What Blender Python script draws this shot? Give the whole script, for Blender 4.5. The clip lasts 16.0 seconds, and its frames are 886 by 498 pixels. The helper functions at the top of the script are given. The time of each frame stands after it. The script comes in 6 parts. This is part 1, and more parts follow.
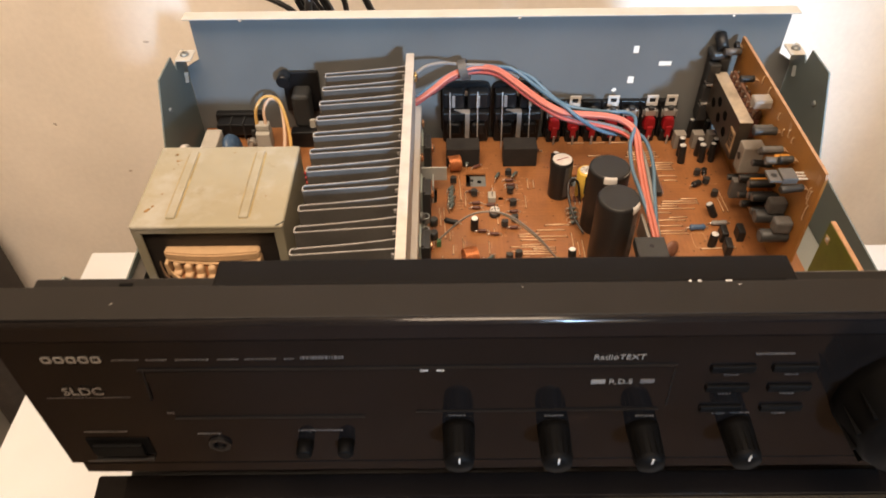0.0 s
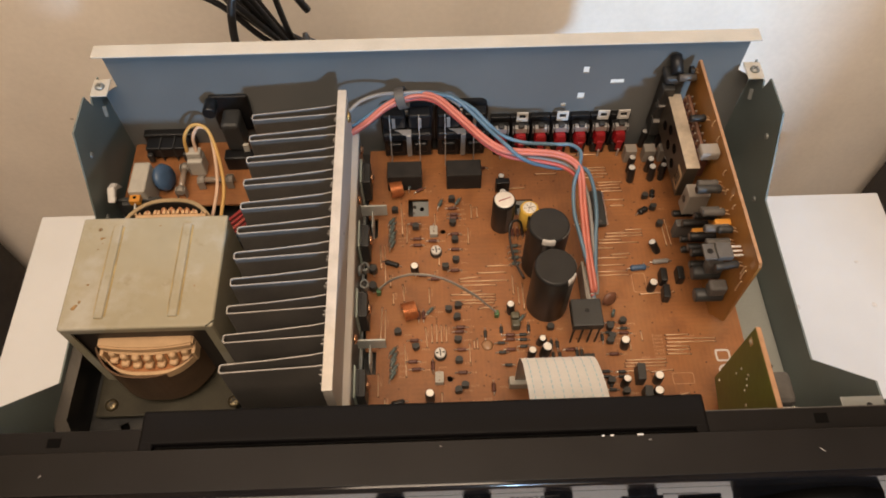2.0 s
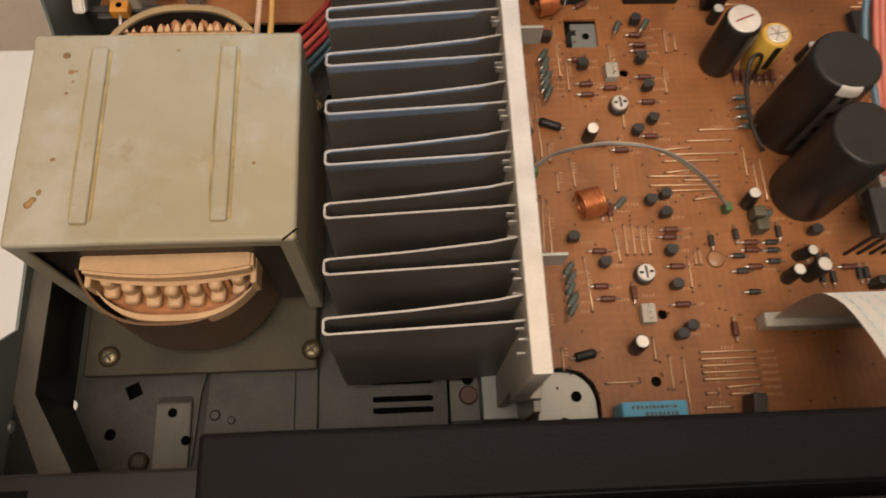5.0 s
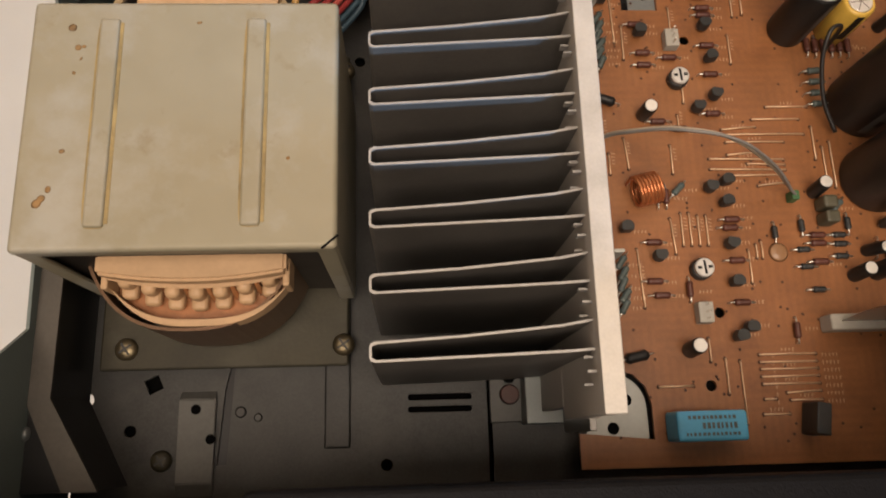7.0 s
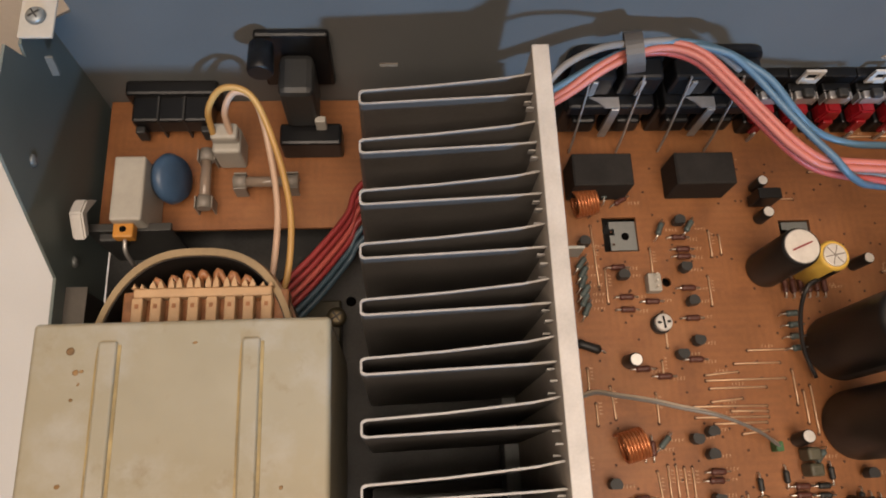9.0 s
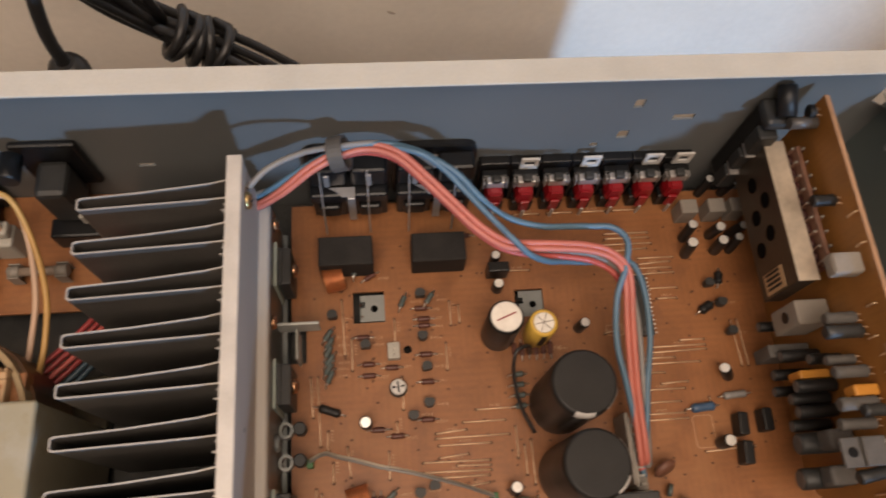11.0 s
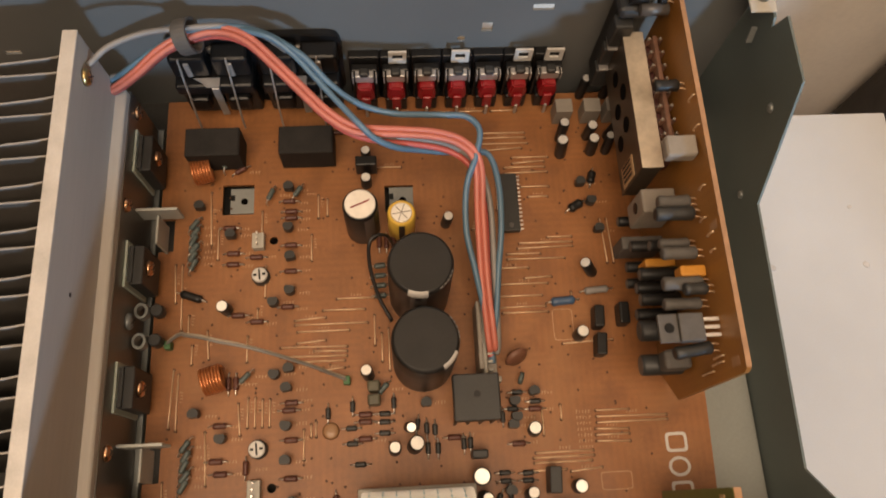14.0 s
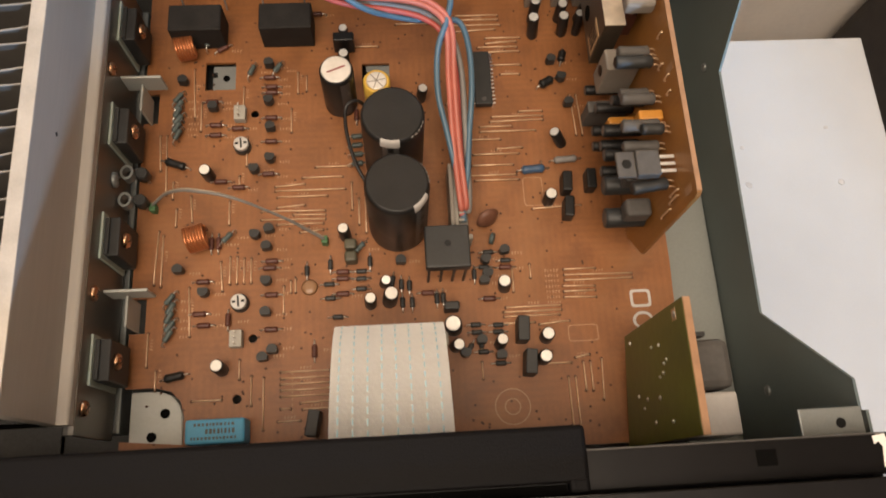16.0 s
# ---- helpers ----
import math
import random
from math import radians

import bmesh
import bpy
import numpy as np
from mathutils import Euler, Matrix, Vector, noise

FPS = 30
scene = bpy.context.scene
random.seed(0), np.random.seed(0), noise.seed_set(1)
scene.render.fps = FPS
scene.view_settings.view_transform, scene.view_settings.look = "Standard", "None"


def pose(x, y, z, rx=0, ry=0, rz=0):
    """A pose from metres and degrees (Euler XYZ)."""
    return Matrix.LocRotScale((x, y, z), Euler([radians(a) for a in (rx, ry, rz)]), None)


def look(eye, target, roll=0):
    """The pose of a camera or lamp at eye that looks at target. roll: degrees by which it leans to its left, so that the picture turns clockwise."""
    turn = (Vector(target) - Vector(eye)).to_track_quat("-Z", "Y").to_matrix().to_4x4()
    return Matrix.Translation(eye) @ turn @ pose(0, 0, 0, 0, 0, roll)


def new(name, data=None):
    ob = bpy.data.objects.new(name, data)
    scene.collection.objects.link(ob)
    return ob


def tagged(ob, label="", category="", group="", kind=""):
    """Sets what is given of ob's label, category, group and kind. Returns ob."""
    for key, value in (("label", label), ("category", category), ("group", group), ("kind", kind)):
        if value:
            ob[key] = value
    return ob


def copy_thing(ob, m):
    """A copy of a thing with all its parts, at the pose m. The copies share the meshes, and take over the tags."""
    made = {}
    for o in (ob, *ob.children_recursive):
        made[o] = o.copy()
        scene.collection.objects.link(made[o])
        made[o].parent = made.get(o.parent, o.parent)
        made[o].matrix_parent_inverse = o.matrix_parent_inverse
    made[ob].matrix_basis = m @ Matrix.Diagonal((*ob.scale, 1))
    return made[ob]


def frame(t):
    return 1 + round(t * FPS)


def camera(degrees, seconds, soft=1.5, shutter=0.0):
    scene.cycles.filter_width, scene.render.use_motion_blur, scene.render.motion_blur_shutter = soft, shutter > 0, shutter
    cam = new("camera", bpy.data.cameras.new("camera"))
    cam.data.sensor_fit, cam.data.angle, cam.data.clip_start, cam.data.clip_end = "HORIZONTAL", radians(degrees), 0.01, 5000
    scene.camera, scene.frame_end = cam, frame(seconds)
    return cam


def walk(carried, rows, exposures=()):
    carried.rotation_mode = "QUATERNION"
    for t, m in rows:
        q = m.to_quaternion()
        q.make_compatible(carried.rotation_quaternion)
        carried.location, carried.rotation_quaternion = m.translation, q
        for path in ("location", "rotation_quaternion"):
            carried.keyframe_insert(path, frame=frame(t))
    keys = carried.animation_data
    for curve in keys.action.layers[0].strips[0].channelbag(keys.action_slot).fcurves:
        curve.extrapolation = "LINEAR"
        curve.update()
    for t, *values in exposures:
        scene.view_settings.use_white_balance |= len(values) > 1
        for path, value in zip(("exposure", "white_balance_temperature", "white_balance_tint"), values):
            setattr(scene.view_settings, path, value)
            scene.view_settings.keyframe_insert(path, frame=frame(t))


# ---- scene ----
cam = camera(61.72, 16.0, soft=1.8, shutter=0.4)
PATH = [
    (0, (-0.0331, -0.4715, 0.3460), (-0.0336, -0.1855, 0.0662), -0.66),
    (0.5, (-0.0333, -0.4161, 0.3630), (-0.0292, -0.1579, 0.0576), -0.59),
    (1, (-0.0294, -0.3753, 0.3828), (-0.0231, -0.1491, 0.0530), -0.76),
    (1.5, (-0.0119, -0.3583, 0.4249), (-0.0055, -0.1449, 0.0867), -0.70),
    (2, (-0.0007, -0.3529, 0.4361), (0.0046, -0.1453, 0.0942), -0.45),
    (2.5, (0.0037, -0.3524, 0.4349), (0.0074, -0.1514, 0.0891), -0.56),
    (3, (-0.0053, -0.3489, 0.4178), (0.0006, -0.1543, 0.0684), -0.09),
    (3.5, (-0.0366, -0.3223, 0.3660), (-0.0263, -0.1355, 0.0125), 0.99),
    (4, (-0.0635, -0.2908, 0.3333), (-0.0488, -0.1122, -0.0243), 2.19),
    (4.5, (-0.0752, -0.2799, 0.3011), (-0.0564, -0.1183, -0.0643), 4.12),
    (5, (-0.0878, -0.2574, 0.2783), (-0.0676, -0.1190, -0.0964), 6.19),
    (5.2, (-0.0938, -0.2490, 0.2708), (-0.0735, -0.1196, -0.1071), 7.02),
    (7.3, (-0.1048, -0.2178, 0.2642), (-0.0845, -0.1185, -0.1227), 10.25),
    (7.5, (-0.1079, -0.2068, 0.2696), (-0.0837, -0.1063, -0.1168), 12.20),
    (8.0, (-0.1085, -0.1869, 0.2789), (-0.0846, -0.0750, -0.1043), 10.87),
    (8.2, (-0.1063, -0.1771, 0.2822), (-0.0860, -0.0611, -0.1001), 8.98),
    (10.3, (-0.0825, -0.1520, 0.3138), (-0.0440, -0.0188, -0.0614), 12.50),
    (10.5, (-0.0570, -0.1560, 0.3220), (-0.0244, -0.0196, -0.0526), 10.20),
    (11, (-0.0040, -0.1604, 0.3330), (0.0300, -0.0162, -0.0384), 9.70),
    (11.5, (0.0338, -0.1626, 0.3362), (0.0596, -0.0165, -0.0353), 6.66),
    (12, (0.0514, -0.1636, 0.3277), (0.0780, -0.0239, -0.0462), 7.69),
    (12.5, (0.0589, -0.1631, 0.3247), (0.0837, -0.0322, -0.0524), 7.89),
    (13, (0.0589, -0.1667, 0.3299), (0.0813, -0.0396, -0.0487), 7.29),
    (13.5, (0.0616, -0.1786, 0.3301), (0.0846, -0.0514, -0.0485), 7.57),
    (14, (0.0614, -0.1948, 0.3290), (0.0854, -0.0685, -0.0498), 8.12),
    (14.5, (0.0618, -0.2120, 0.3307), (0.0858, -0.0860, -0.0482), 8.04),
    (15, (0.0639, -0.2261, 0.3312), (0.0880, -0.1005, -0.0478), 8.03),
    (15.5, (0.0665, -0.2386, 0.3293), (0.0911, -0.1150, -0.0503), 8.31),
    (16, (0.0695, -0.2503, 0.3256), (0.0938, -0.1304, -0.0553), 8.53),
]
walk(cam, [(t, look(eye, to, roll)) for t, eye, to, roll in PATH],
     exposures=[(0, 0.15, 6550, 11), (0.5, 0.0, 6450, 11), (1.5, -0.3, 6250, 10), (2.5, -0.38, 6400, 10), (4, -0.35, 6200, 10), (5, -0.38, 5950, 9), (8, -0.52, 5850, 10), (10.3, -0.62, 6000, 12),
                (11.5, -0.68, 6100, 13), (12.5, -0.68, 6600, 12), (13.5, -0.66, 6900, 11), (14.3, -0.62, 6650, 11), (15, -0.52, 6200, 9), (16, -0.38, 5980, 8)])

# ---- world ----
world = bpy.data.worlds.new("sky")
scene.world = world
world.use_nodes = True
wn = world.node_tree.nodes
sky = wn.new("ShaderNodeTexSky")
sky.sky_type, sky.sun_disc = "NISHITA", False
sky.sun_elevation, sky.sun_rotation = radians(17.9), radians(162.1)
wn["Background"].inputs["Strength"].default_value = 0.10
world.node_tree.links.new(sky.outputs["Color"], wn["Background"].inputs["Color"])


def lamp(name, kind, m, energy, colour, **more):
    data = bpy.data.lights.new(name, kind)
    data.energy, data.color = energy, colour
    for key, value in more.items():
        if key == "size":
            data.shape, data.size, data.size_y = "RECTANGLE", value[0], value[1]
        if key == "angle":
            data.angle = value
    ob = new(name, data)
    ob.matrix_world = m
    return ob


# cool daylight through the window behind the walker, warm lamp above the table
SUN = Vector((-0.32, 0.90, -0.305))
lamp("sun", "SUN", look((0, 0, 0), SUN), 3.5, (0.38, 0.64, 0.95), angle=radians(4.0))
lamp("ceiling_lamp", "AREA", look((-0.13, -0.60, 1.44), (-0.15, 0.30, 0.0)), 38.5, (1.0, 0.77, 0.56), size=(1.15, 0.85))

# ---- materials ----


def mat(name, col, rough=0.5, metal=0.0, var=0.12, scale=70.0, bump=0.12, fine=700.0, tint=None, coat=0.0, stretch=(1, 1, 1), spec=0.5):
    """A procedural surface: colour varied at two scales, fine relief, uneven gloss."""
    m = bpy.data.materials.new(name)
    m.use_nodes = True
    nt = m.node_tree
    nodes, links = nt.nodes, nt.links
    b = nodes["Principled BSDF"]
    b.inputs["Metallic"].default_value = metal
    b.inputs["Coat Weight"].default_value = coat
    b.inputs["Coat Roughness"].default_value = 0.06
    b.inputs["Specular IOR Level"].default_value = spec
    co = nodes.new("ShaderNodeTexCoord")
    mp = nodes.new("ShaderNodeMapping")
    mp.inputs["Scale"].default_value = stretch
    links.new(co.outputs["Object"], mp.inputs["Vector"])
    big, small = nodes.new("ShaderNodeTexNoise"), nodes.new("ShaderNodeTexNoise")
    for n, s, d in ((big, scale, 4.0), (small, fine, 2.0)):
        n.inputs["Scale"].default_value, n.inputs["Detail"].default_value = s, d
        links.new(mp.outputs["Vector"], n.inputs["Vector"])
    add = nodes.new("ShaderNodeMath")
    add.operation = "MULTIPLY_ADD"
    add.inputs[1].default_value = 0.35
    links.new(small.outputs["Fac"], add.inputs[0])
    links.new(big.outputs["Fac"], add.inputs[2])
    ramp = nodes.new("ShaderNodeValToRGB")
    low = tuple(c * (1 - var) for c in col)
    high = tint if tint else tuple(min(1.0, c * (1 + var)) for c in col)
    ramp.color_ramp.elements[0].position, ramp.color_ramp.elements[1].position = 0.42, 0.92
    ramp.color_ramp.elements[0].color, ramp.color_ramp.elements[1].color = (*low, 1), (*high, 1)
    links.new(add.outputs[0], ramp.inputs["Fac"])
    links.new(ramp.outputs["Color"], b.inputs["Base Color"])
    rr = nodes.new("ShaderNodeMapRange")
    rr.inputs["To Min"].default_value, rr.inputs["To Max"].default_value = rough * 0.82, min(1.0, rough * 1.18)
    links.new(big.outputs["Fac"], rr.inputs["Value"])
    links.new(rr.outputs["Result"], b.inputs["Roughness"])
    bp = nodes.new("ShaderNodeBump")
    bp.inputs["Strength"].default_value, bp.inputs["Distance"].default_value = bump, 0.0004
    links.new(small.outputs["Fac"], bp.inputs["Height"])
    links.new(bp.outputs["Normal"], b.inputs["Normal"])
    return m


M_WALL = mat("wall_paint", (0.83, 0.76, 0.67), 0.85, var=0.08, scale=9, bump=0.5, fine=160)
# unseen walls and ceiling toned darker than wall_back to cut bounced light
M_UNSEEN_WALL = mat("dark_unseen_wall", (0.34, 0.29, 0.24), 0.85, var=0.08, scale=9, bump=0.4, fine=160)
M_CEIL = mat("grey_unseen_ceiling", (0.46, 0.43, 0.40), 0.9, var=0.05, scale=5)
M_FLOOR = mat("floor_boards", (0.205, 0.135, 0.09), 0.5, var=0.3, scale=8, stretch=(1, 6, 1))
M_TABLE = mat("white_laminate", (0.645, 0.66, 0.675), 0.45, var=0.05, scale=14, bump=0.05, fine=900)
M_LID = mat("mottled_lid", (0.50, 0.43, 0.34), 0.4, metal=0.35, var=0.28, scale=55, fine=400)
M_STEEL = mat("zinc_steel", (0.24, 0.255, 0.25), 0.45, metal=0.6, var=0.16, scale=26, bump=0.06, fine=1500)
# floor steel set near black to hold the shade inside the chassis
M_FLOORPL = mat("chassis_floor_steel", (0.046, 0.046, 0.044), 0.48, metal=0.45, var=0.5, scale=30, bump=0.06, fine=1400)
M_FLANGE = mat("folded_flange_steel", (0.078, 0.070, 0.059), 0.5, metal=0.3, var=0.25, scale=40, bump=0.06)
M_PAD = mat("dull_floor_steel", (0.105, 0.104, 0.098), 0.5, metal=0.4, var=0.2, scale=60, bump=0.06)
M_BACK = mat("back_panel_steel", (0.140, 0.146, 0.144), 0.55, metal=0.1, var=0.10, scale=16, bump=0.04, fine=1500)
M_SIDE = mat("side_panel_steel", (0.128, 0.157, 0.152), 0.5, metal=0.15, var=0.16, scale=20, bump=0.05, fine=1500)
M_RIM = mat("lit_pale_steel", (0.42, 0.40, 0.355), 0.6, var=0.1, scale=40, bump=0.08, fine=900)
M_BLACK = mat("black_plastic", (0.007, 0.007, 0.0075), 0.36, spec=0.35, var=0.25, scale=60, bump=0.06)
M_DUSTY = mat("dusty_black_case", (0.018, 0.0165, 0.0155), 0.7, spec=0.3, var=0.4, scale=110, bump=0.15)
M_SATIN = mat("satin_black_paint", (0.0070, 0.0060, 0.0056), 0.36, spec=0.24, var=0.22, scale=30, bump=0.10, fine=1800)
M_GLOSS = mat("glossy_black_front", (0.0066, 0.0054, 0.0050), 0.09, spec=0.32, var=0.2, scale=30, bump=0.006, fine=500)
M_EDGE = mat("rounded_edge_black", (0.008, 0.007, 0.007), 0.16, spec=0.5, var=0.2, scale=30, bump=0.03, fine=1500)
M_KNOB = mat("knob_black", (0.0022, 0.0021, 0.0021), 0.6, spec=0.07, var=0.2, scale=90, bump=0.04)
M_FOAM = mat("black_sheet", (0.0038, 0.0034, 0.0038), 0.55, spec=0.10, var=0.25, scale=50, bump=0.35, fine=2200)
M_HOLE = mat("dark_opening", (0.0012, 0.0011, 0.001), 0.9, spec=0.1)
M_CORE = mat("core_laminations", (0.030, 0.024, 0.020), 0.5, metal=0.3, var=0.25, scale=60, fine=2500, stretch=(1, 1, 6))
M_STRIP = mat("black_strip", (0.0055, 0.0049, 0.0052), 0.36, spec=0.20, var=0.2, scale=40, bump=0.05)
M_ZINC = mat("pale_zinc", (0.44, 0.45, 0.42), 0.5, metal=0.3, var=0.1, scale=30)
M_PALEFLOOR = mat("lifted_floor_zinc", (0.27, 0.285, 0.265), 0.5, metal=0.3, var=0.12, scale=20)
M_TIN = mat("dull_tinned_contact", (0.42, 0.40, 0.38), 0.4, metal=0.6, var=0.12, scale=200)
M_DIM = mat("dim_print", (0.085, 0.075, 0.070), 0.6, var=0.15)
M_PRINT = mat("front_print", (0.17, 0.155, 0.14), 0.6, var=0.1)
M_ALU = mat("aluminium", (0.42, 0.385, 0.34), 0.55, metal=0.05, var=0.10, scale=24, bump=0.12, fine=900, stretch=(1, 0.06, 1))
M_ALUTOP = mat("sawn_aluminium", (0.50, 0.47, 0.43), 0.5, metal=0.35, var=0.14, scale=110, bump=0.07, fine=1500)
# leaves darker than the bar: the shade between fins is in the colour
M_FIN = mat("shaded_fin_aluminium", (0.125, 0.116, 0.105), 0.45, metal=0.35, var=0.2, scale=40, bump=0.08)
M_HSPLATE = mat("dull_plate_steel", (0.20, 0.19, 0.175), 0.34, metal=0.75, var=0.16, scale=30, bump=0.06, fine=1500)
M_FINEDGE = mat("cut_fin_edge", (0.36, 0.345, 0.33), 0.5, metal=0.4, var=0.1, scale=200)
M_COVER = mat("transformer_cover", (0.272, 0.246, 0.170), 0.5, metal=0.10, var=0.10, scale=9, bump=0.03, fine=90, tint=(0.315, 0.287, 0.208))


def worn(m, col, scale, low, high, amount):
    """Lays a second colour over a surface in cloudy worn patches of their own shape."""
    nodes, links = m.node_tree.nodes, m.node_tree.links
    b = nodes["Principled BSDF"]
    base = b.inputs["Base Color"].links[0].from_socket
    co = nodes.new("ShaderNodeTexCoord")
    n = nodes.new("ShaderNodeTexNoise")
    n.inputs["Scale"].default_value, n.inputs["Detail"].default_value, n.inputs["Roughness"].default_value = scale, 7.0, 0.62
    links.new(co.outputs["Object"], n.inputs["Vector"])
    r = nodes.new("ShaderNodeMapRange")
    r.inputs["From Min"].default_value, r.inputs["From Max"].default_value = low, high
    r.inputs["To Max"].default_value = amount
    links.new(n.outputs["Fac"], r.inputs["Value"])
    mix = nodes.new("ShaderNodeMix")
    mix.data_type = "RGBA"
    links.new(r.outputs["Result"], mix.inputs["Factor"])
    links.new(base, mix.inputs["A"])
    mix.inputs["B"].default_value = (*col, 1)
    links.new(mix.outputs["Result"], b.inputs["Base Color"])


worn(M_COVER, (0.35, 0.34, 0.30), 24, 0.50, 0.66, 0.85)
worn(M_COVER, (0.20, 0.155, 0.080), 75, 0.60, 0.70, 0.6)
M_RUST = mat("rust_stain", (0.22, 0.13, 0.05), 0.8, var=0.4, scale=200)
M_PAPER = mat("tan_paper", (0.30, 0.22, 0.12), 0.6, var=0.2, scale=60)
M_CREAM = mat("bobbin_nylon", (0.47, 0.31, 0.170), 0.5, var=0.12, scale=90)
M_WINDING = mat("varnished_winding", (0.30, 0.13, 0.05), 0.35, var=0.35, scale=140)
M_BAND = mat("belly_band", (0.15, 0.088, 0.050), 0.40, metal=0.55, var=0.25, scale=50)
# olive tone lowered to hold the shade round the transformer
M_BASE = mat("base_plate", (0.044, 0.039, 0.024), 0.5, metal=0.35, var=0.35, scale=45)
M_DULLSCR = mat("dulled_zinc_screw", (0.20, 0.165, 0.10), 0.4, metal=0.85, var=0.3, scale=300)
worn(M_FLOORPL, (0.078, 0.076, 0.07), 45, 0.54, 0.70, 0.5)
worn(M_BASE, (0.070, 0.064, 0.045), 60, 0.55, 0.70, 0.5)
M_BRASS = mat("yellow_zinc_screw", (0.62, 0.46, 0.22), 0.3, metal=1.0, var=0.2, scale=300)
M_COPSCR = mat("copper_screw", (0.72, 0.42, 0.24), 0.28, metal=1.0, var=0.2, scale=300)
M_CHROME = mat("tinned_metal", (0.78, 0.76, 0.74), 0.22, metal=1.0, var=0.1, scale=200)
M_COPPER = mat("enamelled_copper", (0.50, 0.185, 0.070), 0.32, metal=0.6, var=0.18, scale=300)
M_JUMP = mat("tinned_jumper", (0.72, 0.52, 0.34), 0.38, metal=0.55, var=0.1, scale=300)
M_SILK = mat("white_print", (0.44, 0.27, 0.155), 0.7, var=0.2, scale=400)
M_SLEEVE = mat("black_sleeve", (0.0135, 0.013, 0.0127), 0.42, spec=0.32, var=0.25, scale=80, bump=0.04)
M_CAPTOP = mat("grey_cap_top", (0.076, 0.071, 0.067), 0.40, var=0.12, scale=70)
M_STRIPE = mat("pale_stripe", (0.55, 0.53, 0.50), 0.5, var=0.1)
M_SILVER = mat("bright_can_top", (0.80, 0.78, 0.74), 0.35, metal=0.55, var=0.08, scale=300)
M_DULLP = mat("beige_can", (0.225, 0.20, 0.17), 0.5, var=0.12, scale=90)
M_WHITEP = mat("white_plastic", (0.37, 0.35, 0.305), 0.5, var=0.1, scale=90)
M_YELLOW = mat("yellow_sleeve", (0.66, 0.43, 0.07), 0.4, var=0.1, scale=120)
M_ORANGE = mat("orange_film_part", (0.50, 0.22, 0.03), 0.4, var=0.12, scale=120)
M_GREYP = mat("grey_epoxy", (0.024, 0.0245, 0.024), 0.5, var=0.2, scale=120)
M_TEAL = mat("teal_part", (0.070, 0.090, 0.086), 0.45, var=0.2, scale=160)
M_MOSS = mat("dull_green_dip", (0.085, 0.078, 0.050), 0.5, var=0.2, scale=160)
M_BROWNP = mat("brown_part", (0.085, 0.028, 0.018), 0.45, var=0.25, scale=160)
M_DISC = mat("brown_dipped", (0.150, 0.066, 0.040), 0.5, var=0.2, scale=200)
M_BLUEP = mat("blue_part", (0.045, 0.085, 0.155), 0.38, var=0.15, scale=100)
M_BLUEBOX = mat("light_blue_case", (0.09, 0.36, 0.58), 0.45, var=0.08, scale=120)
M_RED = mat("red_plastic", (0.245, 0.007, 0.011), 0.35, var=0.15, scale=120)
M_WRED = mat("red_wire", (0.42, 0.082, 0.066), 0.42, var=0.08, scale=90)
M_WBLUE = mat("blue_wire", (0.080, 0.150, 0.215), 0.42, var=0.08, scale=90)
M_SRED = mat("dark_red_wire", (0.26, 0.030, 0.030), 0.45, var=0.12, scale=90)
M_SBLUE = mat("dull_blue_wire", (0.050, 0.085, 0.115), 0.45, var=0.12, scale=90)
M_WDARK = mat("dark_wire", (0.055, 0.050, 0.050), 0.45, var=0.2, scale=90)
M_WGREY = mat("grey_wire", (0.20, 0.19, 0.18), 0.5, var=0.12, scale=90)
M_WYEL = mat("yellow_wire", (0.46, 0.275, 0.085), 0.42, var=0.1, scale=90)
M_WWHITE = mat("white_wire", (0.50, 0.35, 0.25), 0.42, var=0.08, scale=90)
M_CORD = mat("black_cord", (0.014, 0.013, 0.013), 0.42, var=0.3, scale=80)
M_RIBBON = mat("white_ribbon", (0.86, 0.84, 0.80), 0.5, var=0.04, scale=60)
M_RIBBLUE = mat("ribbon_ink", (0.42, 0.62, 0.69), 0.6, var=0.1)
M_GREEN = mat("green_solder_mask", (0.078, 0.092, 0.012), 0.34, var=0.22, scale=70, bump=0.15, fine=260)
M_INSUL = mat("insulator_pad", (0.36, 0.41, 0.36), 0.5, var=0.06, scale=120)
M_SHADEBLOCK = mat("dark_wall_shade", (0.040, 0.034, 0.030), 0.9, var=0.3, scale=60, bump=0.5, fine=500)
M_SOLDER = mat("solder", (0.62, 0.60, 0.56), 0.3, metal=0.9, var=0.15, scale=400)


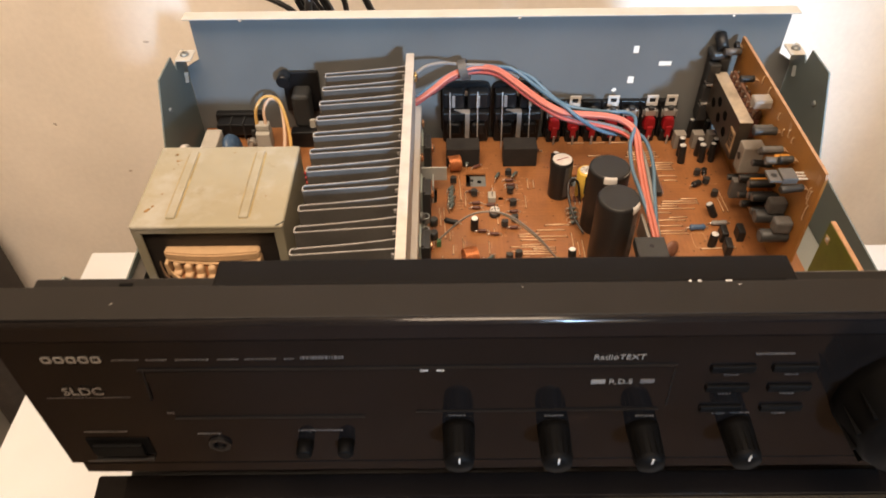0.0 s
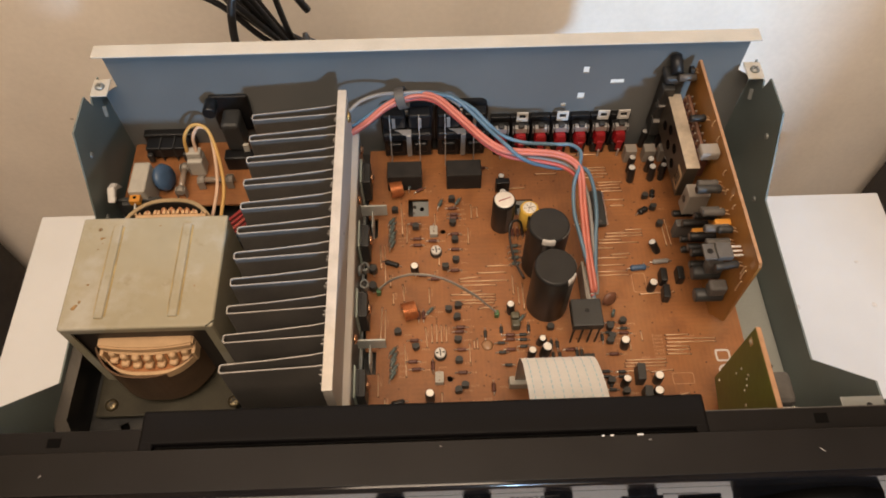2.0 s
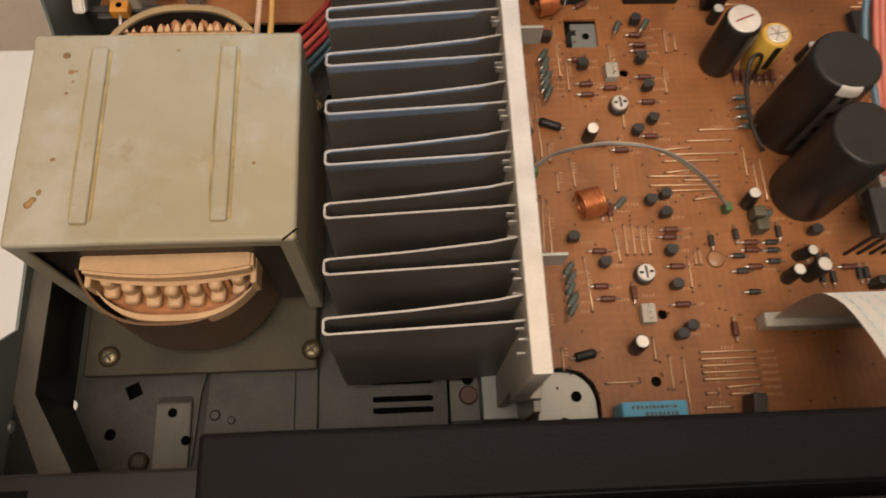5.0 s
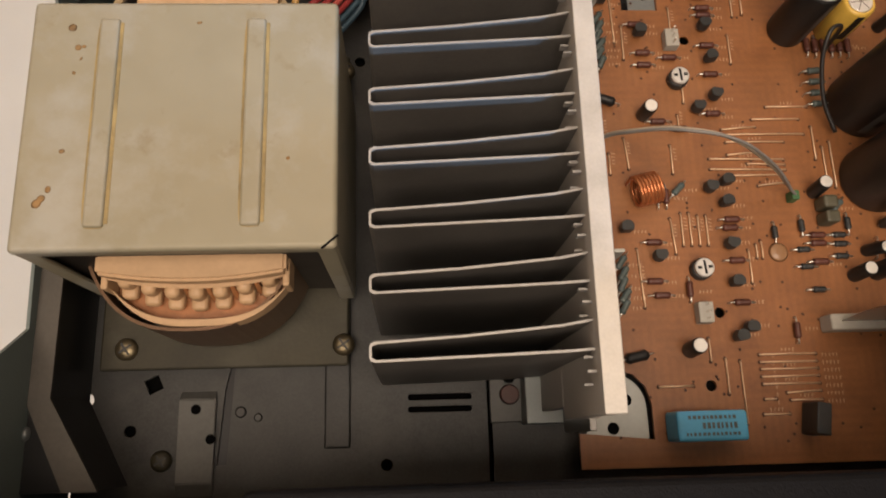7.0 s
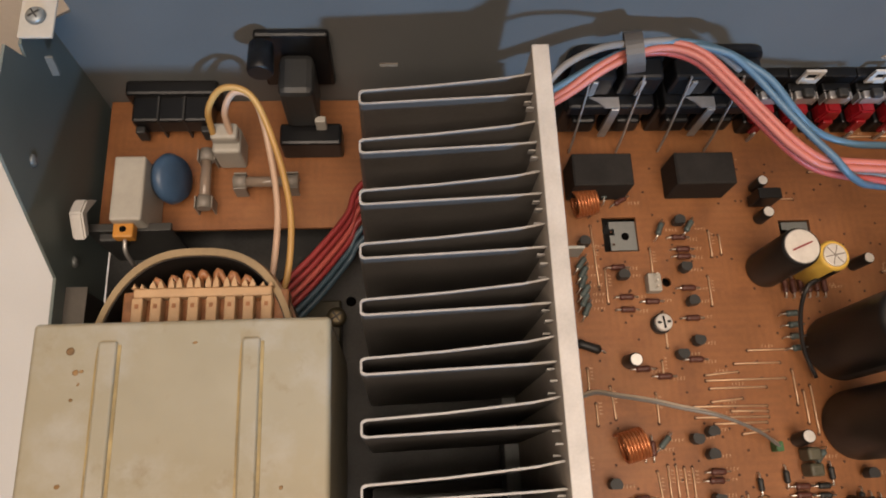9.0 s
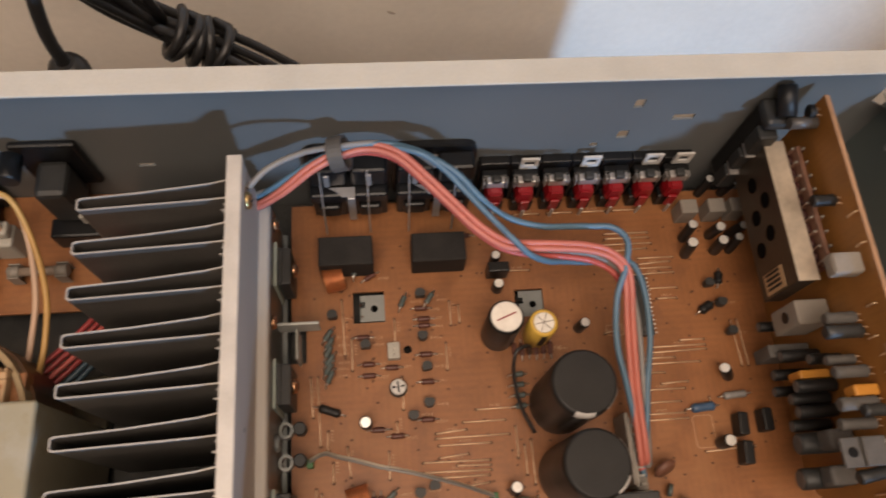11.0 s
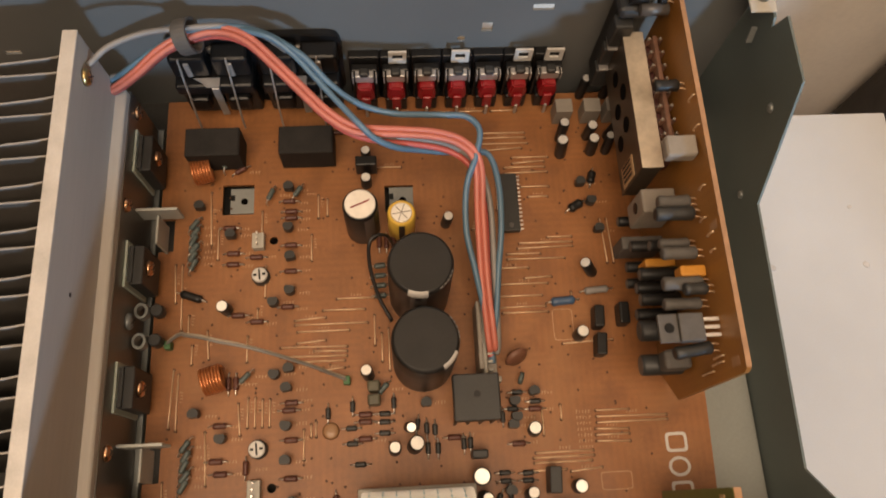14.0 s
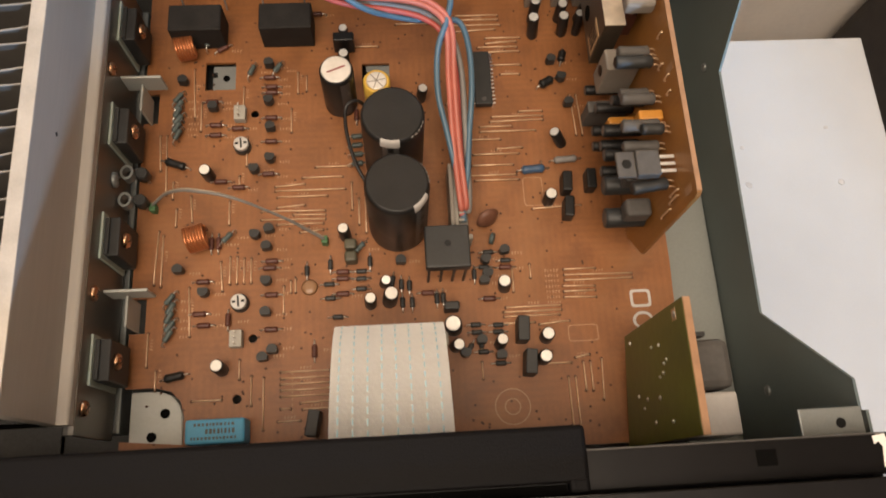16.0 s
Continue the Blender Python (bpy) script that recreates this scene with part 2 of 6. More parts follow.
def board_mat(name, col, dark):
    """Phenolic board: the copper tracks of the far side show through as faint paths."""
    m = mat(name, col, 0.42, var=0.20, scale=55, bump=0.07, fine=900)
    nodes, links = m.node_tree.nodes, m.node_tree.links
    b = nodes["Principled BSDF"]
    base = b.inputs["Base Color"].links[0].from_socket
    co = nodes.new("ShaderNodeTexCoord")
    vor = nodes.new("ShaderNodeTexVoronoi")
    vor.distance, vor.feature = "CHEBYCHEV", "F1"
    vor.inputs["Scale"].default_value = 75.0
    links.new(co.outputs["Object"], vor.inputs["Vector"])
    waves = []
    for axis in ("X", "Y"):
        w = nodes.new("ShaderNodeTexWave")
        w.bands_direction, w.wave_profile = axis, "SIN"
        w.inputs["Scale"].default_value, w.inputs["Distortion"].default_value = 105.0, 0.0
        links.new(co.outputs["Object"], w.inputs["Vector"])
        waves.append(w)
    pick = nodes.new("ShaderNodeSeparateColor")
    links.new(vor.outputs["Color"], pick.inputs["Color"])
    choose = nodes.new("ShaderNodeMath")
    choose.operation, choose.inputs[1].default_value = "GREATER_THAN", 0.5
    links.new(pick.outputs["Red"], choose.inputs[0])
    mixw = nodes.new("ShaderNodeMix")
    links.new(choose.outputs[0], mixw.inputs["Factor"])
    links.new(waves[0].outputs["Fac"], mixw.inputs["A"])
    links.new(waves[1].outputs["Fac"], mixw.inputs["B"])
    step = nodes.new("ShaderNodeMapRange")
    step.inputs["From Min"].default_value, step.inputs["From Max"].default_value = 0.45, 0.62
    step.inputs["To Max"].default_value = 0.13
    links.new(mixw.outputs["Result"], step.inputs["Value"])
    mix = nodes.new("ShaderNodeMix")
    mix.data_type = "RGBA"
    links.new(step.outputs["Result"], mix.inputs["Factor"])
    links.new(base, mix.inputs["A"])
    mix.inputs["B"].default_value = (*dark, 1)
    links.new(mix.outputs["Result"], b.inputs["Base Color"])
    return m


M_PCB = board_mat("phenolic_board", (0.250, 0.101, 0.034), (0.125, 0.050, 0.020))
worn(M_PCB, (0.150, 0.058, 0.024), 62, 0.52, 0.66, 0.42)
worn(M_PCB, (0.29, 0.140, 0.055), 26, 0.54, 0.70, 0.45)
M_PCBEDGE = mat("board_edge", (0.34, 0.19, 0.10), 0.6, var=0.15, scale=200)
M_TUNER = board_mat("tuner_board", (0.285, 0.125, 0.028), (0.17, 0.068, 0.017))

# ---- building helpers ----


def thing(name, at, label, category, group="", kind=""):
    ob = new(name)
    ob.empty_display_size = 0.01
    ob.location = at
    return tagged(ob, label, category, group, kind)


def part(name, bm, material, parent=None, label="", smooth=False):
    """Link a bmesh, given in world metres, as one mesh under a thing or a part."""
    me = bpy.data.meshes.new(name)
    if smooth:
        for f in bm.faces:
            f.smooth = True
    bm.to_mesh(me)
    bm.free()
    me.materials.append(material)
    ob = new(name, me)
    if parent is not None:
        ob.parent = parent
        off, up = Vector((0, 0, 0)), parent
        while up is not None:
            off += up.location
            up = up.parent
        me.transform(Matrix.Translation(-off))
    return tagged(ob, label)


def structure(name, bm, material, label, category):
    return tagged(part(name, bm, material), label, category, kind="structure")


def slab(x0, x1, y0, y1, z0, z1, bevel=0.0, bm=None, seg=2, m=None):
    own = bmesh.new()
    bmesh.ops.create_cube(own, size=1.0)
    for v in own.verts:
        v.co = Vector((x0 + (v.co.x + 0.5) * (x1 - x0), y0 + (v.co.y + 0.5) * (y1 - y0), z0 + (v.co.z + 0.5) * (z1 - z0)))
    if bevel:
        bmesh.ops.bevel(own, geom=own.edges[:], offset=bevel, segments=seg, affect="EDGES", profile=0.5, clamp_overlap=True)
    return merge(own, bm, m)


def merge(own, bm, m=None):
    if m is not None:
        own.transform(m)
    if bm is None:
        return own
    me = bpy.data.meshes.new("join")
    own.to_mesh(me)
    own.free()
    bm.from_mesh(me)
    bpy.data.meshes.remove(me)
    return bm


def lathe(profile, m=None, seg=24, bm=None, cap=True):
    """Turn (radius, height) pairs round the z axis, then place by m."""
    own = bmesh.new()
    rings = []
    for r, z in profile:
        rings.append([own.verts.new((r * math.cos(2 * math.pi * k / seg), r * math.sin(2 * math.pi * k / seg), z)) for k in range(seg)])
    for a, b in zip(rings, rings[1:]):
        for k in range(seg):
            f = own.faces.new((a[k], a[(k + 1) % seg], b[(k + 1) % seg], b[k]))
            f.smooth = True
    if cap:
        own.faces.new(rings[0][::-1])
        own.faces.new(rings[-1])
    return merge(own, bm, m)


def at(x, y, z, rx=0, ry=0, rz=0):
    return pose(x, y, z, rx, ry, rz)


def spline(points, steps=8):
    """Catmull-Rom through the points."""
    pts = [Vector(p) for p in points]
    pts = [pts[0] * 2 - pts[1], *pts, pts[-1] * 2 - pts[-2]]
    out = []
    for a, b, c, d in zip(pts, pts[1:], pts[2:], pts[3:]):
        for k in range(steps):
            t = k / steps
            out.append(0.5 * (2 * b + (c - a) * t + (2 * a - 5 * b + 4 * c - d) * t * t + (3 * b - a - 3 * c + d) * t ** 3))
    out.append(pts[-2])
    return out


def tube(path, radius, seg=10, bm=None):
    own = bmesh.new()
    rings = []
    normal = None
    for i, p in enumerate(path):
        way = (path[min(i + 1, len(path) - 1)] - path[max(i - 1, 0)]).normalized()
        if normal is None:
            normal = way.orthogonal().normalized()
        normal = (normal - way * normal.dot(way)).normalized()
        side = way.cross(normal)
        rings.append([own.verts.new(p + radius * (normal * math.cos(2 * math.pi * k / seg) + side * math.sin(2 * math.pi * k / seg))) for k in range(seg)])
    for a, b in zip(rings, rings[1:]):
        for k in range(seg):
            own.faces.new((a[k], a[(k + 1) % seg], b[(k + 1) % seg], b[k])).smooth = True
    own.faces.new(rings[0][::-1])
    own.faces.new(rings[-1])
    return merge(own, bm)


def wire(points, radius, steps=8, seg=10, bm=None):
    return tube(spline(points, steps), radius, seg, bm)


def prism(outline, axis, lo, hi, bevel=0.0, bm=None):
    """Extrude a closed outline (pairs in the two other axes, in order) along an axis."""
    own = bmesh.new()

    def put(p, c):
        return {"x": (c, p[0], p[1]), "y": (p[0], c, p[1]), "z": (p[0], p[1], c)}[axis]

    a = [own.verts.new(put(p, lo)) for p in outline]
    b = [own.verts.new(put(p, hi)) for p in outline]
    n = len(outline)
    own.faces.new(a)
    own.faces.new(b)
    for k in range(n):
        own.faces.new((a[k], b[k], b[(k + 1) % n], a[(k + 1) % n]))
    bmesh.ops.recalc_face_normals(own, faces=own.faces[:])
    if bevel:
        bmesh.ops.bevel(own, geom=own.edges[:], offset=bevel, segments=2, affect="EDGES", clamp_overlap=True)
    return merge(own, bm)


def cut(ob, cutter):
    """Take the cutter's bodies (world metres) out of a plate for good."""
    off, up = Vector((0, 0, 0)), ob
    while up is not None:
        off += up.location
        up = up.parent
    me = bpy.data.meshes.new("cutter")
    bmesh.ops.recalc_face_normals(cutter, faces=cutter.faces[:])
    cutter.to_mesh(me)
    cutter.free()
    me.transform(Matrix.Translation(-off))
    a, b = bpy.data.objects.new("plate_body", ob.data), bpy.data.objects.new("cutter", me)
    scene.collection.objects.link(a)
    scene.collection.objects.link(b)
    mod = a.modifiers.new("holes", "BOOLEAN")
    mod.operation, mod.solver, mod.object = "DIFFERENCE", "EXACT", b
    done = bpy.data.meshes.new_from_object(a.evaluated_get(bpy.context.evaluated_depsgraph_get()))
    done.name = ob.data.name
    bpy.data.objects.remove(a)
    bpy.data.objects.remove(b)
    ob.data = done


def ellipse(cx, cy, rx, ry, n=48, power=2.0):
    out = []
    for k in range(n):
        c, s = math.cos(2 * math.pi * k / n), math.sin(2 * math.pi * k / n)
        out.append((cx + rx * math.copysign(abs(c) ** (2 / power), c), cy + ry * math.copysign(abs(s) ** (2 / power), s)))
    return out


def ring(outer, inner, z0, z1, bm=None):
    """A band between two outlines of equal count."""
    own = bmesh.new()
    loops = [[own.verts.new((*p, z)) for p in line] for line, z in ((outer, z0), (outer, z1), (inner, z1), (inner, z0))]
    n = len(outer)
    for a, b in zip(loops, loops[1:] + loops[:1]):
        for k in range(n):
            own.faces.new((a[k], a[(k + 1) % n], b[(k + 1) % n], b[k]))
    bmesh.ops.recalc_face_normals(own, faces=own.faces[:])
    return merge(own, bm)


def screw(name, x, y, z, r, material, parent, m=None, label=""):
    """A pan-head screw with a cross recess, head up unless m turns it."""
    place = m if m is not None else at(x, y, z)
    bm = lathe([(r, 0), (r, r * 0.25), (r * 0.8, r * 0.5), (r * 0.35, r * 0.62)], place, 20)
    head = part(name, bm, material, parent, label)
    slot = slab(-r * 0.62, r * 0.62, -r * 0.09, r * 0.09, r * 0.45, r * 0.66, bm=slab(-r * 0.09, r * 0.09, -r * 0.62, r * 0.62, r * 0.45, r * 0.655))
    slot.transform(place @ pose(0, 0, 0, 0, 0, 35))
    return head, part("cross_recess", slot, M_GREYP, head)


MM = 0.001

# ---- room ----
FLOOR_Z, CEIL_Z, WALL_Y, FRONT_Y = -0.93, 1.78, 0.206, -1.45
structure("floor", slab(-2.0, 2.2, FRONT_Y, WALL_Y + 0.1, FLOOR_Z - 0.1, FLOOR_Z), M_FLOOR, "dark brown wooden room floor in shade", "floor")
structure("ceiling", slab(-2.1, 2.3, FRONT_Y - 0.1, WALL_Y + 0.1, CEIL_Z, CEIL_Z + 0.1), M_CEIL, "unseen ceiling, toned grey to limit bounced light", "ceiling")
structure("wall_back", slab(-2.0, 2.2, WALL_Y, WALL_Y + 0.1, FLOOR_Z, CEIL_Z), M_WALL, "beige painted wall with small scuffs and chips", "wall")
structure("wall_left", slab(-2.1, -2.0, FRONT_Y, WALL_Y + 0.1, FLOOR_Z, CEIL_Z), M_UNSEEN_WALL, "unseen side wall, toned dark to limit bounced light", "wall")
structure("wall_right", slab(2.2, 2.3, FRONT_Y, WALL_Y + 0.1, FLOOR_Z, CEIL_Z), M_UNSEEN_WALL, "unseen side wall, toned dark to limit bounced light", "wall")
# unseen wall; its opening shapes where the daylight falls
wall_front = structure("wall_front", slab(-2.1, 2.3, FRONT_Y - 0.1, FRONT_Y, FLOOR_Z, CEIL_Z), M_UNSEEN_WALL, "unseen dark-toned front wall with the window opening", "wall")
cut(wall_front, slab(0.280, 1.006, FRONT_Y - 0.2, FRONT_Y + 0.1, 0.01, 1.01))

# scuffs and chipped spots of the wall behind
marks = bmesh.new()
rnd = random.Random(4)
for _ in range(20):
    x, z = rnd.uniform(-0.75, 0.75), rnd.uniform(-0.45, 0.35)
    w, h = rnd.uniform(0.0015, 0.005), rnd.uniform(0.0008, 0.0022)
    lathe([(1.0, 0), (0.7, 0.25)], pose(x, WALL_Y - 0.0002, z, 90, rnd.uniform(0, 180), 0) @ Matrix.Diagonal((w, h, 0.0012, 1)), 7, marks)
tagged(part("wall_scuff", marks, mat("scuff", (0.50, 0.42, 0.34), 0.9, var=0.3), None), "small brown scuffs and chips on beige wall", "wall scuff", kind="stuff")

# ---- white table ----
table = thing("table", (0.03, -0.2, -0.23), "white laminate table top with worn spots under both units", "table")
part("tabletop", slab(-0.404, 0.467, -0.364, 0.087, -0.23, -0.2, 0.0015), M_TABLE, table, "white laminate top")
for lx in (-0.375, 0.438):
    for ly in (-0.334, 0.057):
        part("leg", slab(lx - 0.022, lx + 0.022, ly - 0.022, ly + 0.022, FLOOR_Z, -0.2302, 0.002), M_TABLE, table)
spots = bmesh.new()
for k in range(14):
    x, y, r = rnd.uniform(0.24, 0.44), rnd.uniform(-0.22, 0.05), rnd.uniform(0.0012, 0.0032)
    lathe([(1.0, 0), (0.8, 0.1)], pose(x, y, -0.2, 0, 0, rnd.uniform(0, 180)) @ Matrix.Diagonal((r, r * rnd.uniform(0.5, 1.3), 0.001, 1)), 9, spots)
tagged(part("stain", spots, mat("table_stain", (0.62, 0.60, 0.58), 0.7, var=0.2, scale=200), table, "faint greyish worn spots"), kind="stuff")

# ---- dark blocks standing in for wall shade, and a sack ----
bag = thing("shade_block", (0.70, 0.11, FLOOR_Z), "dark block standing in for soft shade on the wall", "bag")
part("body", slab(0.552, 0.86, 0.02, 0.2, FLOOR_Z, -0.17, 0.02, seg=3), M_SHADEBLOCK, bag)
shade_block2 = thing("shade_block", (-0.62, 0.12, FLOOR_Z), "narrow dark block standing in for a shade strip", "bag")
part("body", slab(-0.635, -0.575, 0.08, 0.2, FLOOR_Z, -0.235, 0.028, seg=5), M_SHADEBLOCK, shade_block2)
sack = thing("plastic_sack", (-0.75, -0.05, FLOOR_Z), "pale white and yellow plastic sack on the floor", "sack")
part("body", slab(-0.86, -0.64, -0.15, 0.19, FLOOR_Z, -0.33, 0.03, seg=3), M_WHITEP, sack)
part("printed_band", slab(-0.862, -0.638, -0.152, 0.192, -0.44, -0.38, 0.01, seg=2), M_YELLOW, sack, "yellow printed band")

# ---- lower hi-fi unit ----
lower = thing("hifi_unit", (0, -0.12, -0.2), "black stereo component with glossy front under the opened receiver", "hi-fi unit")
part("case", slab(-0.212, 0.212, -0.262, 0.03, -0.185, -0.036, 0.003), M_SATIN, lower, "satin black metal case")
low_front = part("front_panel", prism([(-0.262, -0.185), (-0.283, -0.182), (-0.283, -0.047), (-0.276, -0.036), (-0.2622, -0.033)], "x", -0.2275, 0.2275, 0.001), M_GLOSS, lower, "glossy black front")
part("display_window", slab(-0.03, 0.135, -0.2838, -0.2832, -0.080, -0.052), M_BLACK, low_front)
part("slot_cover", slab(0.142, 0.212, -0.2840, -0.2832, -0.075, -0.052, 0.0004), M_SATIN, low_front)
for k in range(7):
    part("printed_letter", slab(-0.198 + 0.0052 * k, -0.1945 + 0.0052 * k, -0.2836, -0.2831, -0.060, -0.056), M_PRINT, low_front, "pale maker's mark bar")
for fx in (-0.17, 0.17):
    for fy in (-0.22, 0.0):
        part("foot", lathe([(0.016, 0), (0.018, 0.012), (0.018, 0.0148)], at(fx, fy, -0.2), 20), M_BLACK, lower)

# ---- receiver chassis ----
chassis = thing("receiver_chassis", (0, -0.13, -0.036), "opened stereo receiver chassis of grey sheet steel, cover removed", "receiver chassis")
for fx in (-0.165, 0.165):
    for fy in (-0.22, -0.03):
        part("foot", lathe([(0.018, 0), (0.020, 0.02), (0.020, 0.0348)], at(fx, fy, -0.036), 20), M_BLACK, chassis, "black plastic foot")
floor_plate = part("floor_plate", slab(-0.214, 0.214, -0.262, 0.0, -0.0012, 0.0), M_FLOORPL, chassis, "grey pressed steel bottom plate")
holes = bmesh.new()
for y in (-0.1965, -0.2070, -0.2135, -0.2177):
    slab(-0.1015, -0.0790, y - 0.0011, y + 0.0011, -0.01, 0.01, 0.0008, holes)
for k in range(6):
    slab(-0.1015, -0.0790, -0.184 + 0.0215 * k, -0.1818 + 0.0215 * k, -0.01, 0.01, 0.0008, holes)
for x, y in ((-0.196, -0.2225), (-0.118, -0.084), (-0.109, -0.236)):
    lathe([(0.0021, -0.01), (0.0021, 0.01)], at(x, y, 0), 16, holes)
slab(-0.0026, 0.0026, -0.0026, 0.0026, -0.01, 0.01, 0, holes, m=pose(-0.189, -0.207, 0, 0, 0, 25))
prism([(-0.1665, -0.2345), (-0.1632, -0.2345), (-0.1618, -0.2100), (-0.1614, -0.2010), (-0.1628, -0.2010), (-0.1646, -0.2090)], "z", -0.01, 0.01, 0, holes)
slab(-0.0738, -0.0722, -0.245, -0.207, -0.01, 0.01, 0.0005, holes)
lathe([(0.0022, -0.01), (0.0022, 0.01)], at(-0.2110, -0.2116, 0), 14, holes)
cut(floor_plate, holes)
# added black backing, keeps light out of the plate's holes
part("hole_backing", slab(-0.2080, 0.2080, -0.2500, -0.0100, -0.0050, -0.0045), M_HOLE, chassis, "black sheet added so the plate's holes read dark")
pad = part("pressed_pad", prism([(-0.2445, 0.0001), (-0.2400, 0.0022), (-0.2125, 0.0022), (-0.2095, 0.0001)], "x", -0.1795, -0.1672, 0.0003), M_PAD, chassis, "raised pad of the bottom plate")
for x, y in ((-0.1737, -0.2158), (-0.1683, -0.2258)):
    part("pad_hole", lathe([(0.0017, 0), (0.0017, 0.0002)], at(x, y, 0.0022), 18), M_HOLE, pad)
part("pressed_rib", slab(-0.1302, -0.1213, -0.2300, -0.0880, 0.0001, 0.0016, 0.0014, seg=3), M_FLOORPL, chassis, "pressed stiffening rib")
screw("floor_screw", -0.1848, -0.2325, 0.0, 0.0036, M_BASE, chassis)
for x, y, r in ((-0.159, -0.217, 0.0020), (-0.153, -0.219, 0.0015)):
    part("dimple", lathe([(r, 0), (r * 0.7, 0.0004)], at(x, y, 0.0001), 14), M_FLOORPL, chassis)

# back panel with its folded rim, slots and punched holes
back_panel = part("back_panel", prism([(-0.2145, -0.001), (0.2145, -0.001), (0.2140, 0.0500), (0.2140, 0.0720), (0.2040, 0.0780), (0.2040, 0.1118), (-0.2040, 0.1118), (-0.2040, 0.0780), (-0.2140, 0.0720), (-0.2140, 0.0500)], "y", -0.0040, -0.0030), M_BACK, chassis, "blue-grey sheet steel rear panel")
punch = bmesh.new()
slab(0.1012, 0.1052, -0.01, 0.01, 0.0788, 0.0848, 0, punch)
slab(0.1210, 0.1302, -0.01, 0.01, 0.0685, 0.0725, 0, punch)
slab(0.1008, 0.1055, -0.01, 0.01, 0.0545, 0.0605, 0, punch)
slab(-0.1045, -0.0975, -0.01, 0.01, 0.0440, 0.0465, 0, punch)
lathe([(0.0019, -0.01), (0.0019, 0.01)], at(0.0923, 0, 0.0492, 90), 14, punch)
for x in (-0.17, 0.02, 0.165):
    lathe([(0.0011, -0.01), (0.0011, 0.01)], at(x, 0, 0.1065, 90), 12, punch)
cut(back_panel, punch)
# rim's cream tone carries the warm lamp light
part("top_rim", slab(-0.2055, 0.2055, -0.0136, -0.0032, 0.1119, 0.1130, 0.0004), M_RIM, chassis, "folded rim of the rear panel, toned cream as lamp-lit")

# side panels: high at the back and front, cut low between
SIDE = [(-0.001, 0.0), (-0.001, 0.0842), (-0.0205, 0.0842), (-0.0228, 0.0800), (-0.0262, 0.0925), (-0.055, 0.0925), (-0.084, 0.042), (-0.1925, 0.0375), (-0.2260, 0.0900), (-0.236, 0.0900), (-0.2362, 0.0935), (-0.258, 0.0935), (-0.258, 0.0)]
for sgn in (-1, 1):
    lo, hi = (0.2146, 0.2156) if sgn > 0 else (-0.2156, -0.2146)
    side = part("side_panel", prism(SIDE, "x", lo, hi), M_SIDE, chassis, "dark green-grey steel side panel")
    for y, z in ((-0.0525, 0.0680), (-0.0745, 0.0300), (-0.2230, 0.0330)):
        part("rivet", lathe([(0.0022, 0), (0.0018, 0.0009), (0.0008, 0.0013)], at(sgn * 0.2145, y, z, 0, -90 * sgn, 0), 14), M_STEEL, side)
    tab = part("corner_bracket", slab(sgn * 0.2103 - 0.0054, sgn * 0.2103 + 0.0054, -0.0190, -0.0044, 0.0845, 0.0856, 0.0004), M_RIM, chassis, "pale steel corner lug with a screw")
    part("bent_tongue", prism([(-0.0215, 0.0780), (-0.0208, 0.0780), (-0.0225, 0.0715), (-0.0240, 0.0715)], "x", sgn * 0.2090 - 0.0012, sgn * 0.2090 + 0.0012), M_STEEL, tab)
    screw("lug_screw", sgn * 0.2106, -0.0115, 0.0857, 0.0031, M_STEEL, tab)
# strip of the floor plate, added in a paler tone where shade falls
part("pale_floor_strip", slab(0.1905, 0.2143, -0.2500, -0.0200, 0.0001, 0.0040, 0.0008), M_PALEFLOOR, chassis, "strip of the bottom plate in a tone lifted out of shade")
# inner flange of the left side; black block stands for the shade below
part("side_flange", prism([(-0.2145, -0.085), (-0.2072, -0.085), (-0.2080, -0.213), (-0.1920, -0.2400), (-0.2022, -0.2400), (-0.2145, -0.2150)], "z", 0.0330, 0.0340), M_FLANGE, chassis, "grey folded inner flange")
part("flange_shade", prism([(-0.2145, -0.085), (-0.2098, -0.085), (-0.2102, -0.2120), (-0.1955, -0.2400), (-0.2145, -0.2400)], "z", 0.0001, 0.0329), M_BLACK, chassis, "black block for the shade under the flange")
lug = part("front_lug", slab(0.1920, 0.2125, -0.2445, -0.2350, 0.0936, 0.0948, 0.0004), M_STEEL, chassis, "pale steel front lug")

part("lug_hole", lathe([(0.0016, 0), (0.0016, 0.0001)], at(0.2050, -0.2398, 0.0948), 16), M_BLACK, lug)

# ---- front panel ----
front = thing("front_panel", (0, -0.27, -0.004), "glossy black receiver front with knobs, buttons and pale print", "front panel")
body = part("panel_body", prism([(-0.256, 0.0), (-0.256, 0.1035), (-0.2768, 0.1035), (-0.2768, 0.006), (-0.272, 0.0)], "x", -0.2235, 0.2235, 0.0006), M_GLOSS, front, "glossy black moulded front")
edge = prism([(-0.256, 0.1036), (-0.256, 0.1144), *[(-0.2743 - 0.0025 * math.sin(radians(a)), 0.1119 + 0.0025 * math.cos(radians(a))) for a in range(0, 91, 10)], (-0.2768, 0.1036)], "x", -0.2235, 0.2235)
for face in edge.faces:
    face.smooth = 0.02 < face.normal.z < 0.99999 and abs(face.normal.x) < 0.1
part("rounded_edge", edge, M_EDGE, front, "satin black rounded edge")
top_strip = part("top_face", slab(-0.2232, 0.2232, -0.2742, -0.2562, 0.11442, 0.1149, 0.0002), M_SATIN, front, "satin dark brown-black top face, lightly scratched")
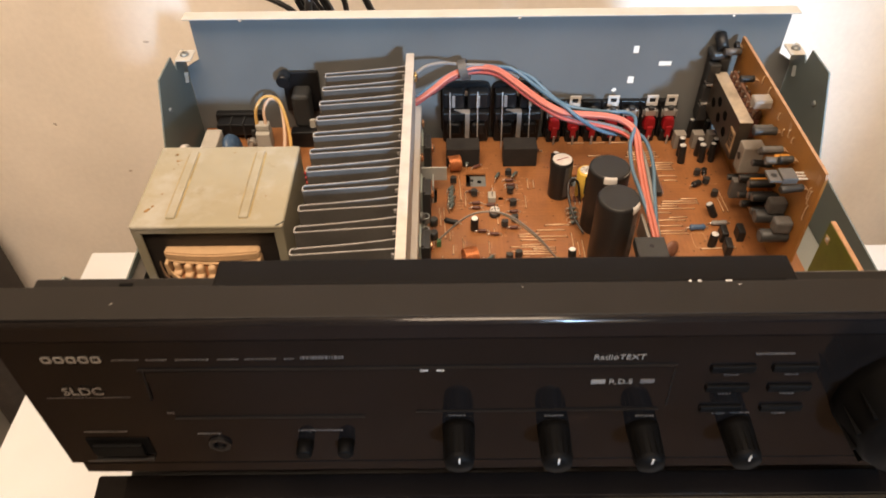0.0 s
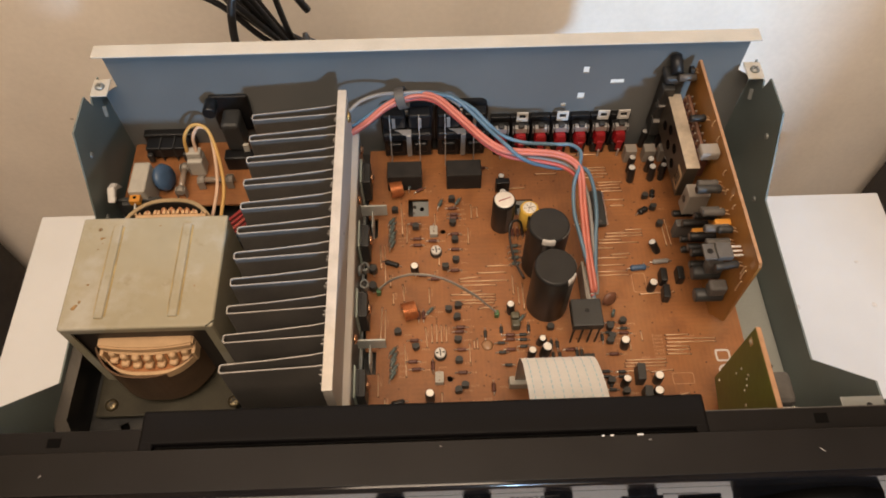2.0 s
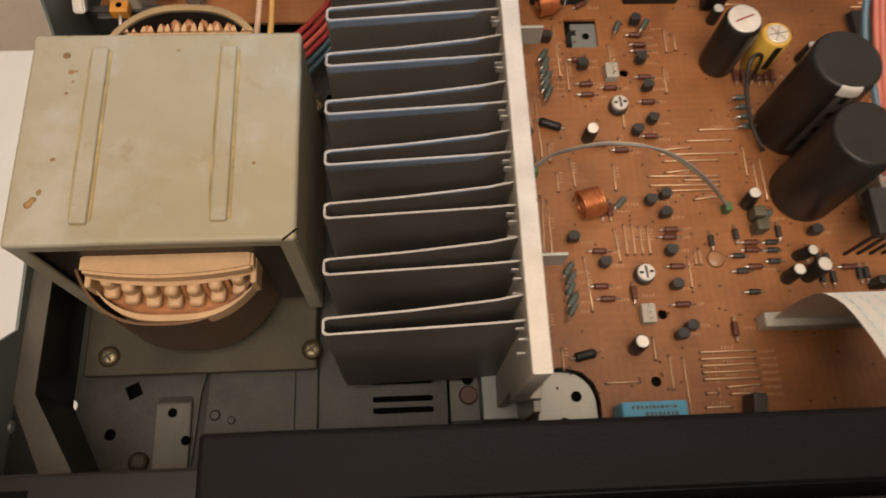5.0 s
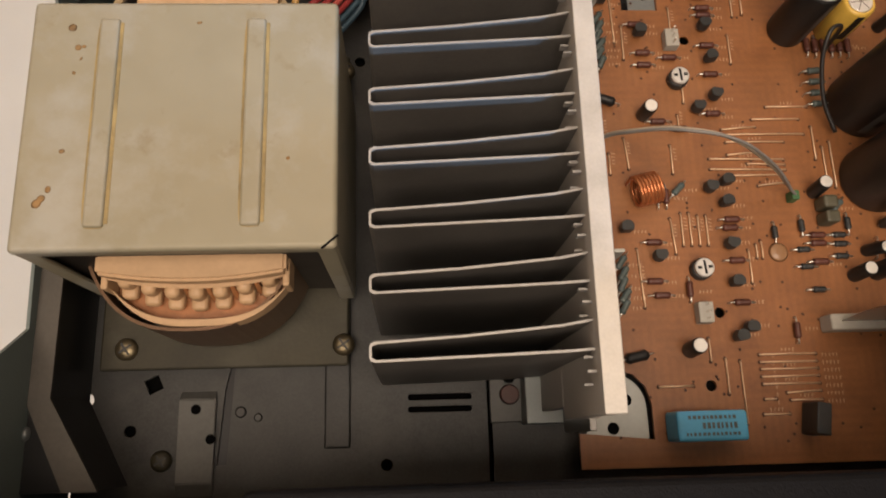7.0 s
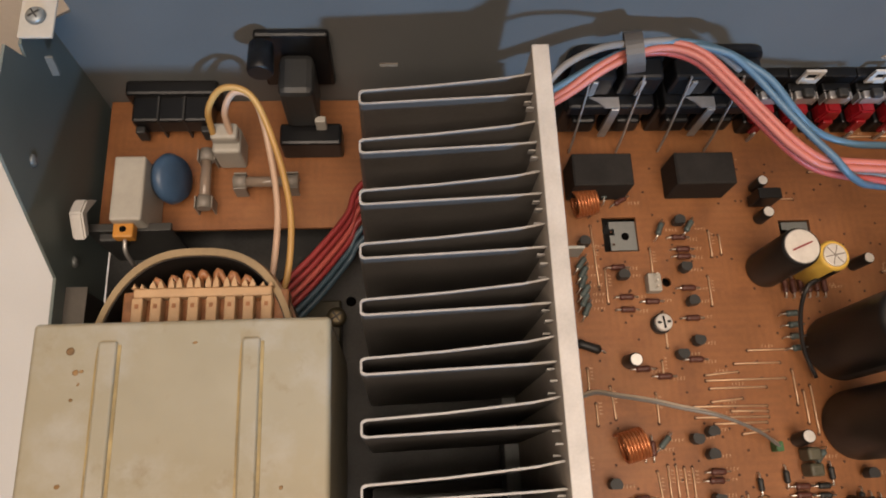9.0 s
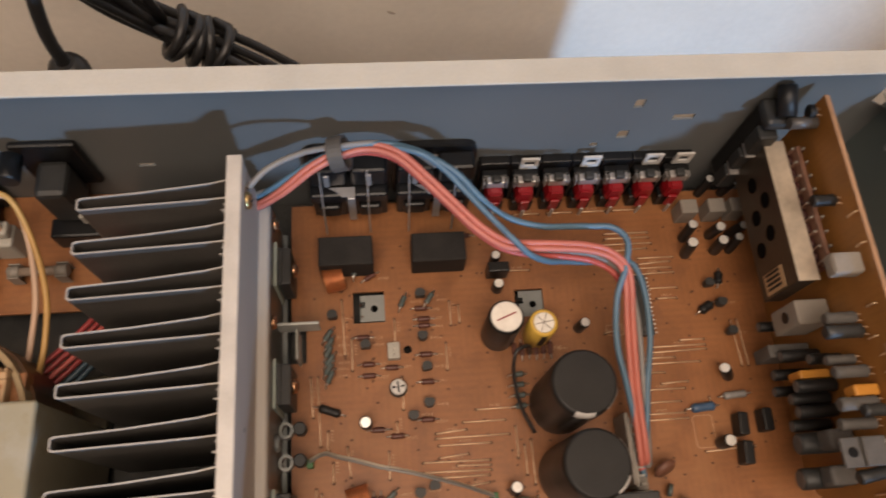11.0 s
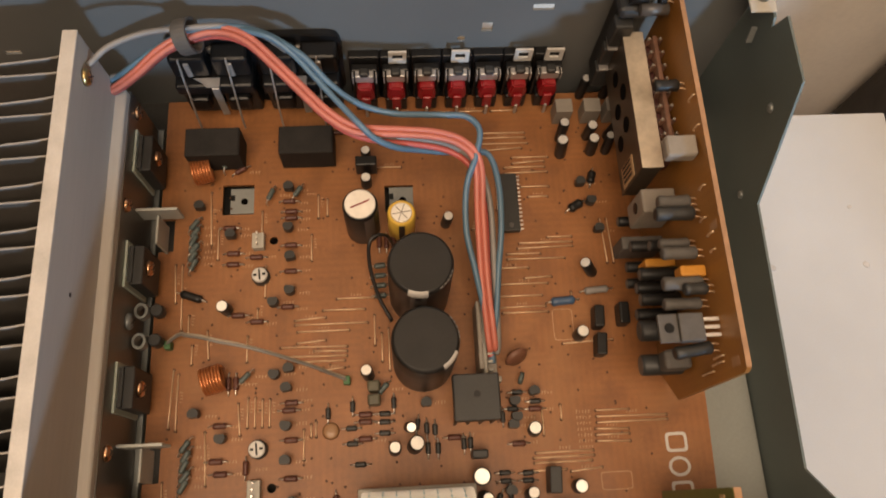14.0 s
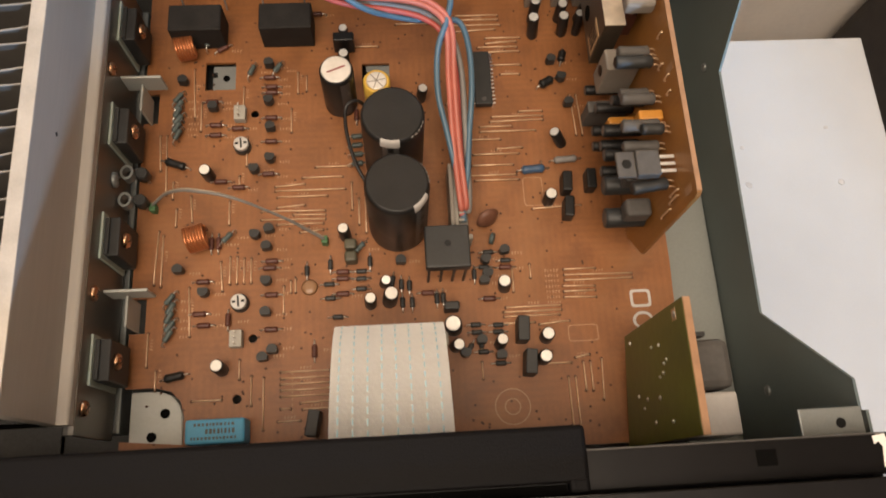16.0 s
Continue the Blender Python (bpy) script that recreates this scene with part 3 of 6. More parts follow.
part("sub_panel", slab(-0.2145, 0.2125, -0.2555, -0.2436, 0.0905, 0.1070, 0.0008), M_STRIP, front, "satin black strip behind the front")
part("square_hole", slab(0.1706, 0.1766, -0.2512, -0.2466, 0.10702, 0.1072), M_HOLE, front)
part("square_hole", slab(-0.1765, -0.1705, -0.2512, -0.2470, 0.10702, 0.1072), M_HOLE, front)
# pale line painted where the strip's rear edge glints
part("edge_glint", slab(0.1206, 0.2100, -0.2441, -0.2436, 0.1066, 0.10705, 0.0001), M_CAPTOP, front, "pale line painting the glint on the strip's edge")
part("chipped_paint", prism([(0.2062, -0.2446), (0.2100, -0.2440), (0.2106, -0.2465), (0.2090, -0.2535), (0.2080, -0.2535), (0.2088, -0.2476), (0.2078, -0.2462), (0.2064, -0.2470)], "z", 0.10702, 0.1072), M_RIBBON, front, "white chipped paint mark")
# black strip laid in the gap to stand in for its dark depth
part("slit", slab(-0.1275, 0.1143, -0.2558, -0.2528, 0.10703, 0.1072), M_HOLE, front)
cover_strip = slab(-0.1340, 0.1205, -0.2526, -0.2368, 0.1030, 0.1112, 0.0014, seg=3)
slab(-0.1340, -0.1276, -0.2556, -0.2510, 0.1073, 0.1112, 0.0012, cover_strip, seg=3)
slab(0.1144, 0.1205, -0.2556, -0.2510, 0.1073, 0.1112, 0.0012, cover_strip, seg=3)
part("cover_sheet", cover_strip, M_FOAM, front, "black soft cover strip along the front")
for x, w in ((0.0715, 0.0006), (0.0755, 0.0008), (0.0880, 0.0014)):
    part("paint_chip", slab(x - w, x + w, -0.2566, -0.2558, 0.1149, 0.11495), M_STRIPE, front)
part("inner_wall", slab(-0.2145, 0.2145, -0.2560, -0.2555, 0.0001, 0.0900), M_BLACK, front)
part("plinth", slab(-0.2215, 0.2215, -0.2735, -0.2565, -0.0095, -0.0002, 0.0008), M_GLOSS, front)
FY = -0.27685
part("display_window", prism([(-0.1665, 0.0828), (0.0670, 0.0838), (0.0685, 0.0535), (-0.1590, 0.0500)], "y", FY - 0.0005, FY), M_GLOSS, front, "dark display window")
win_line = bmesh.new()
slab(-0.167, 0.068, FY - 0.0009, FY - 0.0001, 0.0838, 0.0844, 0, win_line)
slab(-0.0004, 0.0004, FY - 0.0009, FY - 0.0001, -0.0110, 0.0110, 0, win_line, m=pose(-0.1660, 0, 0.0725, 0, 5, 0))
slab(-0.0003, 0.0003, FY - 0.0009, FY - 0.0001, -0.0150, 0.0150, 0, win_line, m=pose(0.0680, 0, 0.0685, 0, -3, 0))
slab(-0.160, -0.071, FY - 0.0009, FY - 0.0001, 0.0462, 0.0468, 0, win_line)
slab(-0.047, 0.066, FY - 0.0009, FY - 0.0001, 0.0500, 0.0507, 0, win_line)
part("display_outline", win_line, M_SATIN, front)


small_print = bmesh.new()


def print_bar(x0, x1, z0, z1, parent, material=None):
    bm, x = small_print, x0
    step = random.Random(int(x0 * 1e5) % 997)
    while x < x1 - 0.0004:
        w = step.uniform(0.0004, 0.0013)
        slab(x, min(x + w, x1), FY - 0.0003, FY - 0.0001, z0 + step.uniform(0, 0.0002), z1, 0, bm)
        x += w + step.uniform(0.0003, 0.0006)


# maker's mark as five plain blocks, other small print as bars
for k in range(5):
    x0 = -0.206 + 0.0053 * k
    own = ring(ellipse(x0 + 0.0021, 0.0915, 0.0022, 0.0022, 16, 4.0), ellipse(x0 + 0.0021, 0.0915, 0.0013, 0.0013, 16, 4.0), 0.0001, 0.0004)
    own.transform(Matrix(((1, 0, 0, 0), (0, 0, -1, FY), (0, 1, 0, 0), (0, 0, 0, 1))))
    part("mark_block", own, M_PRINT, front)
rnd = random.Random(7)
x = -0.176
while x < -0.099:
    w = rnd.uniform(0.008, 0.019)
    print_bar(x, min(x + w, -0.098), 0.0905, 0.0913, front)
    x += w + 0.003
print_bar(-0.095, -0.076, 0.0905, 0.0925, front)
print_bar(-0.214, -0.176, 0.0632, 0.0637, front)
for x0, x1, z in ((-0.163, -0.146, 0.050), (-0.139, -0.125, 0.051), (-0.113, -0.101, 0.0515), (-0.095, -0.080, 0.052), (-0.142, -0.119, 0.0545), (-0.0765, -0.0725, 0.0525), (-0.045, -0.028, 0.0545), (-0.018, -0.014, 0.0545), (-0.003, 0.008, 0.0545), (0.019, 0.026, 0.0545), (0.036, 0.046, 0.0545), (0.052, 0.067, 0.0545), (-0.153, -0.141, 0.032), (-0.104, -0.082, 0.034), (-0.207, -0.186, 0.0345), (-0.214, -0.190, 0.0075), (0.100, 0.117, 0.0905)):
    print_bar(x0, x1, z, z + 0.0011, front)
for x0, z in ((-0.044, 0.0835), (-0.037, 0.0835)):
    part("indicator_lamp", slab(x0, x0 + 0.0035, FY - 0.0006, FY - 0.0001, z - 0.002, z - 0.001), M_SILVER, front)


def lettering(text, x, z, height, parent):
    cu = bpy.data.curves.new("lettering", "FONT")
    cu.body, cu.size, cu.extrude = text, height * 1.4, 0.0001
    tmp = bpy.data.objects.new("lettering", cu)
    scene.collection.objects.link(tmp)
    me = bpy.data.meshes.new_from_object(tmp.evaluated_get(bpy.context.evaluated_depsgraph_get()))
    bpy.data.objects.remove(tmp)
    me.transform(Matrix.Translation((x, FY - 0.0008, z)) @ pose(0, 0, 0, 90))
    me.transform(Matrix.Translation(-parent.location))
    me.materials.clear()
    me.materials.append(M_PRINT)
    ob = new("lettering", me)
    ob.parent = parent
    return tagged(ob, "pale printed letters")


lettering("SLDC", -0.205, 0.0665, 0.0055, front)
lettering("RadioTEXT", 0.0305, 0.0890, 0.0034, front)
lettering("R.D.S", 0.0395, 0.0712, 0.0034, front)
part("mark_block", slab(0.0317, 0.0380, FY - 0.0009, FY - 0.0006, 0.0714, 0.0742), M_PRINT, front)
part("mark_block", slab(0.0535, 0.0598, FY - 0.0009, FY - 0.0006, 0.0716, 0.0742), M_DIM, front)


def knob(x, z, r, depth):
    prof = [(r, 0), (r * 0.98, depth * 0.2), (r * 0.90, depth * 0.85), (r * 0.82, depth), (r * 0.2, depth * 1.01)]
    k = part("knob", lathe(prof, at(x, FY, z, 90), 32), M_KNOB, front, "round black rotary knob")
    ribs = bmesh.new()
    for n in range(16):
        slab(-0.0004, 0.0004, r * 0.90, r * 0.97, depth * 0.25, depth * 0.85, 0, ribs, m=at(x, FY, z, 90) @ pose(0, 0, 0, 0, 0, 22.5 * n))
    part("grip_rib", ribs, M_KNOB, k)
    part("pointer", slab(-0.0004, 0.0004, r * 0.3, r * 0.8, depth * 1.0, depth * 1.025, m=at(x, FY, z, 90)), M_STRIPE, k, "pale pointer line")
    return k


for x, z in ((-0.027, 0.036), (0.0185, 0.035), (0.0615, 0.034), (0.1055, 0.036)):
    knob(x, z, 0.0078, 0.0205)
    print_bar(x - 0.005, x + 0.004, z + 0.0098, z + 0.0107, front)
knob(0.178, 0.062, 0.034, 0.026)
for x, z in ((0.083, 0.081), (0.110, 0.081), (0.084, 0.0665), (0.112, 0.0665), (0.085, 0.0505), (0.113, 0.0505)):
    part("push_button", slab(x, x + 0.0195, FY - 0.0016, FY, z - 0.0020, z + 0.0024, 0.0006), M_KNOB, front, "small black push button")
    print_bar(x + 0.007, x + 0.0135, z - 0.0052, z - 0.0042, front)
tagged(part("small_print", small_print, M_DIM, front, "dim small printed markings"), kind="stuff")
# flat black patch paints the shade of the button's recess
part("recess_patch", slab(-0.2085, -0.1780, FY - 0.0006, FY, 0.0160, 0.0295), M_HOLE, front, "flat black patch for the power button's shaded recess")
part("power_button", slab(-0.2060, -0.1815, FY - 0.0030, FY - 0.0007, 0.0165, 0.0260, 0.0008), M_KNOB, front, "wide black power button in its recess")
part("button_lip", slab(-0.2080, -0.1790, FY - 0.0022, FY, 0.0110, 0.0128, 0.0004), M_SATIN, front)
for x in (-0.102, -0.082):
    part("small_knob", lathe([(0.0042, 0), (0.0038, 0.007), (0.003, 0.0078)], at(x, FY, 0.0235, 90), 20), M_KNOB, front)
jack = part("phones_jack", ring(ellipse(0, 0, 0.0055, 0.0055, 24), ellipse(0, 0, 0.0033, 0.0033, 24), 0, 0.0014), M_SATIN, front, "round phones socket")
jack.data.transform(Matrix.Translation(-front.location).inverted() @ Matrix.Identity(4))
jack.data.transform(Matrix.Translation(-front.location) @ Matrix.Translation((-0.144, FY, 0.0235)) @ pose(0, 0, 0, 90))
for x, y, a, l in ((-0.172, -0.266, 50, 0.0008), (0.166, -0.2655, -35, 0.0014), (0.092, -0.2585, 10, 0.0008), (-0.0, -0.2585, 5, 0.0004)):
    part("scratch", slab(-l, l, -0.0001, 0.0001, 0.11491, 0.11498, m=pose(x, y, 0, 0, 0, a)), M_STRIPE, top_strip, "pale scratch")

# ---- power transformer ----
tr = thing("power_transformer", (-0.160, -0.145, 0.0), "mains transformer under an olive-grey steel cover, ribbed top, rust specks", "transformer")
part("base_plate", slab(-0.2055, -0.1215, -0.2025, -0.085, 0.0052, 0.0070, 0.0008), M_BASE, tr, "dull olive-brown steel base plate")
for x in (-0.1985, -0.1285):
    for y in (-0.19, -0.10):
        part("spacer", lathe([(0.004, 0), (0.004, 0.0050)], at(x, y, 0.0001), 16), M_BASE, tr)
cover = part("cover", slab(-0.2020, -0.1190, -0.1797, -0.1083, 0.0760, 0.0792, 0.0015, seg=5), M_COVER, tr, "olive-grey steel top cover")
part("cover_side", slab(-0.1208, -0.1191, -0.1785, -0.1095, 0.0071, 0.0784, 0.0006), M_COVER, tr)
part("cover_side", slab(-0.2019, -0.2002, -0.1785, -0.1095, 0.0071, 0.0784, 0.0006), M_COVER, tr)
for y0, y1 in ((-0.1794, -0.1780), (-0.1100, -0.1086)):
    part("cover_lip", slab(-0.2015, -0.1195, y0, y1, 0.0735, 0.0784, 0.0005), M_COVER, tr)
    for x0, x1 in ((-0.2015, -0.1965), (-0.1245, -0.1195)):
        part("corner_strip", slab(x0, x1, y0 + 0.0001, y1 - 0.0001, 0.0071, 0.0740, 0.0004), M_COVER, tr)
M_VARN = mat("old_varnish", (0.265, 0.200, 0.085), 0.5, var=0.35, scale=120)
for x in (-0.1808, -0.1413):
    part("pressed_rib", slab(x - 0.0026, x + 0.0026, -0.1735, -0.1140, 0.0786, 0.0803, 0.0014, seg=4), M_COVER, cover, "pressed stiffening rib")
    edge = ring(ellipse(x, -0.14375, 0.0033, 0.0300, 48, 7.0), ellipse(x, -0.14375, 0.0025, 0.0296, 48, 7.0), 0.0788, 0.07935)
    part("rib_edge", edge, M_VARN, cover, "yellowed varnish along the rib")
    part("varnish_run", slab(x + 0.0024, x + 0.0036, -0.1725, -0.1150, 0.0788, 0.0794, 0.0002), M_VARN, cover)
rust = bmesh.new()
rnd = random.Random(11)
for x, y, r in ((-0.1945, -0.1655, 0.0012), (-0.1930, -0.1630, 0.0010), (-0.1955, -0.1668, 0.0014), (-0.1905, -0.1525, 0.0008), (-0.1890, -0.1225, 0.0009), (-0.1875, -0.1222, 0.0007), (-0.1910, -0.1165, 0.0012), (-0.1880, -0.1258, 0.0006), (-0.1895, -0.1300, 0.0005), (-0.132, -0.155, 0.0006), (-0.157, -0.115, 0.0008)):
    lathe([(1, 0), (0.6, 0.2)], pose(x, y, 0.0792, 0, 0, rnd.uniform(0, 90)) @ Matrix.Diagonal((r, r * rnd.uniform(0.5, 1.1), 0.0003, 1)), 9, rust)
tagged(part("rust_speck", rust, M_RUST, cover), "brown rust specks", kind="stuff")
part("corner_seam", slab(-0.0028, 0.0028, -0.0003, 0.0003, 0, 0.0002, m=pose(-0.1208, -0.1780, 0.0791, 0, 0, 40)), M_HOLE, cover, "dark open corner seam")
part("laminated_core", slab(-0.1995, -0.1212, -0.1765, -0.1115, 0.0120, 0.0740, 0.0004), M_CORE, tr, "dark laminated iron core")
CX = -0.1610
part("winding", prism(ellipse(CX, -0.1405, 0.0265, 0.0470, 56, 2.8), "z", 0.0180, 0.0436), M_WINDING, tr, "brown varnished copper winding")
part("belly_band", ring(ellipse(CX - 0.0030, -0.137, 0.0350, 0.0590, 72, 2.6), ellipse(CX - 0.0030, -0.137, 0.0341, 0.0581, 72, 2.6), 0.0150, 0.0500), M_BAND, tr, "thin metal belly band")
rear = ellipse(CX - 0.0030, -0.137, 0.0340, 0.0580, 72, 2.6)
inner = ellipse(CX - 0.0030, -0.137, 0.0322, 0.0556, 72, 2.6)
part("band_paper", prism(rear[4:33] + inner[4:33][::-1], "z", 0.0160, 0.0560), M_PAPER, tr, "tan paper wrap inside the band")
# dark sheet added to shade the gap between paper and winding
gap_line = ellipse(CX - 0.0030, -0.137, 0.0318, 0.0552, 72, 2.6)
part("band_gap_shade", prism(inner[4:33] + gap_line[4:33][::-1], "z", 0.0160, 0.0552), M_CORE, tr, "dark sheet standing in for the shade inside the band")


def bow(x, reach, power=2):
    """Front line of the bobbin, bowed towards the front."""
    return -0.1812 - reach * (1 - abs((x - CX) / 0.0268) ** power)


def bowed(half, reach, power=2, n=20):
    return [(CX + half - 2 * half * k / n, bow(CX + half - 2 * half * k / n, reach, power)) for k in range(n + 1)]


bob = part("bobbin", prism([*bowed(0.0262, 0.0026), (CX - 0.0262, -0.1200), (CX + 0.0262, -0.1200)], "z", 0.0560, 0.0615, 0.0009), M_CREAM, tr, "cream nylon bobbin with comb teeth")
# tray floor takes the winding's brown to darken the gaps between teeth
part("tray_floor", prism([*bowed(0.0255, 0.0118, 3), (CX - 0.0255, -0.1500), (CX + 0.0255, -0.1500)], "z", 0.0440, 0.0462, 0.0006), M_WINDING, bob)
part("tray_rim", prism([*bowed(0.0264, 0.0136, 3), *bowed(0.0246, 0.0116, 3)[::-1]], "z", 0.0450, 0.0512, 0.0006), M_CREAM, bob, "raised rim of the bobbin's tray")
for sgn in (-1, 1):
    part("end_cheek", slab(CX + sgn * 0.0254 - 0.0010, CX + sgn * 0.0254 + 0.0010, -0.1845, -0.1700, 0.0463, 0.0559, 0.0006), M_CREAM, bob)
for k in range(7):
    x = CX - 0.0201 + 0.0067 * k
    y = bow(x, 0.0066)
    part("comb_tooth", slab(x - 0.0024, x + 0.0020, y + 0.0002, y + 0.0078, 0.0463, 0.0552, 0.0019, seg=4), M_CREAM, bob)
    part("tooth_foot", slab(x - 0.0026, x + 0.0022, y - 0.0022, y + 0.0040, 0.0463, 0.0502, 0.0015, seg=3), M_CREAM, bob)
    if k < 6:
        part("winding_end", wire([(x + 0.0034, y + 0.0062, 0.0555), (x + 0.0030, y + 0.0035, 0.0520), (x + 0.0037, y + 0.0015, 0.0465)], 0.0009, 4, 6), M_WINDING, bob, "copper winding end")
part("comb_ledge", prism([(CX - 0.0255, -0.1770), (CX + 0.0255, -0.1770), *bowed(0.0255, 0.0036, 2, 10)], "z", 0.0549, 0.0559, 0.0004), M_CREAM, bob)
part("comb_base", slab(CX - 0.0262, CX + 0.0262, -0.1060, -0.0930, 0.0480, 0.0545, 0.0006), M_WINDING, bob, "brown varnished winding head")
part("comb_bar", slab(CX - 0.0215, CX + 0.0215, -0.0962, -0.0932, 0.0546, 0.0592, 0.0006), M_CREAM, bob)
for k in range(8):
    x = CX - 0.0200 + 0.00571 * k
    droop = 0.0022 * ((x - CX) / 0.020) ** 2
    for d in (-0.0012, 0.0012):
        part("comb_tooth", prism([(x + d - 0.0010, -0.0933), (x + d + 0.0010, -0.0933), (x + d + 0.0007, -0.0912 - droop), (x + d, -0.0896 - droop), (x + d - 0.0007, -0.0912 - droop)], "z", 0.0552, 0.0598), M_CREAM, bob)
    part("comb_block", slab(x - 0.0017, x + 0.0017, -0.1075, -0.0963, 0.0546, 0.0596, 0.0005), M_CREAM, bob)
    part("block_window", slab(x - 0.0006, x + 0.0006, -0.0998, -0.0984, 0.0596, 0.0598), M_WINDING, bob)
rnd = random.Random(31)
for k in range(9):
    x = CX - 0.0190 + 0.0047 * k
    y = -0.0880 - 0.0055 * ((x - CX) / 0.020) ** 2
    part("winding_end", wire([(x - 0.0020, y - 0.0040, 0.0540), (x - 0.0008, y + rnd.uniform(0.0, 0.0020), 0.0560 + rnd.uniform(0, 0.002)), (x + 0.0018, y - 0.0030, 0.0545)], 0.0011, 4, 7), M_WINDING, bob, "copper winding end")
for x in (-0.1965, -0.1232):
    for y in (-0.1955, -0.092):
        screw("mounting_screw", x, y, 0.0071, 0.0038, M_DULLSCR, tr, label="yellow zinc-plated cross-head screw")

# ---- heat sink ----
hs = thing("heat_sink", (-0.08, -0.125, 0.0), "aluminium heat sink with folded fins along a long bar", "heat sink")
BX0, BX1, BTOP = -0.0567, -0.0517, 0.0945
part("bar", slab(BX0, BX1, -0.2235, -0.0280, 0.0480, BTOP - 0.0011, 0.0004), M_ALU, hs, "extruded aluminium bar")
part("bar_top", slab(BX0 - 0.0002, BX1 + 0.0002, -0.2236, -0.0279, BTOP - 0.00105, BTOP, 0.0003), M_ALUTOP, hs, "bright sawn top edge")
part("bar_web", slab(BX0, BX1 - 0.0016, -0.2200, -0.0290, 0.0121, 0.0479, 0.0003), M_ALU, hs)
part("extruded_ridge", prism([(BX1 - 0.0004, 0.0500), (-0.0486, 0.0500), (-0.0478, 0.0507), (-0.0478, 0.0545), (-0.0484, 0.0552), (BX1 - 0.0004, 0.0560)], "y", -0.2236, -0.0295, 0.0002), M_ALU, hs)
plate = part("mounting_plate", slab(-0.0500, -0.0478, -0.2270, -0.0270, 0.0140, 0.0499, 0.0003), M_HSPLATE, hs, "steel plate that carries the power transistors")
part("foot_strip", slab(-0.0620, -0.0460, -0.2240, -0.0250, 0.0001, 0.0120, 0.0005), M_STEEL, hs)


def fin_loop(y):
    """Outline of one folded fin: two leaves joined by a rounded fold."""
    t = 0.00058
    outer = [(BX0 + 0.0001, y + 0.0066), (-0.0640, y + 0.0054), (-0.0750, y + 0.0045), (-0.0880, y + 0.0035), (-0.1092, y + 0.0025), (-0.1101, y + 0.0021), (-0.1104, y + 0.0014), (-0.1104, y - 0.0014), (-0.1101, y - 0.0021), (-0.1092, y - 0.0025), (-0.0880, y - 0.0020), (-0.0750, y - 0.0017), (-0.0640, y - 0.0014), (BX0 + 0.0001, y - 0.0010)]
    inner = [(x + (t if x < -0.108 else 0), v - t if k < 7 else v + t) for k, (x, v) in enumerate(outer)]
    inner[6], inner[7] = (-0.1104 + t, y + 0.0013), (-0.1104 + t, y - 0.0013)
    return outer, inner


def raised(bm, low):
    """The sawn tops rise a little from the folds towards the bar."""
    for v in bm.verts:
        if v.co.z > low:
            v.co.z += 0.0028 * (v.co.x + 0.1104) / 0.0537
    return bm


for k in range(11):
    y = -0.0415 - 0.0166 * k
    outer, inner = fin_loop(y)
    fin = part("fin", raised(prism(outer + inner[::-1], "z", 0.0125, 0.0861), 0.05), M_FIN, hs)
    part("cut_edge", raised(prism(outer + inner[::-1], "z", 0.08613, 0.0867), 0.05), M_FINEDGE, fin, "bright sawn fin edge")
    for dy, z in ((-0.0024, 0.0850), (-0.0060, 0.0878), (-0.0088, 0.0835)):
        part("staked_burr", slab(BX0 - 0.0024, BX0 - 0.0002, y + dy - 0.00025, y + dy + 0.00025, z, z + 0.0024), M_FINEDGE, hs)
screw("bar_screw", 0, 0, 0, 0.0034, M_BRASS, hs, at(BX1 + 0.0003, -0.0415, 0.0845, 0, 90, 0))
part("bar_mark", lathe([(0.0009, 0), (0.0007, 0.0001)], at(BX1 + 0.0001, -0.1225, 0.0770, 0, 90, 0), 14), M_BLACK, hs)
for y, z in ((-0.0330, 0.0420), (-0.0765, 0.0450), (-0.1735, 0.0435), (-0.2170, 0.0440)):
    screw("plate_screw", 0, 0, 0, 0.0030, M_COPSCR, plate, at(-0.0477, y, z, 0, 90, 0))
for y in (-0.0505, -0.1000, -0.1490, -0.1985):
    part("insulator_pad", slab(-0.0477, -0.0467, y - 0.0100, y + 0.0095, 0.0160, 0.0425, 0.0003), M_INSUL, hs, "pale green mica pad")
    q = part("power_transistor", slab(-0.0466, -0.0412, y - 0.0082, y + 0.0080, 0.0185, 0.0395, 0.0006), M_GREYP, hs, "black plastic power transistor")
    part("metal_tab", slab(-0.0466, -0.0448, y - 0.0078, y + 0.0076, 0.0396, 0.0410, 0.0003), M_GREYP, q)
    screw("clamp_screw", 0, 0, 0, 0.0032, M_COPSCR, q, at(-0.0411, y, 0.0330, 0, 90, 0))
    for k in range(3):
        part("lead", slab(-0.0452, -0.0444, y - 0.0058 + 0.0045 * k, y - 0.0048 + 0.0045 * k, 0.0142, 0.0185), M_SOLDER, q)
for y in (-0.0745, -0.1705):
    arm = part("steel_arm", slab(-0.0477, -0.0305, y - 0.0006, y + 0.0006, 0.0240, 0.0350, 0.0003), M_ZINC, hs, "small bent steel support arm")
    part("bent_foot", slab(-0.0405, -0.0395, y - 0.0135, y - 0.0007, 0.0145, 0.0300, 0.0005), M_ZINC, arm)
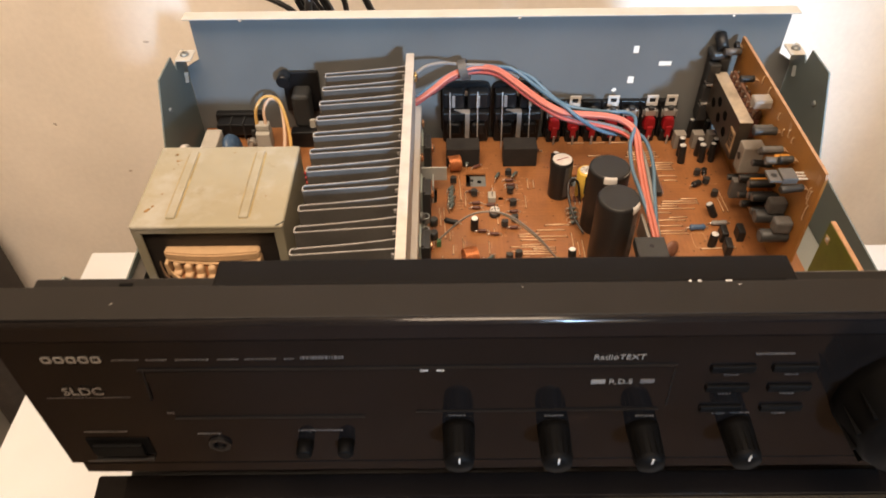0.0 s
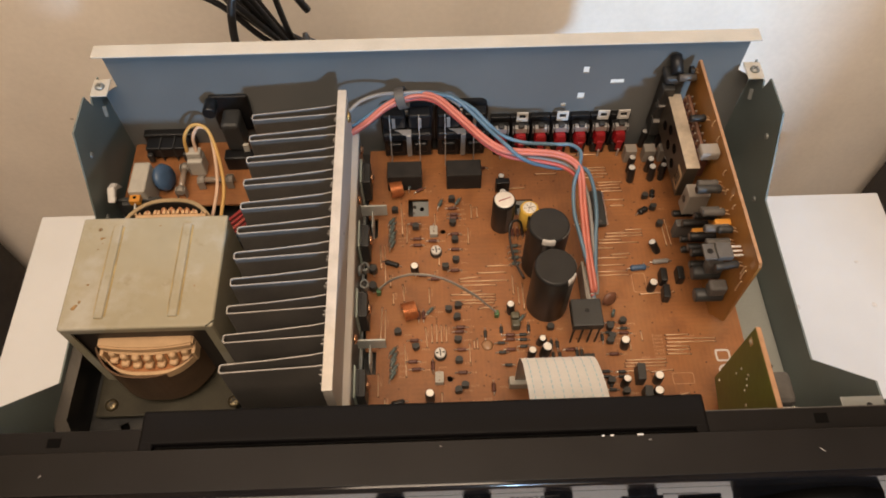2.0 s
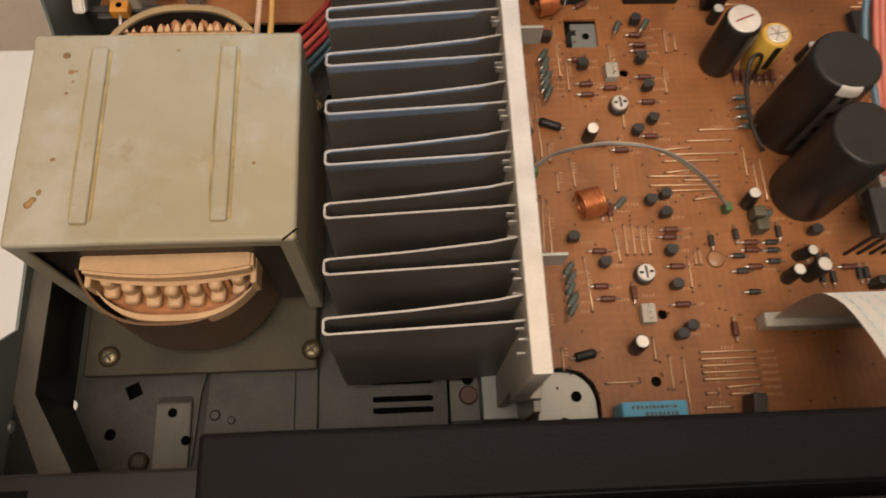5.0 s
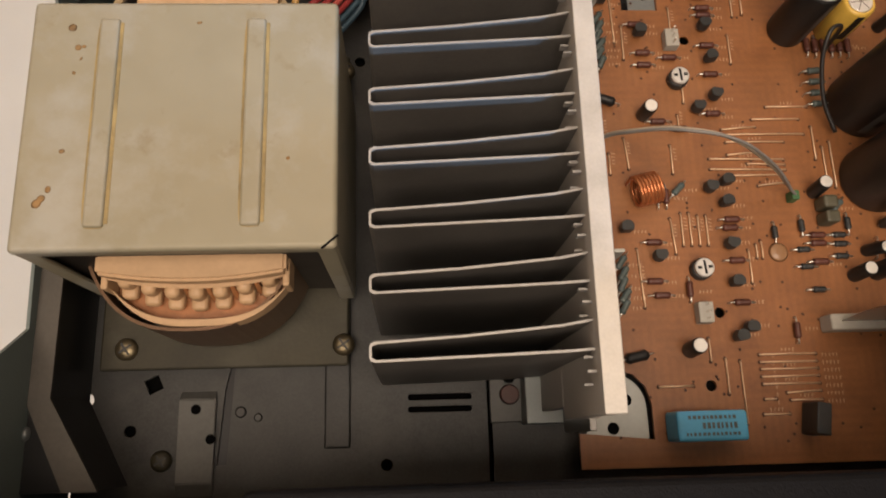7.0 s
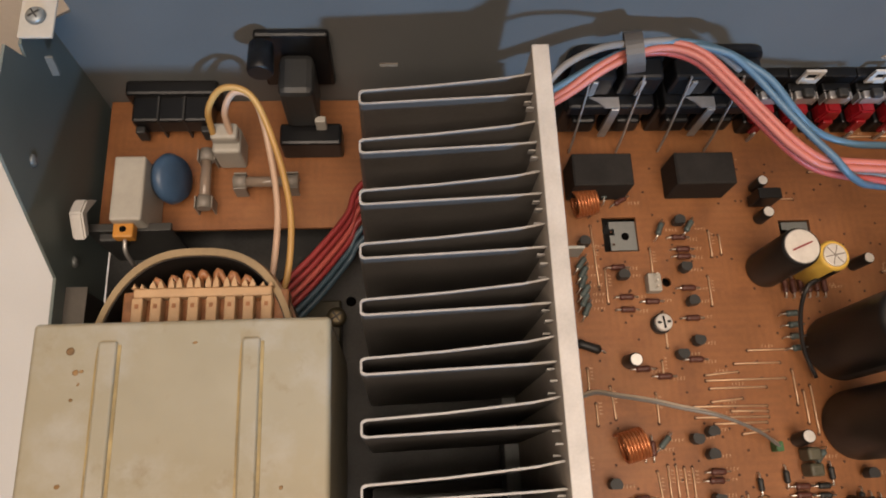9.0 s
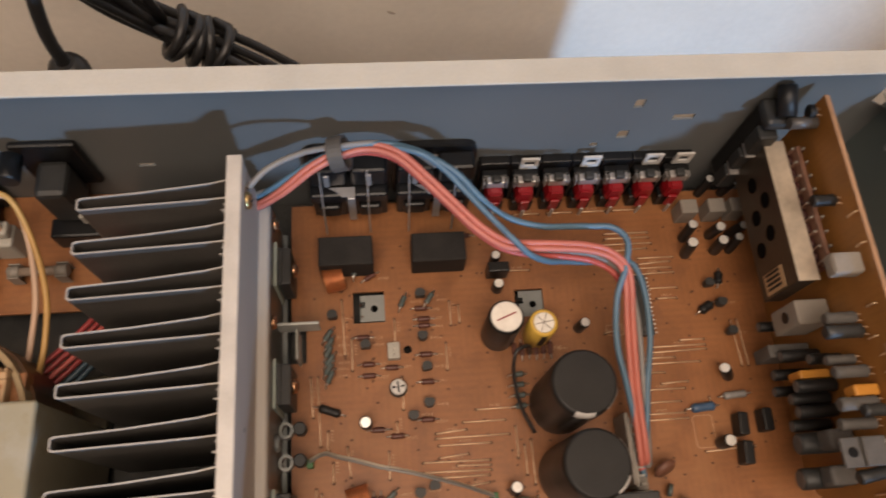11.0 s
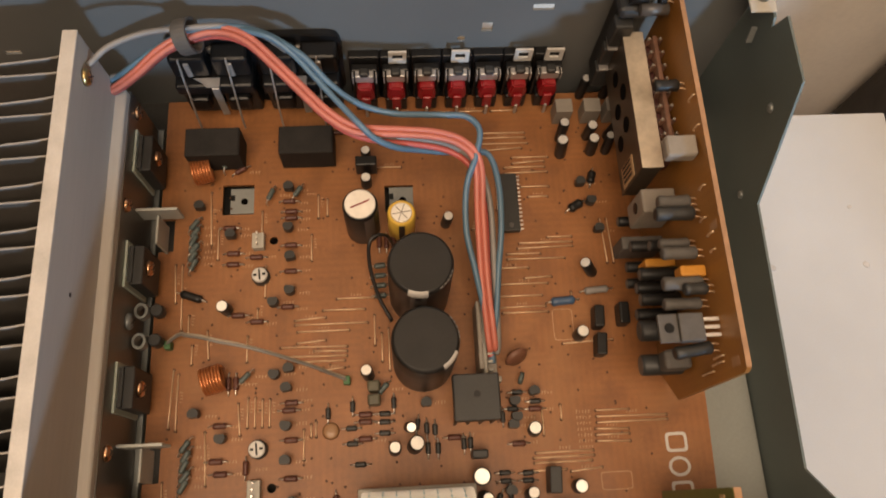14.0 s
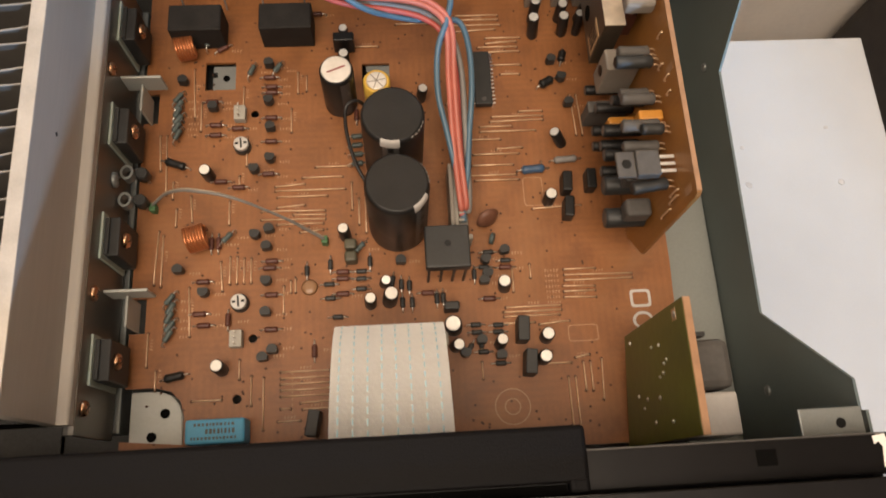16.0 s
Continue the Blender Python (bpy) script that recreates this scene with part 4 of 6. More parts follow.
for y in (-0.1165, -0.1290):
    part("sensor_clip", ring(ellipse(-0.0445, y, 0.0028, 0.0033, 20), ellipse(-0.0445, y, 0.0018, 0.0023, 20), 0.0240, 0.0285), M_STEEL, hs, "bent metal sensor clip")
    part("bias_transistor", lathe([(0.0027, 0), (0.0027, 0.005), (0.0022, 0.0055)], at(-0.0395, y + 0.001, 0.0200), 16), M_GREYP, hs, "small black sensing transistor")
    part("sensor_lead", slab(-0.0400, -0.0390, y + 0.0005, y + 0.0015, 0.0141, 0.0200), M_SOLDER, hs)
screw("plate_screw", 0, 0, 0, 0.0034, M_STEEL, plate, at(-0.0477, -0.1220, 0.0330, 0, 90, 0))

# slotted bracket at the front end of the heat sink
brk = thing("support_bracket", (-0.04, -0.215, 0.0), "pale steel bracket with round holes at the heat sink's foot", "bracket")
tongue = part("tongue", prism([(-0.0420, -0.2300), (-0.0420, -0.2080), *[(-0.0325 + 0.0115 * math.sin(radians(a)), -0.2195 + 0.0115 * math.cos(radians(a))) for a in range(0, 91, 10)], (-0.0208, -0.2300)], "z", 0.0001, 0.0119, 0.0004), M_ZINC, brk, "pale rounded tongue")
for x, y in ((-0.0280, -0.2170), (-0.0330, -0.2262)):
    part("screw_hole", lathe([(0.0020, 0), (0.0020, 0.0002)], at(x, y, 0.0119), 18), M_HOLE, brk)
low_br = part("foot_bracket", slab(-0.073, -0.0505, -0.223, -0.2075, 0.0002, 0.0020, 0.0004), M_PAD, brk)
part("rivet", lathe([(0.0036, 0), (0.0030, 0.0012)], at(-0.066, -0.2135, 0.0021), 16), M_BROWNP, low_br)
part("screw_hole", lathe([(0.0022, 0), (0.0022, 0.0002)], at(-0.0660, -0.2075, 0.0021), 16), M_HOLE, brk)

# ---- mains board behind the transformer ----
psu = thing("mains_board", (-0.165, -0.03, 0.0), "brown circuit board with fuse, varistor and white block part", "circuit board")
part("board_panel", slab(-0.2115, -0.1125, -0.0595, -0.0045, 0.0182, 0.0198), M_PCB, psu, "brown phenolic board")
for x in (-0.205, -0.119):
    for y in (-0.053, -0.011):
        part("standoff", slab(x - 0.003, x + 0.003, y - 0.003, y + 0.003, 0.0001, 0.0181), M_STEEL, psu)
part("block_resistor", slab(-0.1990, -0.1880, -0.0640, -0.0395, 0.0199, 0.0435, 0.0010), M_WHITEP, psu, "white cement block")
part("varistor", lathe([(0.0015, -0.0030), (0.0084, -0.0026), (0.0096, 0), (0.0084, 0.0026), (0.0015, 0.0030)], at(-0.1825, -0.0430, 0.0305, 0, 66, -8), 28), M_BLUEP, psu, "round blue varistor")
M_FUSE = mat("fuse_glass", (0.22, 0.17, 0.13), 0.12, var=0.1)
for x, y, rz in ((-0.1590, -0.0430, 0), (-0.1712, -0.0520, 90)):
    m = at(x, y, 0.0265, 0, 0, rz)
    fuse = part("fuse", lathe([(0.0020, 0), (0.0020, 0.021)], m @ pose(0, 0, 0, 0, 90, 0), 18), M_FUSE, psu, "glass fuse in its clips")
    for dx in (0.0008, 0.0202):
        part("fuse_cap", lathe([(0.0026, 0), (0.0026, 0.0048)], m @ pose(dx - 0.0024, 0, 0, 0, 90, 0), 18), M_DULLP, fuse)
        for dy in (-0.0031, 0.0031):
            part("fuse_clip", slab(dx - 0.0024, dx + 0.0024, dy - 0.0003, dy + 0.0003, -0.0066, 0.0016, 0.0002, m=m), M_DULLP, fuse)
cross = part("support_strip", slab(-0.2100, -0.1800, -0.0650, -0.0620, 0.0330, 0.0350, 0.0003), M_FLOORPL, psu, "dark steel support strip")
part("strip_leg", slab(-0.2100, -0.1800, -0.0648, -0.0640, 0.0001, 0.0329), M_FLOORPL, cross)
part("terminal_block", slab(-0.1985, -0.1915, -0.0690, -0.0630, 0.0352, 0.0400, 0.0006), M_ORANGE, psu, "orange-brown terminal block")
part("terminal_hole", lathe([(0.0012, 0), (0.0012, 0.0001)], at(-0.1950, -0.0660, 0.0400), 12), M_HOLE, psu)
part("terminal_pin", wire([(-0.1950, -0.0688, 0.0370), (-0.1950, -0.0730, 0.0350), (-0.1950, -0.0750, 0.0250)], 0.0008, 4, 6), M_TIN, psu)
part("switch_box", slab(-0.1985, -0.1690, -0.0205, -0.0042, 0.0240, 0.0335, 0.0010), M_BLACK, psu, "black voltage selector box")
part("switch_flange", slab(-0.2010, -0.1665, -0.0105, -0.0042, 0.0215, 0.0360, 0.0012), M_BLACK, psu)
for x in (-0.1960, -0.1715):
    part("switch_ear", slab(x - 0.0018, x + 0.0018, -0.0235, -0.0206, 0.0225, 0.0300, 0.0006), M_GREYP, psu)
for x in (-0.1885, -0.1790):
    part("switch_rib", slab(x - 0.0004, x + 0.0004, -0.0207, -0.0045, 0.0200, 0.0345), M_GREYP, psu)
part("mains_inlet", slab(-0.1475, -0.1215, -0.0075, -0.0042, 0.0360, 0.0690, 0.0012), M_BLACK, psu, "black mains inlet housing")
part("inlet_boss", lathe([(0.0042, 0), (0.0046, 0.010), (0.0040, 0.011)], at(-0.1440, -0.0115, 0.0695, 90), 20), M_BLACK, psu)
part("inlet_body", slab(-0.1400, -0.1275, -0.0240, -0.0076, 0.0330, 0.0590, 0.0025), M_GREYP, psu)
part("outlet_block", slab(-0.1430, -0.1195, -0.0305, -0.0215, 0.0199, 0.0330, 0.0012), M_BLACK, psu, "black switched outlet block")
part("outlet_tab", slab(-0.1290, -0.1250, -0.0250, -0.0225, 0.0331, 0.0400, 0.0004), M_WHITEP, psu)
socket = part("plug_housing", slab(-0.1675, -0.1570, -0.0345, -0.0240, 0.0199, 0.0350, 0.0012), M_WHITEP, psu, "milky two-pole plug housing")
part("plug_top", slab(-0.1672, -0.1572, -0.0315, -0.0250, 0.0351, 0.0405, 0.0012), M_WHITEP, socket)
tie = thing("cable_tie", (-0.204, -0.068, 0.0), "white nylon cable holder beside the transformer", "cable holder")
part("stem", slab(-0.2102, -0.2088, -0.0640, -0.0615, 0.0001, 0.0380, 0.0004), M_GREYP, tie)
part("hook", prism([(-0.0520, 0.0330), (-0.0560, 0.0430), (-0.0620, 0.0460), (-0.0700, 0.0400), (-0.0670, 0.0375), (-0.0610, 0.0415), (-0.0580, 0.0390)], "x", -0.2115, -0.2070, 0.0006), M_STRIPE, tie)
part("loop", slab(-0.2044, -0.1960, -0.0690, -0.0660, 0.0280, 0.0360, 0.0006), M_GREYP, tie)

# ---- main circuit board ----
PZ = 0.0140
mb = thing("main_circuit_board", (0.07, -0.13, 0.0), "large brown amplifier circuit board crowded with parts and jumpers", "circuit board")
board = part("board_panel", prism([(-0.0440, -0.0120), (0.1900, -0.0120), (0.1900, -0.1620), (0.1870, -0.2390), (-0.0450, -0.2390), (-0.0450, -0.2275), (-0.0198, -0.2300), (-0.0198, -0.2190), (-0.0214, -0.2128), (-0.0255, -0.2085), (-0.0325, -0.2067), (-0.0440, -0.2067)], "z", PZ - 0.0016, PZ), M_PCB, mb, "brown phenolic board with faint tracks")
holes = bmesh.new()
for x, y in ((0.0062, -0.0830), (0.0072, -0.1882), (0.0012, -0.2130)):
    lathe([(0.0019, -0.01), (0.0019, 0.02)], at(x, y, PZ), 18, holes)
slab(-0.0170, -0.0030, -0.0700, -0.0555, 0, 0.02, 0, holes)
slab(0.0560, 0.0690, -0.0710, -0.0580, 0, 0.02, 0, holes)
for y in (-0.0790, -0.1765):
    slab(-0.0460, -0.0375, y - 0.0075, y + 0.0075, 0, 0.02, 0, holes)
cut(board, holes)
for x in (-0.035, 0.06, 0.178):
    for y in (-0.02, -0.15, -0.232):
        part("standoff", lathe([(0.003, 0), (0.003, 0.0122)], at(x, y, 0.0001), 12), M_STEEL, mb)
for x, y in ((-0.0088, -0.0628), (0.0630, -0.0645)):
    own = prism([(x - 0.0050, y - 0.0062), (x + 0.0060, y - 0.0062), (x + 0.0060, y + 0.0060), (x - 0.0050, y + 0.0060), (x - 0.0050, y + 0.0030), (x - 0.0030, y + 0.0030), (x - 0.0030, y + 0.0002), (x - 0.0050, y + 0.0002)], "z", 0.0112, 0.0124)
    tab = part("chassis_tab", own, M_STEEL, mb, "grey steel tab in the board's cutout")
    part("tab_leg", slab(x - 0.0048, x + 0.0058, y + 0.0050, y + 0.0060, 0.0001, 0.0111), M_STEEL, tab)
    part("tab_hole", lathe([(0.0016, 0), (0.0016, 0.0002)], at(x + 0.0012, y - 0.0004, 0.0125), 14), M_HOLE, tab)


def small_can(x, y, r, h, top=None, lean=(0, 0), sleeve=None):
    """An upright electrolytic can: sleeve, rolled shoulder, bright vented top."""
    m = at(x, y, PZ + 0.0001, lean[0], lean[1], 0)
    c = part("electrolytic_capacitor", lathe([(r * 0.93, 0), (r, 0.0006), (r, h - 0.0008), (r * 0.92, h)], m, 22), sleeve or M_SLEEVE, mb, "small black upright capacitor with bright top")
    part("can_top", lathe([(r * 0.86, h + 0.00003), (r * 0.80, h + 0.0002)], m, 22), top or M_SILVER, c)
    return c


def patch(m, profile, low, high, n=8):
    """A piece of a turned surface between two angles, laid just over a can."""
    bm = bmesh.new()
    cols = [[bm.verts.new(m @ Vector((r * math.cos(radians(low + (high - low) * k / n)), r * math.sin(radians(low + (high - low) * k / n)), z))) for r, z in profile] for k in range(n + 1)]
    for a, b in zip(cols, cols[1:]):
        for k in range(len(profile) - 1):
            bm.faces.new((a[k], b[k], b[k + 1], a[k + 1])).smooth = True
    return bm


# two large reservoir capacitors
for x, y, turn in ((0.0696, -0.1110, 245), (0.0702, -0.1402, 300)):
    R, H = 0.0128, 0.0490
    m = at(x, y, PZ + 0.0001)
    big = part("reservoir_capacitor", lathe([(R * 0.95, 0), (R, 0.001), (R, H - 0.0030), (R * 0.985, H - 0.0016), (R * 0.945, H - 0.0006), (R * 0.89, H - 0.0002)], m, 48), M_SLEEVE, mb, "large black reservoir capacitor")
    part("top_disc", lathe([(R * 0.89, H - 0.0004), (R * 0.87, H - 0.00025)], m, 48), M_CAPTOP, big, "dark grey pressed top")
    part("polarity_mark", patch(m, [(R * 1.004, H - 0.0046), (R * 1.005, H - 0.0030), (R * 0.990, H - 0.0014), (R * 0.952, H - 0.0003), (R * 0.905, H + 0.0001)], turn, turn + 36), M_STRIPE, big, "pale polarity mark")
    band = part("sleeve_stripe", patch(m, [(R * 1.003, 0.0040), (R * 1.003, H - 0.0048)], turn + 4, turn + 34), M_CAPTOP, big, "grey printed stripe")
    for z in (0.010, 0.020, 0.030, 0.040):
        part("dark_dash", patch(m, [(R * 1.006, z), (R * 1.006, z + 0.0042)], turn + 14, turn + 24), M_BLACK, band)
    for k in range(5):
        a = radians(turn + 62 + 9 * k)
        part("printed_bar", slab(-0.0006, 0.0006, -0.0004, 0.0004, 0, 0.0002, m=m @ pose(R * 0.95 * math.cos(a), R * 0.95 * math.sin(a), H - 0.0010, -38, 0, math.degrees(a) - 90)), M_WGREY, big)
white_cap = part("filter_capacitor", lathe([(0.0070, 0), (0.0074, 0.0008), (0.0074, 0.0285), (0.0068, 0.0300)], at(0.0462, -0.0790, PZ + 0.0001), 32), M_SLEEVE, mb, "black capacitor with a bright scored top")
part("can_top", lathe([(0.0066, 0.0301), (0.0062, 0.0304)], at(0.0462, -0.0790, PZ), 32), M_SILVER, white_cap)
part("sleeve_stripe", patch(at(0.0462, -0.0790, PZ), [(0.00743, 0.003), (0.00743, 0.0280)], 282, 318), M_CAPTOP, white_cap, "grey printed stripe")
part("red_mark", slab(-0.0042, 0.0042, -0.0003, 0.0003, 0.0305, 0.0307, m=at(0.0462, -0.0790, PZ, 0, 0, 22)), M_RED, white_cap)
ycap = part("filter_capacitor", lathe([(0.0056, 0), (0.0060, 0.0007), (0.0060, 0.0205), (0.0052, 0.0215)], at(0.0632, -0.0800, PZ + 0.0001), 30), M_YELLOW, mb, "yellow sleeved capacitor with pale top")
part("can_top", lathe([(0.0046, 0.0216), (0.0042, 0.0219)], at(0.0632, -0.0800, PZ), 30), M_SILVER, ycap)
for a in (10, 70, 130):
    part("vent_score", slab(-0.0040, 0.0040, -0.00018, 0.00018, 0.0219, 0.02195, m=at(0.0632, -0.0800, PZ, 0, 0, a)), M_DULLP, ycap)
part("sleeve_mark", slab(-0.0013, 0.0013, -0.0062, -0.0056, 0.006, 0.0206, 0.0002, m=at(0.0632, -0.0800, PZ)), M_SLEEVE, ycap)

CANS = ((-13, -114, 2.6), (47, -145, 2.5), (63, -167, 2.2), (57, -176, 2.5), (65, -175, 3.1), (92, -188, 3.6), (92, -196, 2.5), (115, -171, 2.8), (111, -196, 2.5), (131, -194, 2.8), (129, -203, 2.8), (138, -132, 2.7), (83, -78, 2.3), (-5, -201, 2.7), (139.5, -37, 2.4), (152.5, -36, 2.4), (139, -45, 2.6), (153.5, -44, 2.5), (151.5, -14, 2.2), (163, -14, 2.2), (162, -36, 2.1), (160.5, -44, 2.1))
for k, (x, y, r) in enumerate(CANS):
    small_can(x * MM, y * MM, r * MM, (0.0150 if x > 138 and y > -50 else 0.0105 if r < 3 else 0.0125), lean=(random.Random(k).uniform(-6, 6), random.Random(k + 50).uniform(-6, 6)))
small_can(0.1475, -0.1035, 0.0025, 0.0105, lean=(-12, -28))
small_can(0.048, -0.044, 0.0022, 0.009)
small_can(0.048, -0.0575, 0.0024, 0.009)
for x in (0.1415, 0.1548, 0.1655):
    part("film_box", slab(x - 0.0048, x + 0.0032, -0.0290, -0.0220, PZ, PZ + 0.0125, 0.0005), M_DULLP, mb, "pale grey box-shaped film capacitor")

# relays, regulators, integrated circuit, bridge rectifier
for x0, x1 in ((-0.0308, -0.0070), (0.0100, 0.0340)):
    r = part("relay", slab(x0, x1, -0.0480, -0.0345, PZ, 0.0300, 0.0006), M_DUSTY, mb, "black rectangular speaker relay")
    part("relay_lid", slab(x0 + 0.0006, x1 - 0.0006, -0.0474, -0.0351, 0.0301, 0.0304, 0.0002), M_DUSTY, r)
ic = part("integrated_circuit", slab(0.1085, 0.1165, -0.0838, -0.0558, PZ + 0.0012, PZ + 0.0048, 0.0004), M_GREYP, mb, "long black integrated circuit")
for k in range(14):
    for sgn in (-1, 1):
        part("pin", slab(0.1125 + sgn * 0.0048 - 0.0008, 0.1125 + sgn * 0.0048 + 0.0008, -0.0827 + 0.00198 * k, -0.0821 + 0.00198 * k, PZ, PZ + 0.0028), M_CHROME, ic)
part("pin_mark", lathe([(0.0011, 0), (0.0010, 0.0001)], at(0.1125, -0.0812, PZ + 0.0048), 16), M_CAPTOP, ic)
bridge = part("bridge_rectifier", slab(0.0805, 0.0988, -0.1680, -0.1500, 0.0340, 0.0400, 0.0007), M_GREYP, mb, "square black bridge rectifier on tall legs")
part("fixing_hole", lathe([(0.0014, 0), (0.0014, 0.0001)], at(0.0898, -0.1580, 0.0400), 18), M_BLACK, bridge)
for x in (0.0820, 0.0873, 0.0925, 0.0973):
    part("leg", slab(x - 0.0005, x + 0.0005, -0.1672, -0.1662, PZ, 0.0342), M_SLEEVE, bridge)
reg = part("regulator", slab(0.0435, 0.0530, -0.0530, -0.0485, PZ + 0.002, PZ + 0.0125, 0.0005), M_BLACK, mb, "upright black regulator")
part("leg", slab(0.0460, 0.0505, -0.0512, -0.0503, PZ, PZ + 0.002), M_CHROME, reg)

# air-wound copper coils lying on the board
for x, y, rz in ((-0.0250, -0.0510, 12), (-0.0165, -0.1448, 14)):
    m = at(x, y, PZ + 0.0060, 0, 0, rz)
    turns = [m @ Vector((-0.0040 + 0.00125 * k / 16, 0.0052 * math.cos(2 * math.pi * k / 16), 0.0052 * math.sin(2 * math.pi * k / 16))) for k in range(16 * 6 + 9)]
    c = part("choke_coil", tube(turns, 0.00066, 8), M_COPPER, mb, "coil of enamelled copper wire")
    for dx in (-0.0040, 0.0042):
        p = m @ Vector((dx, 0.0050, -0.0060))
        part("coil_lead", lathe([(0.0005, 0), (0.0005, 0.0060)], at(p.x, p.y, PZ), 8), M_COPPER, c)

# white trimmers and pin headers
for x, y in ((0.0012, -0.1000), (0.0018, -0.1730)):
    t = part("trimmer", lathe([(0.0038, 0), (0.0038, 0.0030), (0.0034, 0.0034)], at(x, y, PZ), 26), M_GREYP, mb, "white round trimmer resistor")
    part("trimmer_disc", lathe([(0.0033, 0), (0.0033, 0.0016), (0.0028, 0.0019)], at(x, y, PZ + 0.0034), 26), M_STRIPE, t)
    part("trimmer_slot", slab(-0.0024, 0.0024, -0.0004, 0.0004, 0.0053, 0.0055, m=at(x, y, PZ, 0, 0, 95)), M_BLACK, t)
    for a in (5, 185):
        part("trimmer_notch", slab(0.0012, 0.0026, -0.0005, 0.0005, 0.0053, 0.0055, m=at(x, y, PZ, 0, 0, a)), M_BLACK, t)
for x, y in ((0.0000, -0.0840), (0.0008, -0.1885)):
    hd = part("pin_header", slab(x - 0.0026, x + 0.0026, y - 0.0036, y + 0.0036, PZ, PZ + 0.0045, 0.0004), M_WHITEP, mb, "cream three-pin header")
    for k in range(3):
        part("pin", slab(x - 0.0003, x + 0.0003, y - 0.0027 + 0.0024 * k, y - 0.0021 + 0.0024 * k, PZ + 0.0045, PZ + 0.0080), M_CHROME, hd)
blue = part("film_capacitor", slab(-0.0160, 0.0070, -0.2310, -0.2215, PZ, PZ + 0.0120, 0.0010), M_BLUEBOX, mb, "light blue boxed film capacitor")
ink = random.Random(17)
for row, (x0, x1, h) in enumerate(((-0.0125, 0.0030, 0.0011), (-0.0080, 0.0035, 0.0019), (-0.0135, 0.0040, 0.0010))):
    x = x0
    while x < x1:
        w = ink.uniform(0.0006, 0.0011)
        part("printed_bar", slab(x, x + w, -0.2236 - 0.0026 * row - h / 2, -0.2236 - 0.0026 * row + h / 2, PZ + 0.0121, PZ + 0.0122), M_TEAL, blue)
        x += w + ink.uniform(0.0004, 0.0007)


def to92(x, y, turn, h=0.0050):
    flat = [(0.0023 * math.cos(a), 0.0023 * math.sin(a)) for a in [math.pi * (-0.22 + 1.44 * k / 12) for k in range(13)]]
    b = prism(flat, "z", 0.0018, 0.0018 + h, 0.0002)
    b.transform(at(x, y, PZ, 0, 0, turn))
    q = part("transistor", b, M_GREYP, mb, "small black transistor")
    for k in (-1, 0, 1):
        part("lead", slab(k * 0.0012 - 0.0002, k * 0.0012 + 0.0002, -0.0002, 0.0002, 0, 0.0020, m=at(x, y, PZ, 0, 0, turn)), M_SOLDER, q)
    return q


TRANSISTORS = ((-12, -81), (-26, -67), (13, -78), (14, -92), (14, -107), (13, -59), (-24, -158), (-13, -168), (13, -149), (13, -164), (13, -178), (16, -194), (7, -112), (14, -141), (8, -143), (70.6, -157.8), (106.2, -168.4), (107.8, -165), (115.9, -155.2), (96.1, -198.9), (111, -201), (103.2, -194.2), (107.4, -158.5), (12, -197), (150, -70), (146, -61), (152, -84))
for k, (x, y) in enumerate(TRANSISTORS):
    to92(x * MM, y * MM, (0, 0, 180, 8, 172)[k % 5], 0.0044)


def axial(x, y, turn, length, r, material, label, z=0.0016):
    """A lying part: rounded body between two bent leads."""
    m = at(x, y, PZ + max(z, r + 0.0002), 0, 90, turn)
    prof = [(r * 0.55, -length / 2), (r, -length / 2 + r * 0.5), (r * 0.9, -length * 0.2), (r * 0.9, length * 0.2), (r, length / 2 - r * 0.5), (r * 0.55, length / 2)]
    a = part("resistor", lathe(prof, m, 12), material, mb, label)
    lead = spline([(-length / 2 - 0.0016, 0, -max(z, r)), (-length / 2 - 0.0012, 0, 0), (length / 2 + 0.0012, 0, 0), (length / 2 + 0.0016, 0, -max(z, r))], 3)
    turnm = at(x, y, PZ + max(z, r + 0.0002), 0, 0, turn)
    part("lead", tube([turnm @ p for p in lead], 0.00028, 6), M_SOLDER, a)
    return a


BROWNS = ((-11, -89, 0), (-11, -94, 0), (-15, -177, 0), (-11, -146, 90), (-8, -146, 90), (-13, -182, 0), (14, -70, 0), (14, -98, 0), (15, -155, 0), (15, -170, 0), (-1, -91, 0), (0, -120, 0), (-13, -77, 0), (-14, -163, 0), (-3, -180, 90), (14, -86, 0), (15, -185, 0), (45.3, -164.2, 0), (45.4, -161.2, 0), (45.2, -171, 0), (81.6, -172.2, 0), (116, -162.2, 0), (108, -176, 0), (-8, -117, 0), (13, -65, 0), (14, -73, 0), (13, -114, 0), (14, -158, 0), (33, -195, 90), (-9, -49, 30), (35, -31, 0), *((53 + 3.2 * k, -86 - 0.3 * (k % 2), 90) for k in range(6)))
for x, y, a in BROWNS:
    axial(x * MM, y * MM, a, 0.0056, 0.00125, M_BROWNP, "small brown lying resistor")
TEALS = (*((-28 + 0.5 * (k % 2), -75.5 - 3.7 * k, 68 + 5 * (k % 3)) for k in range(6)), *((-27 + 0.5 * (k % 2), -170.5 - 3.9 * k, 68 + 5 * (k % 3)) for k in range(5)), (-4, -144, 60), (5, -62, 80), (17, -61, 70), (53, -151, 60), (-15.6, -46, 95))
for x, y, a in TEALS:
    axial(x * MM, y * MM, a - 14, 0.0056, 0.00125, M_TEAL, "teal lying resistor", 0.0036)
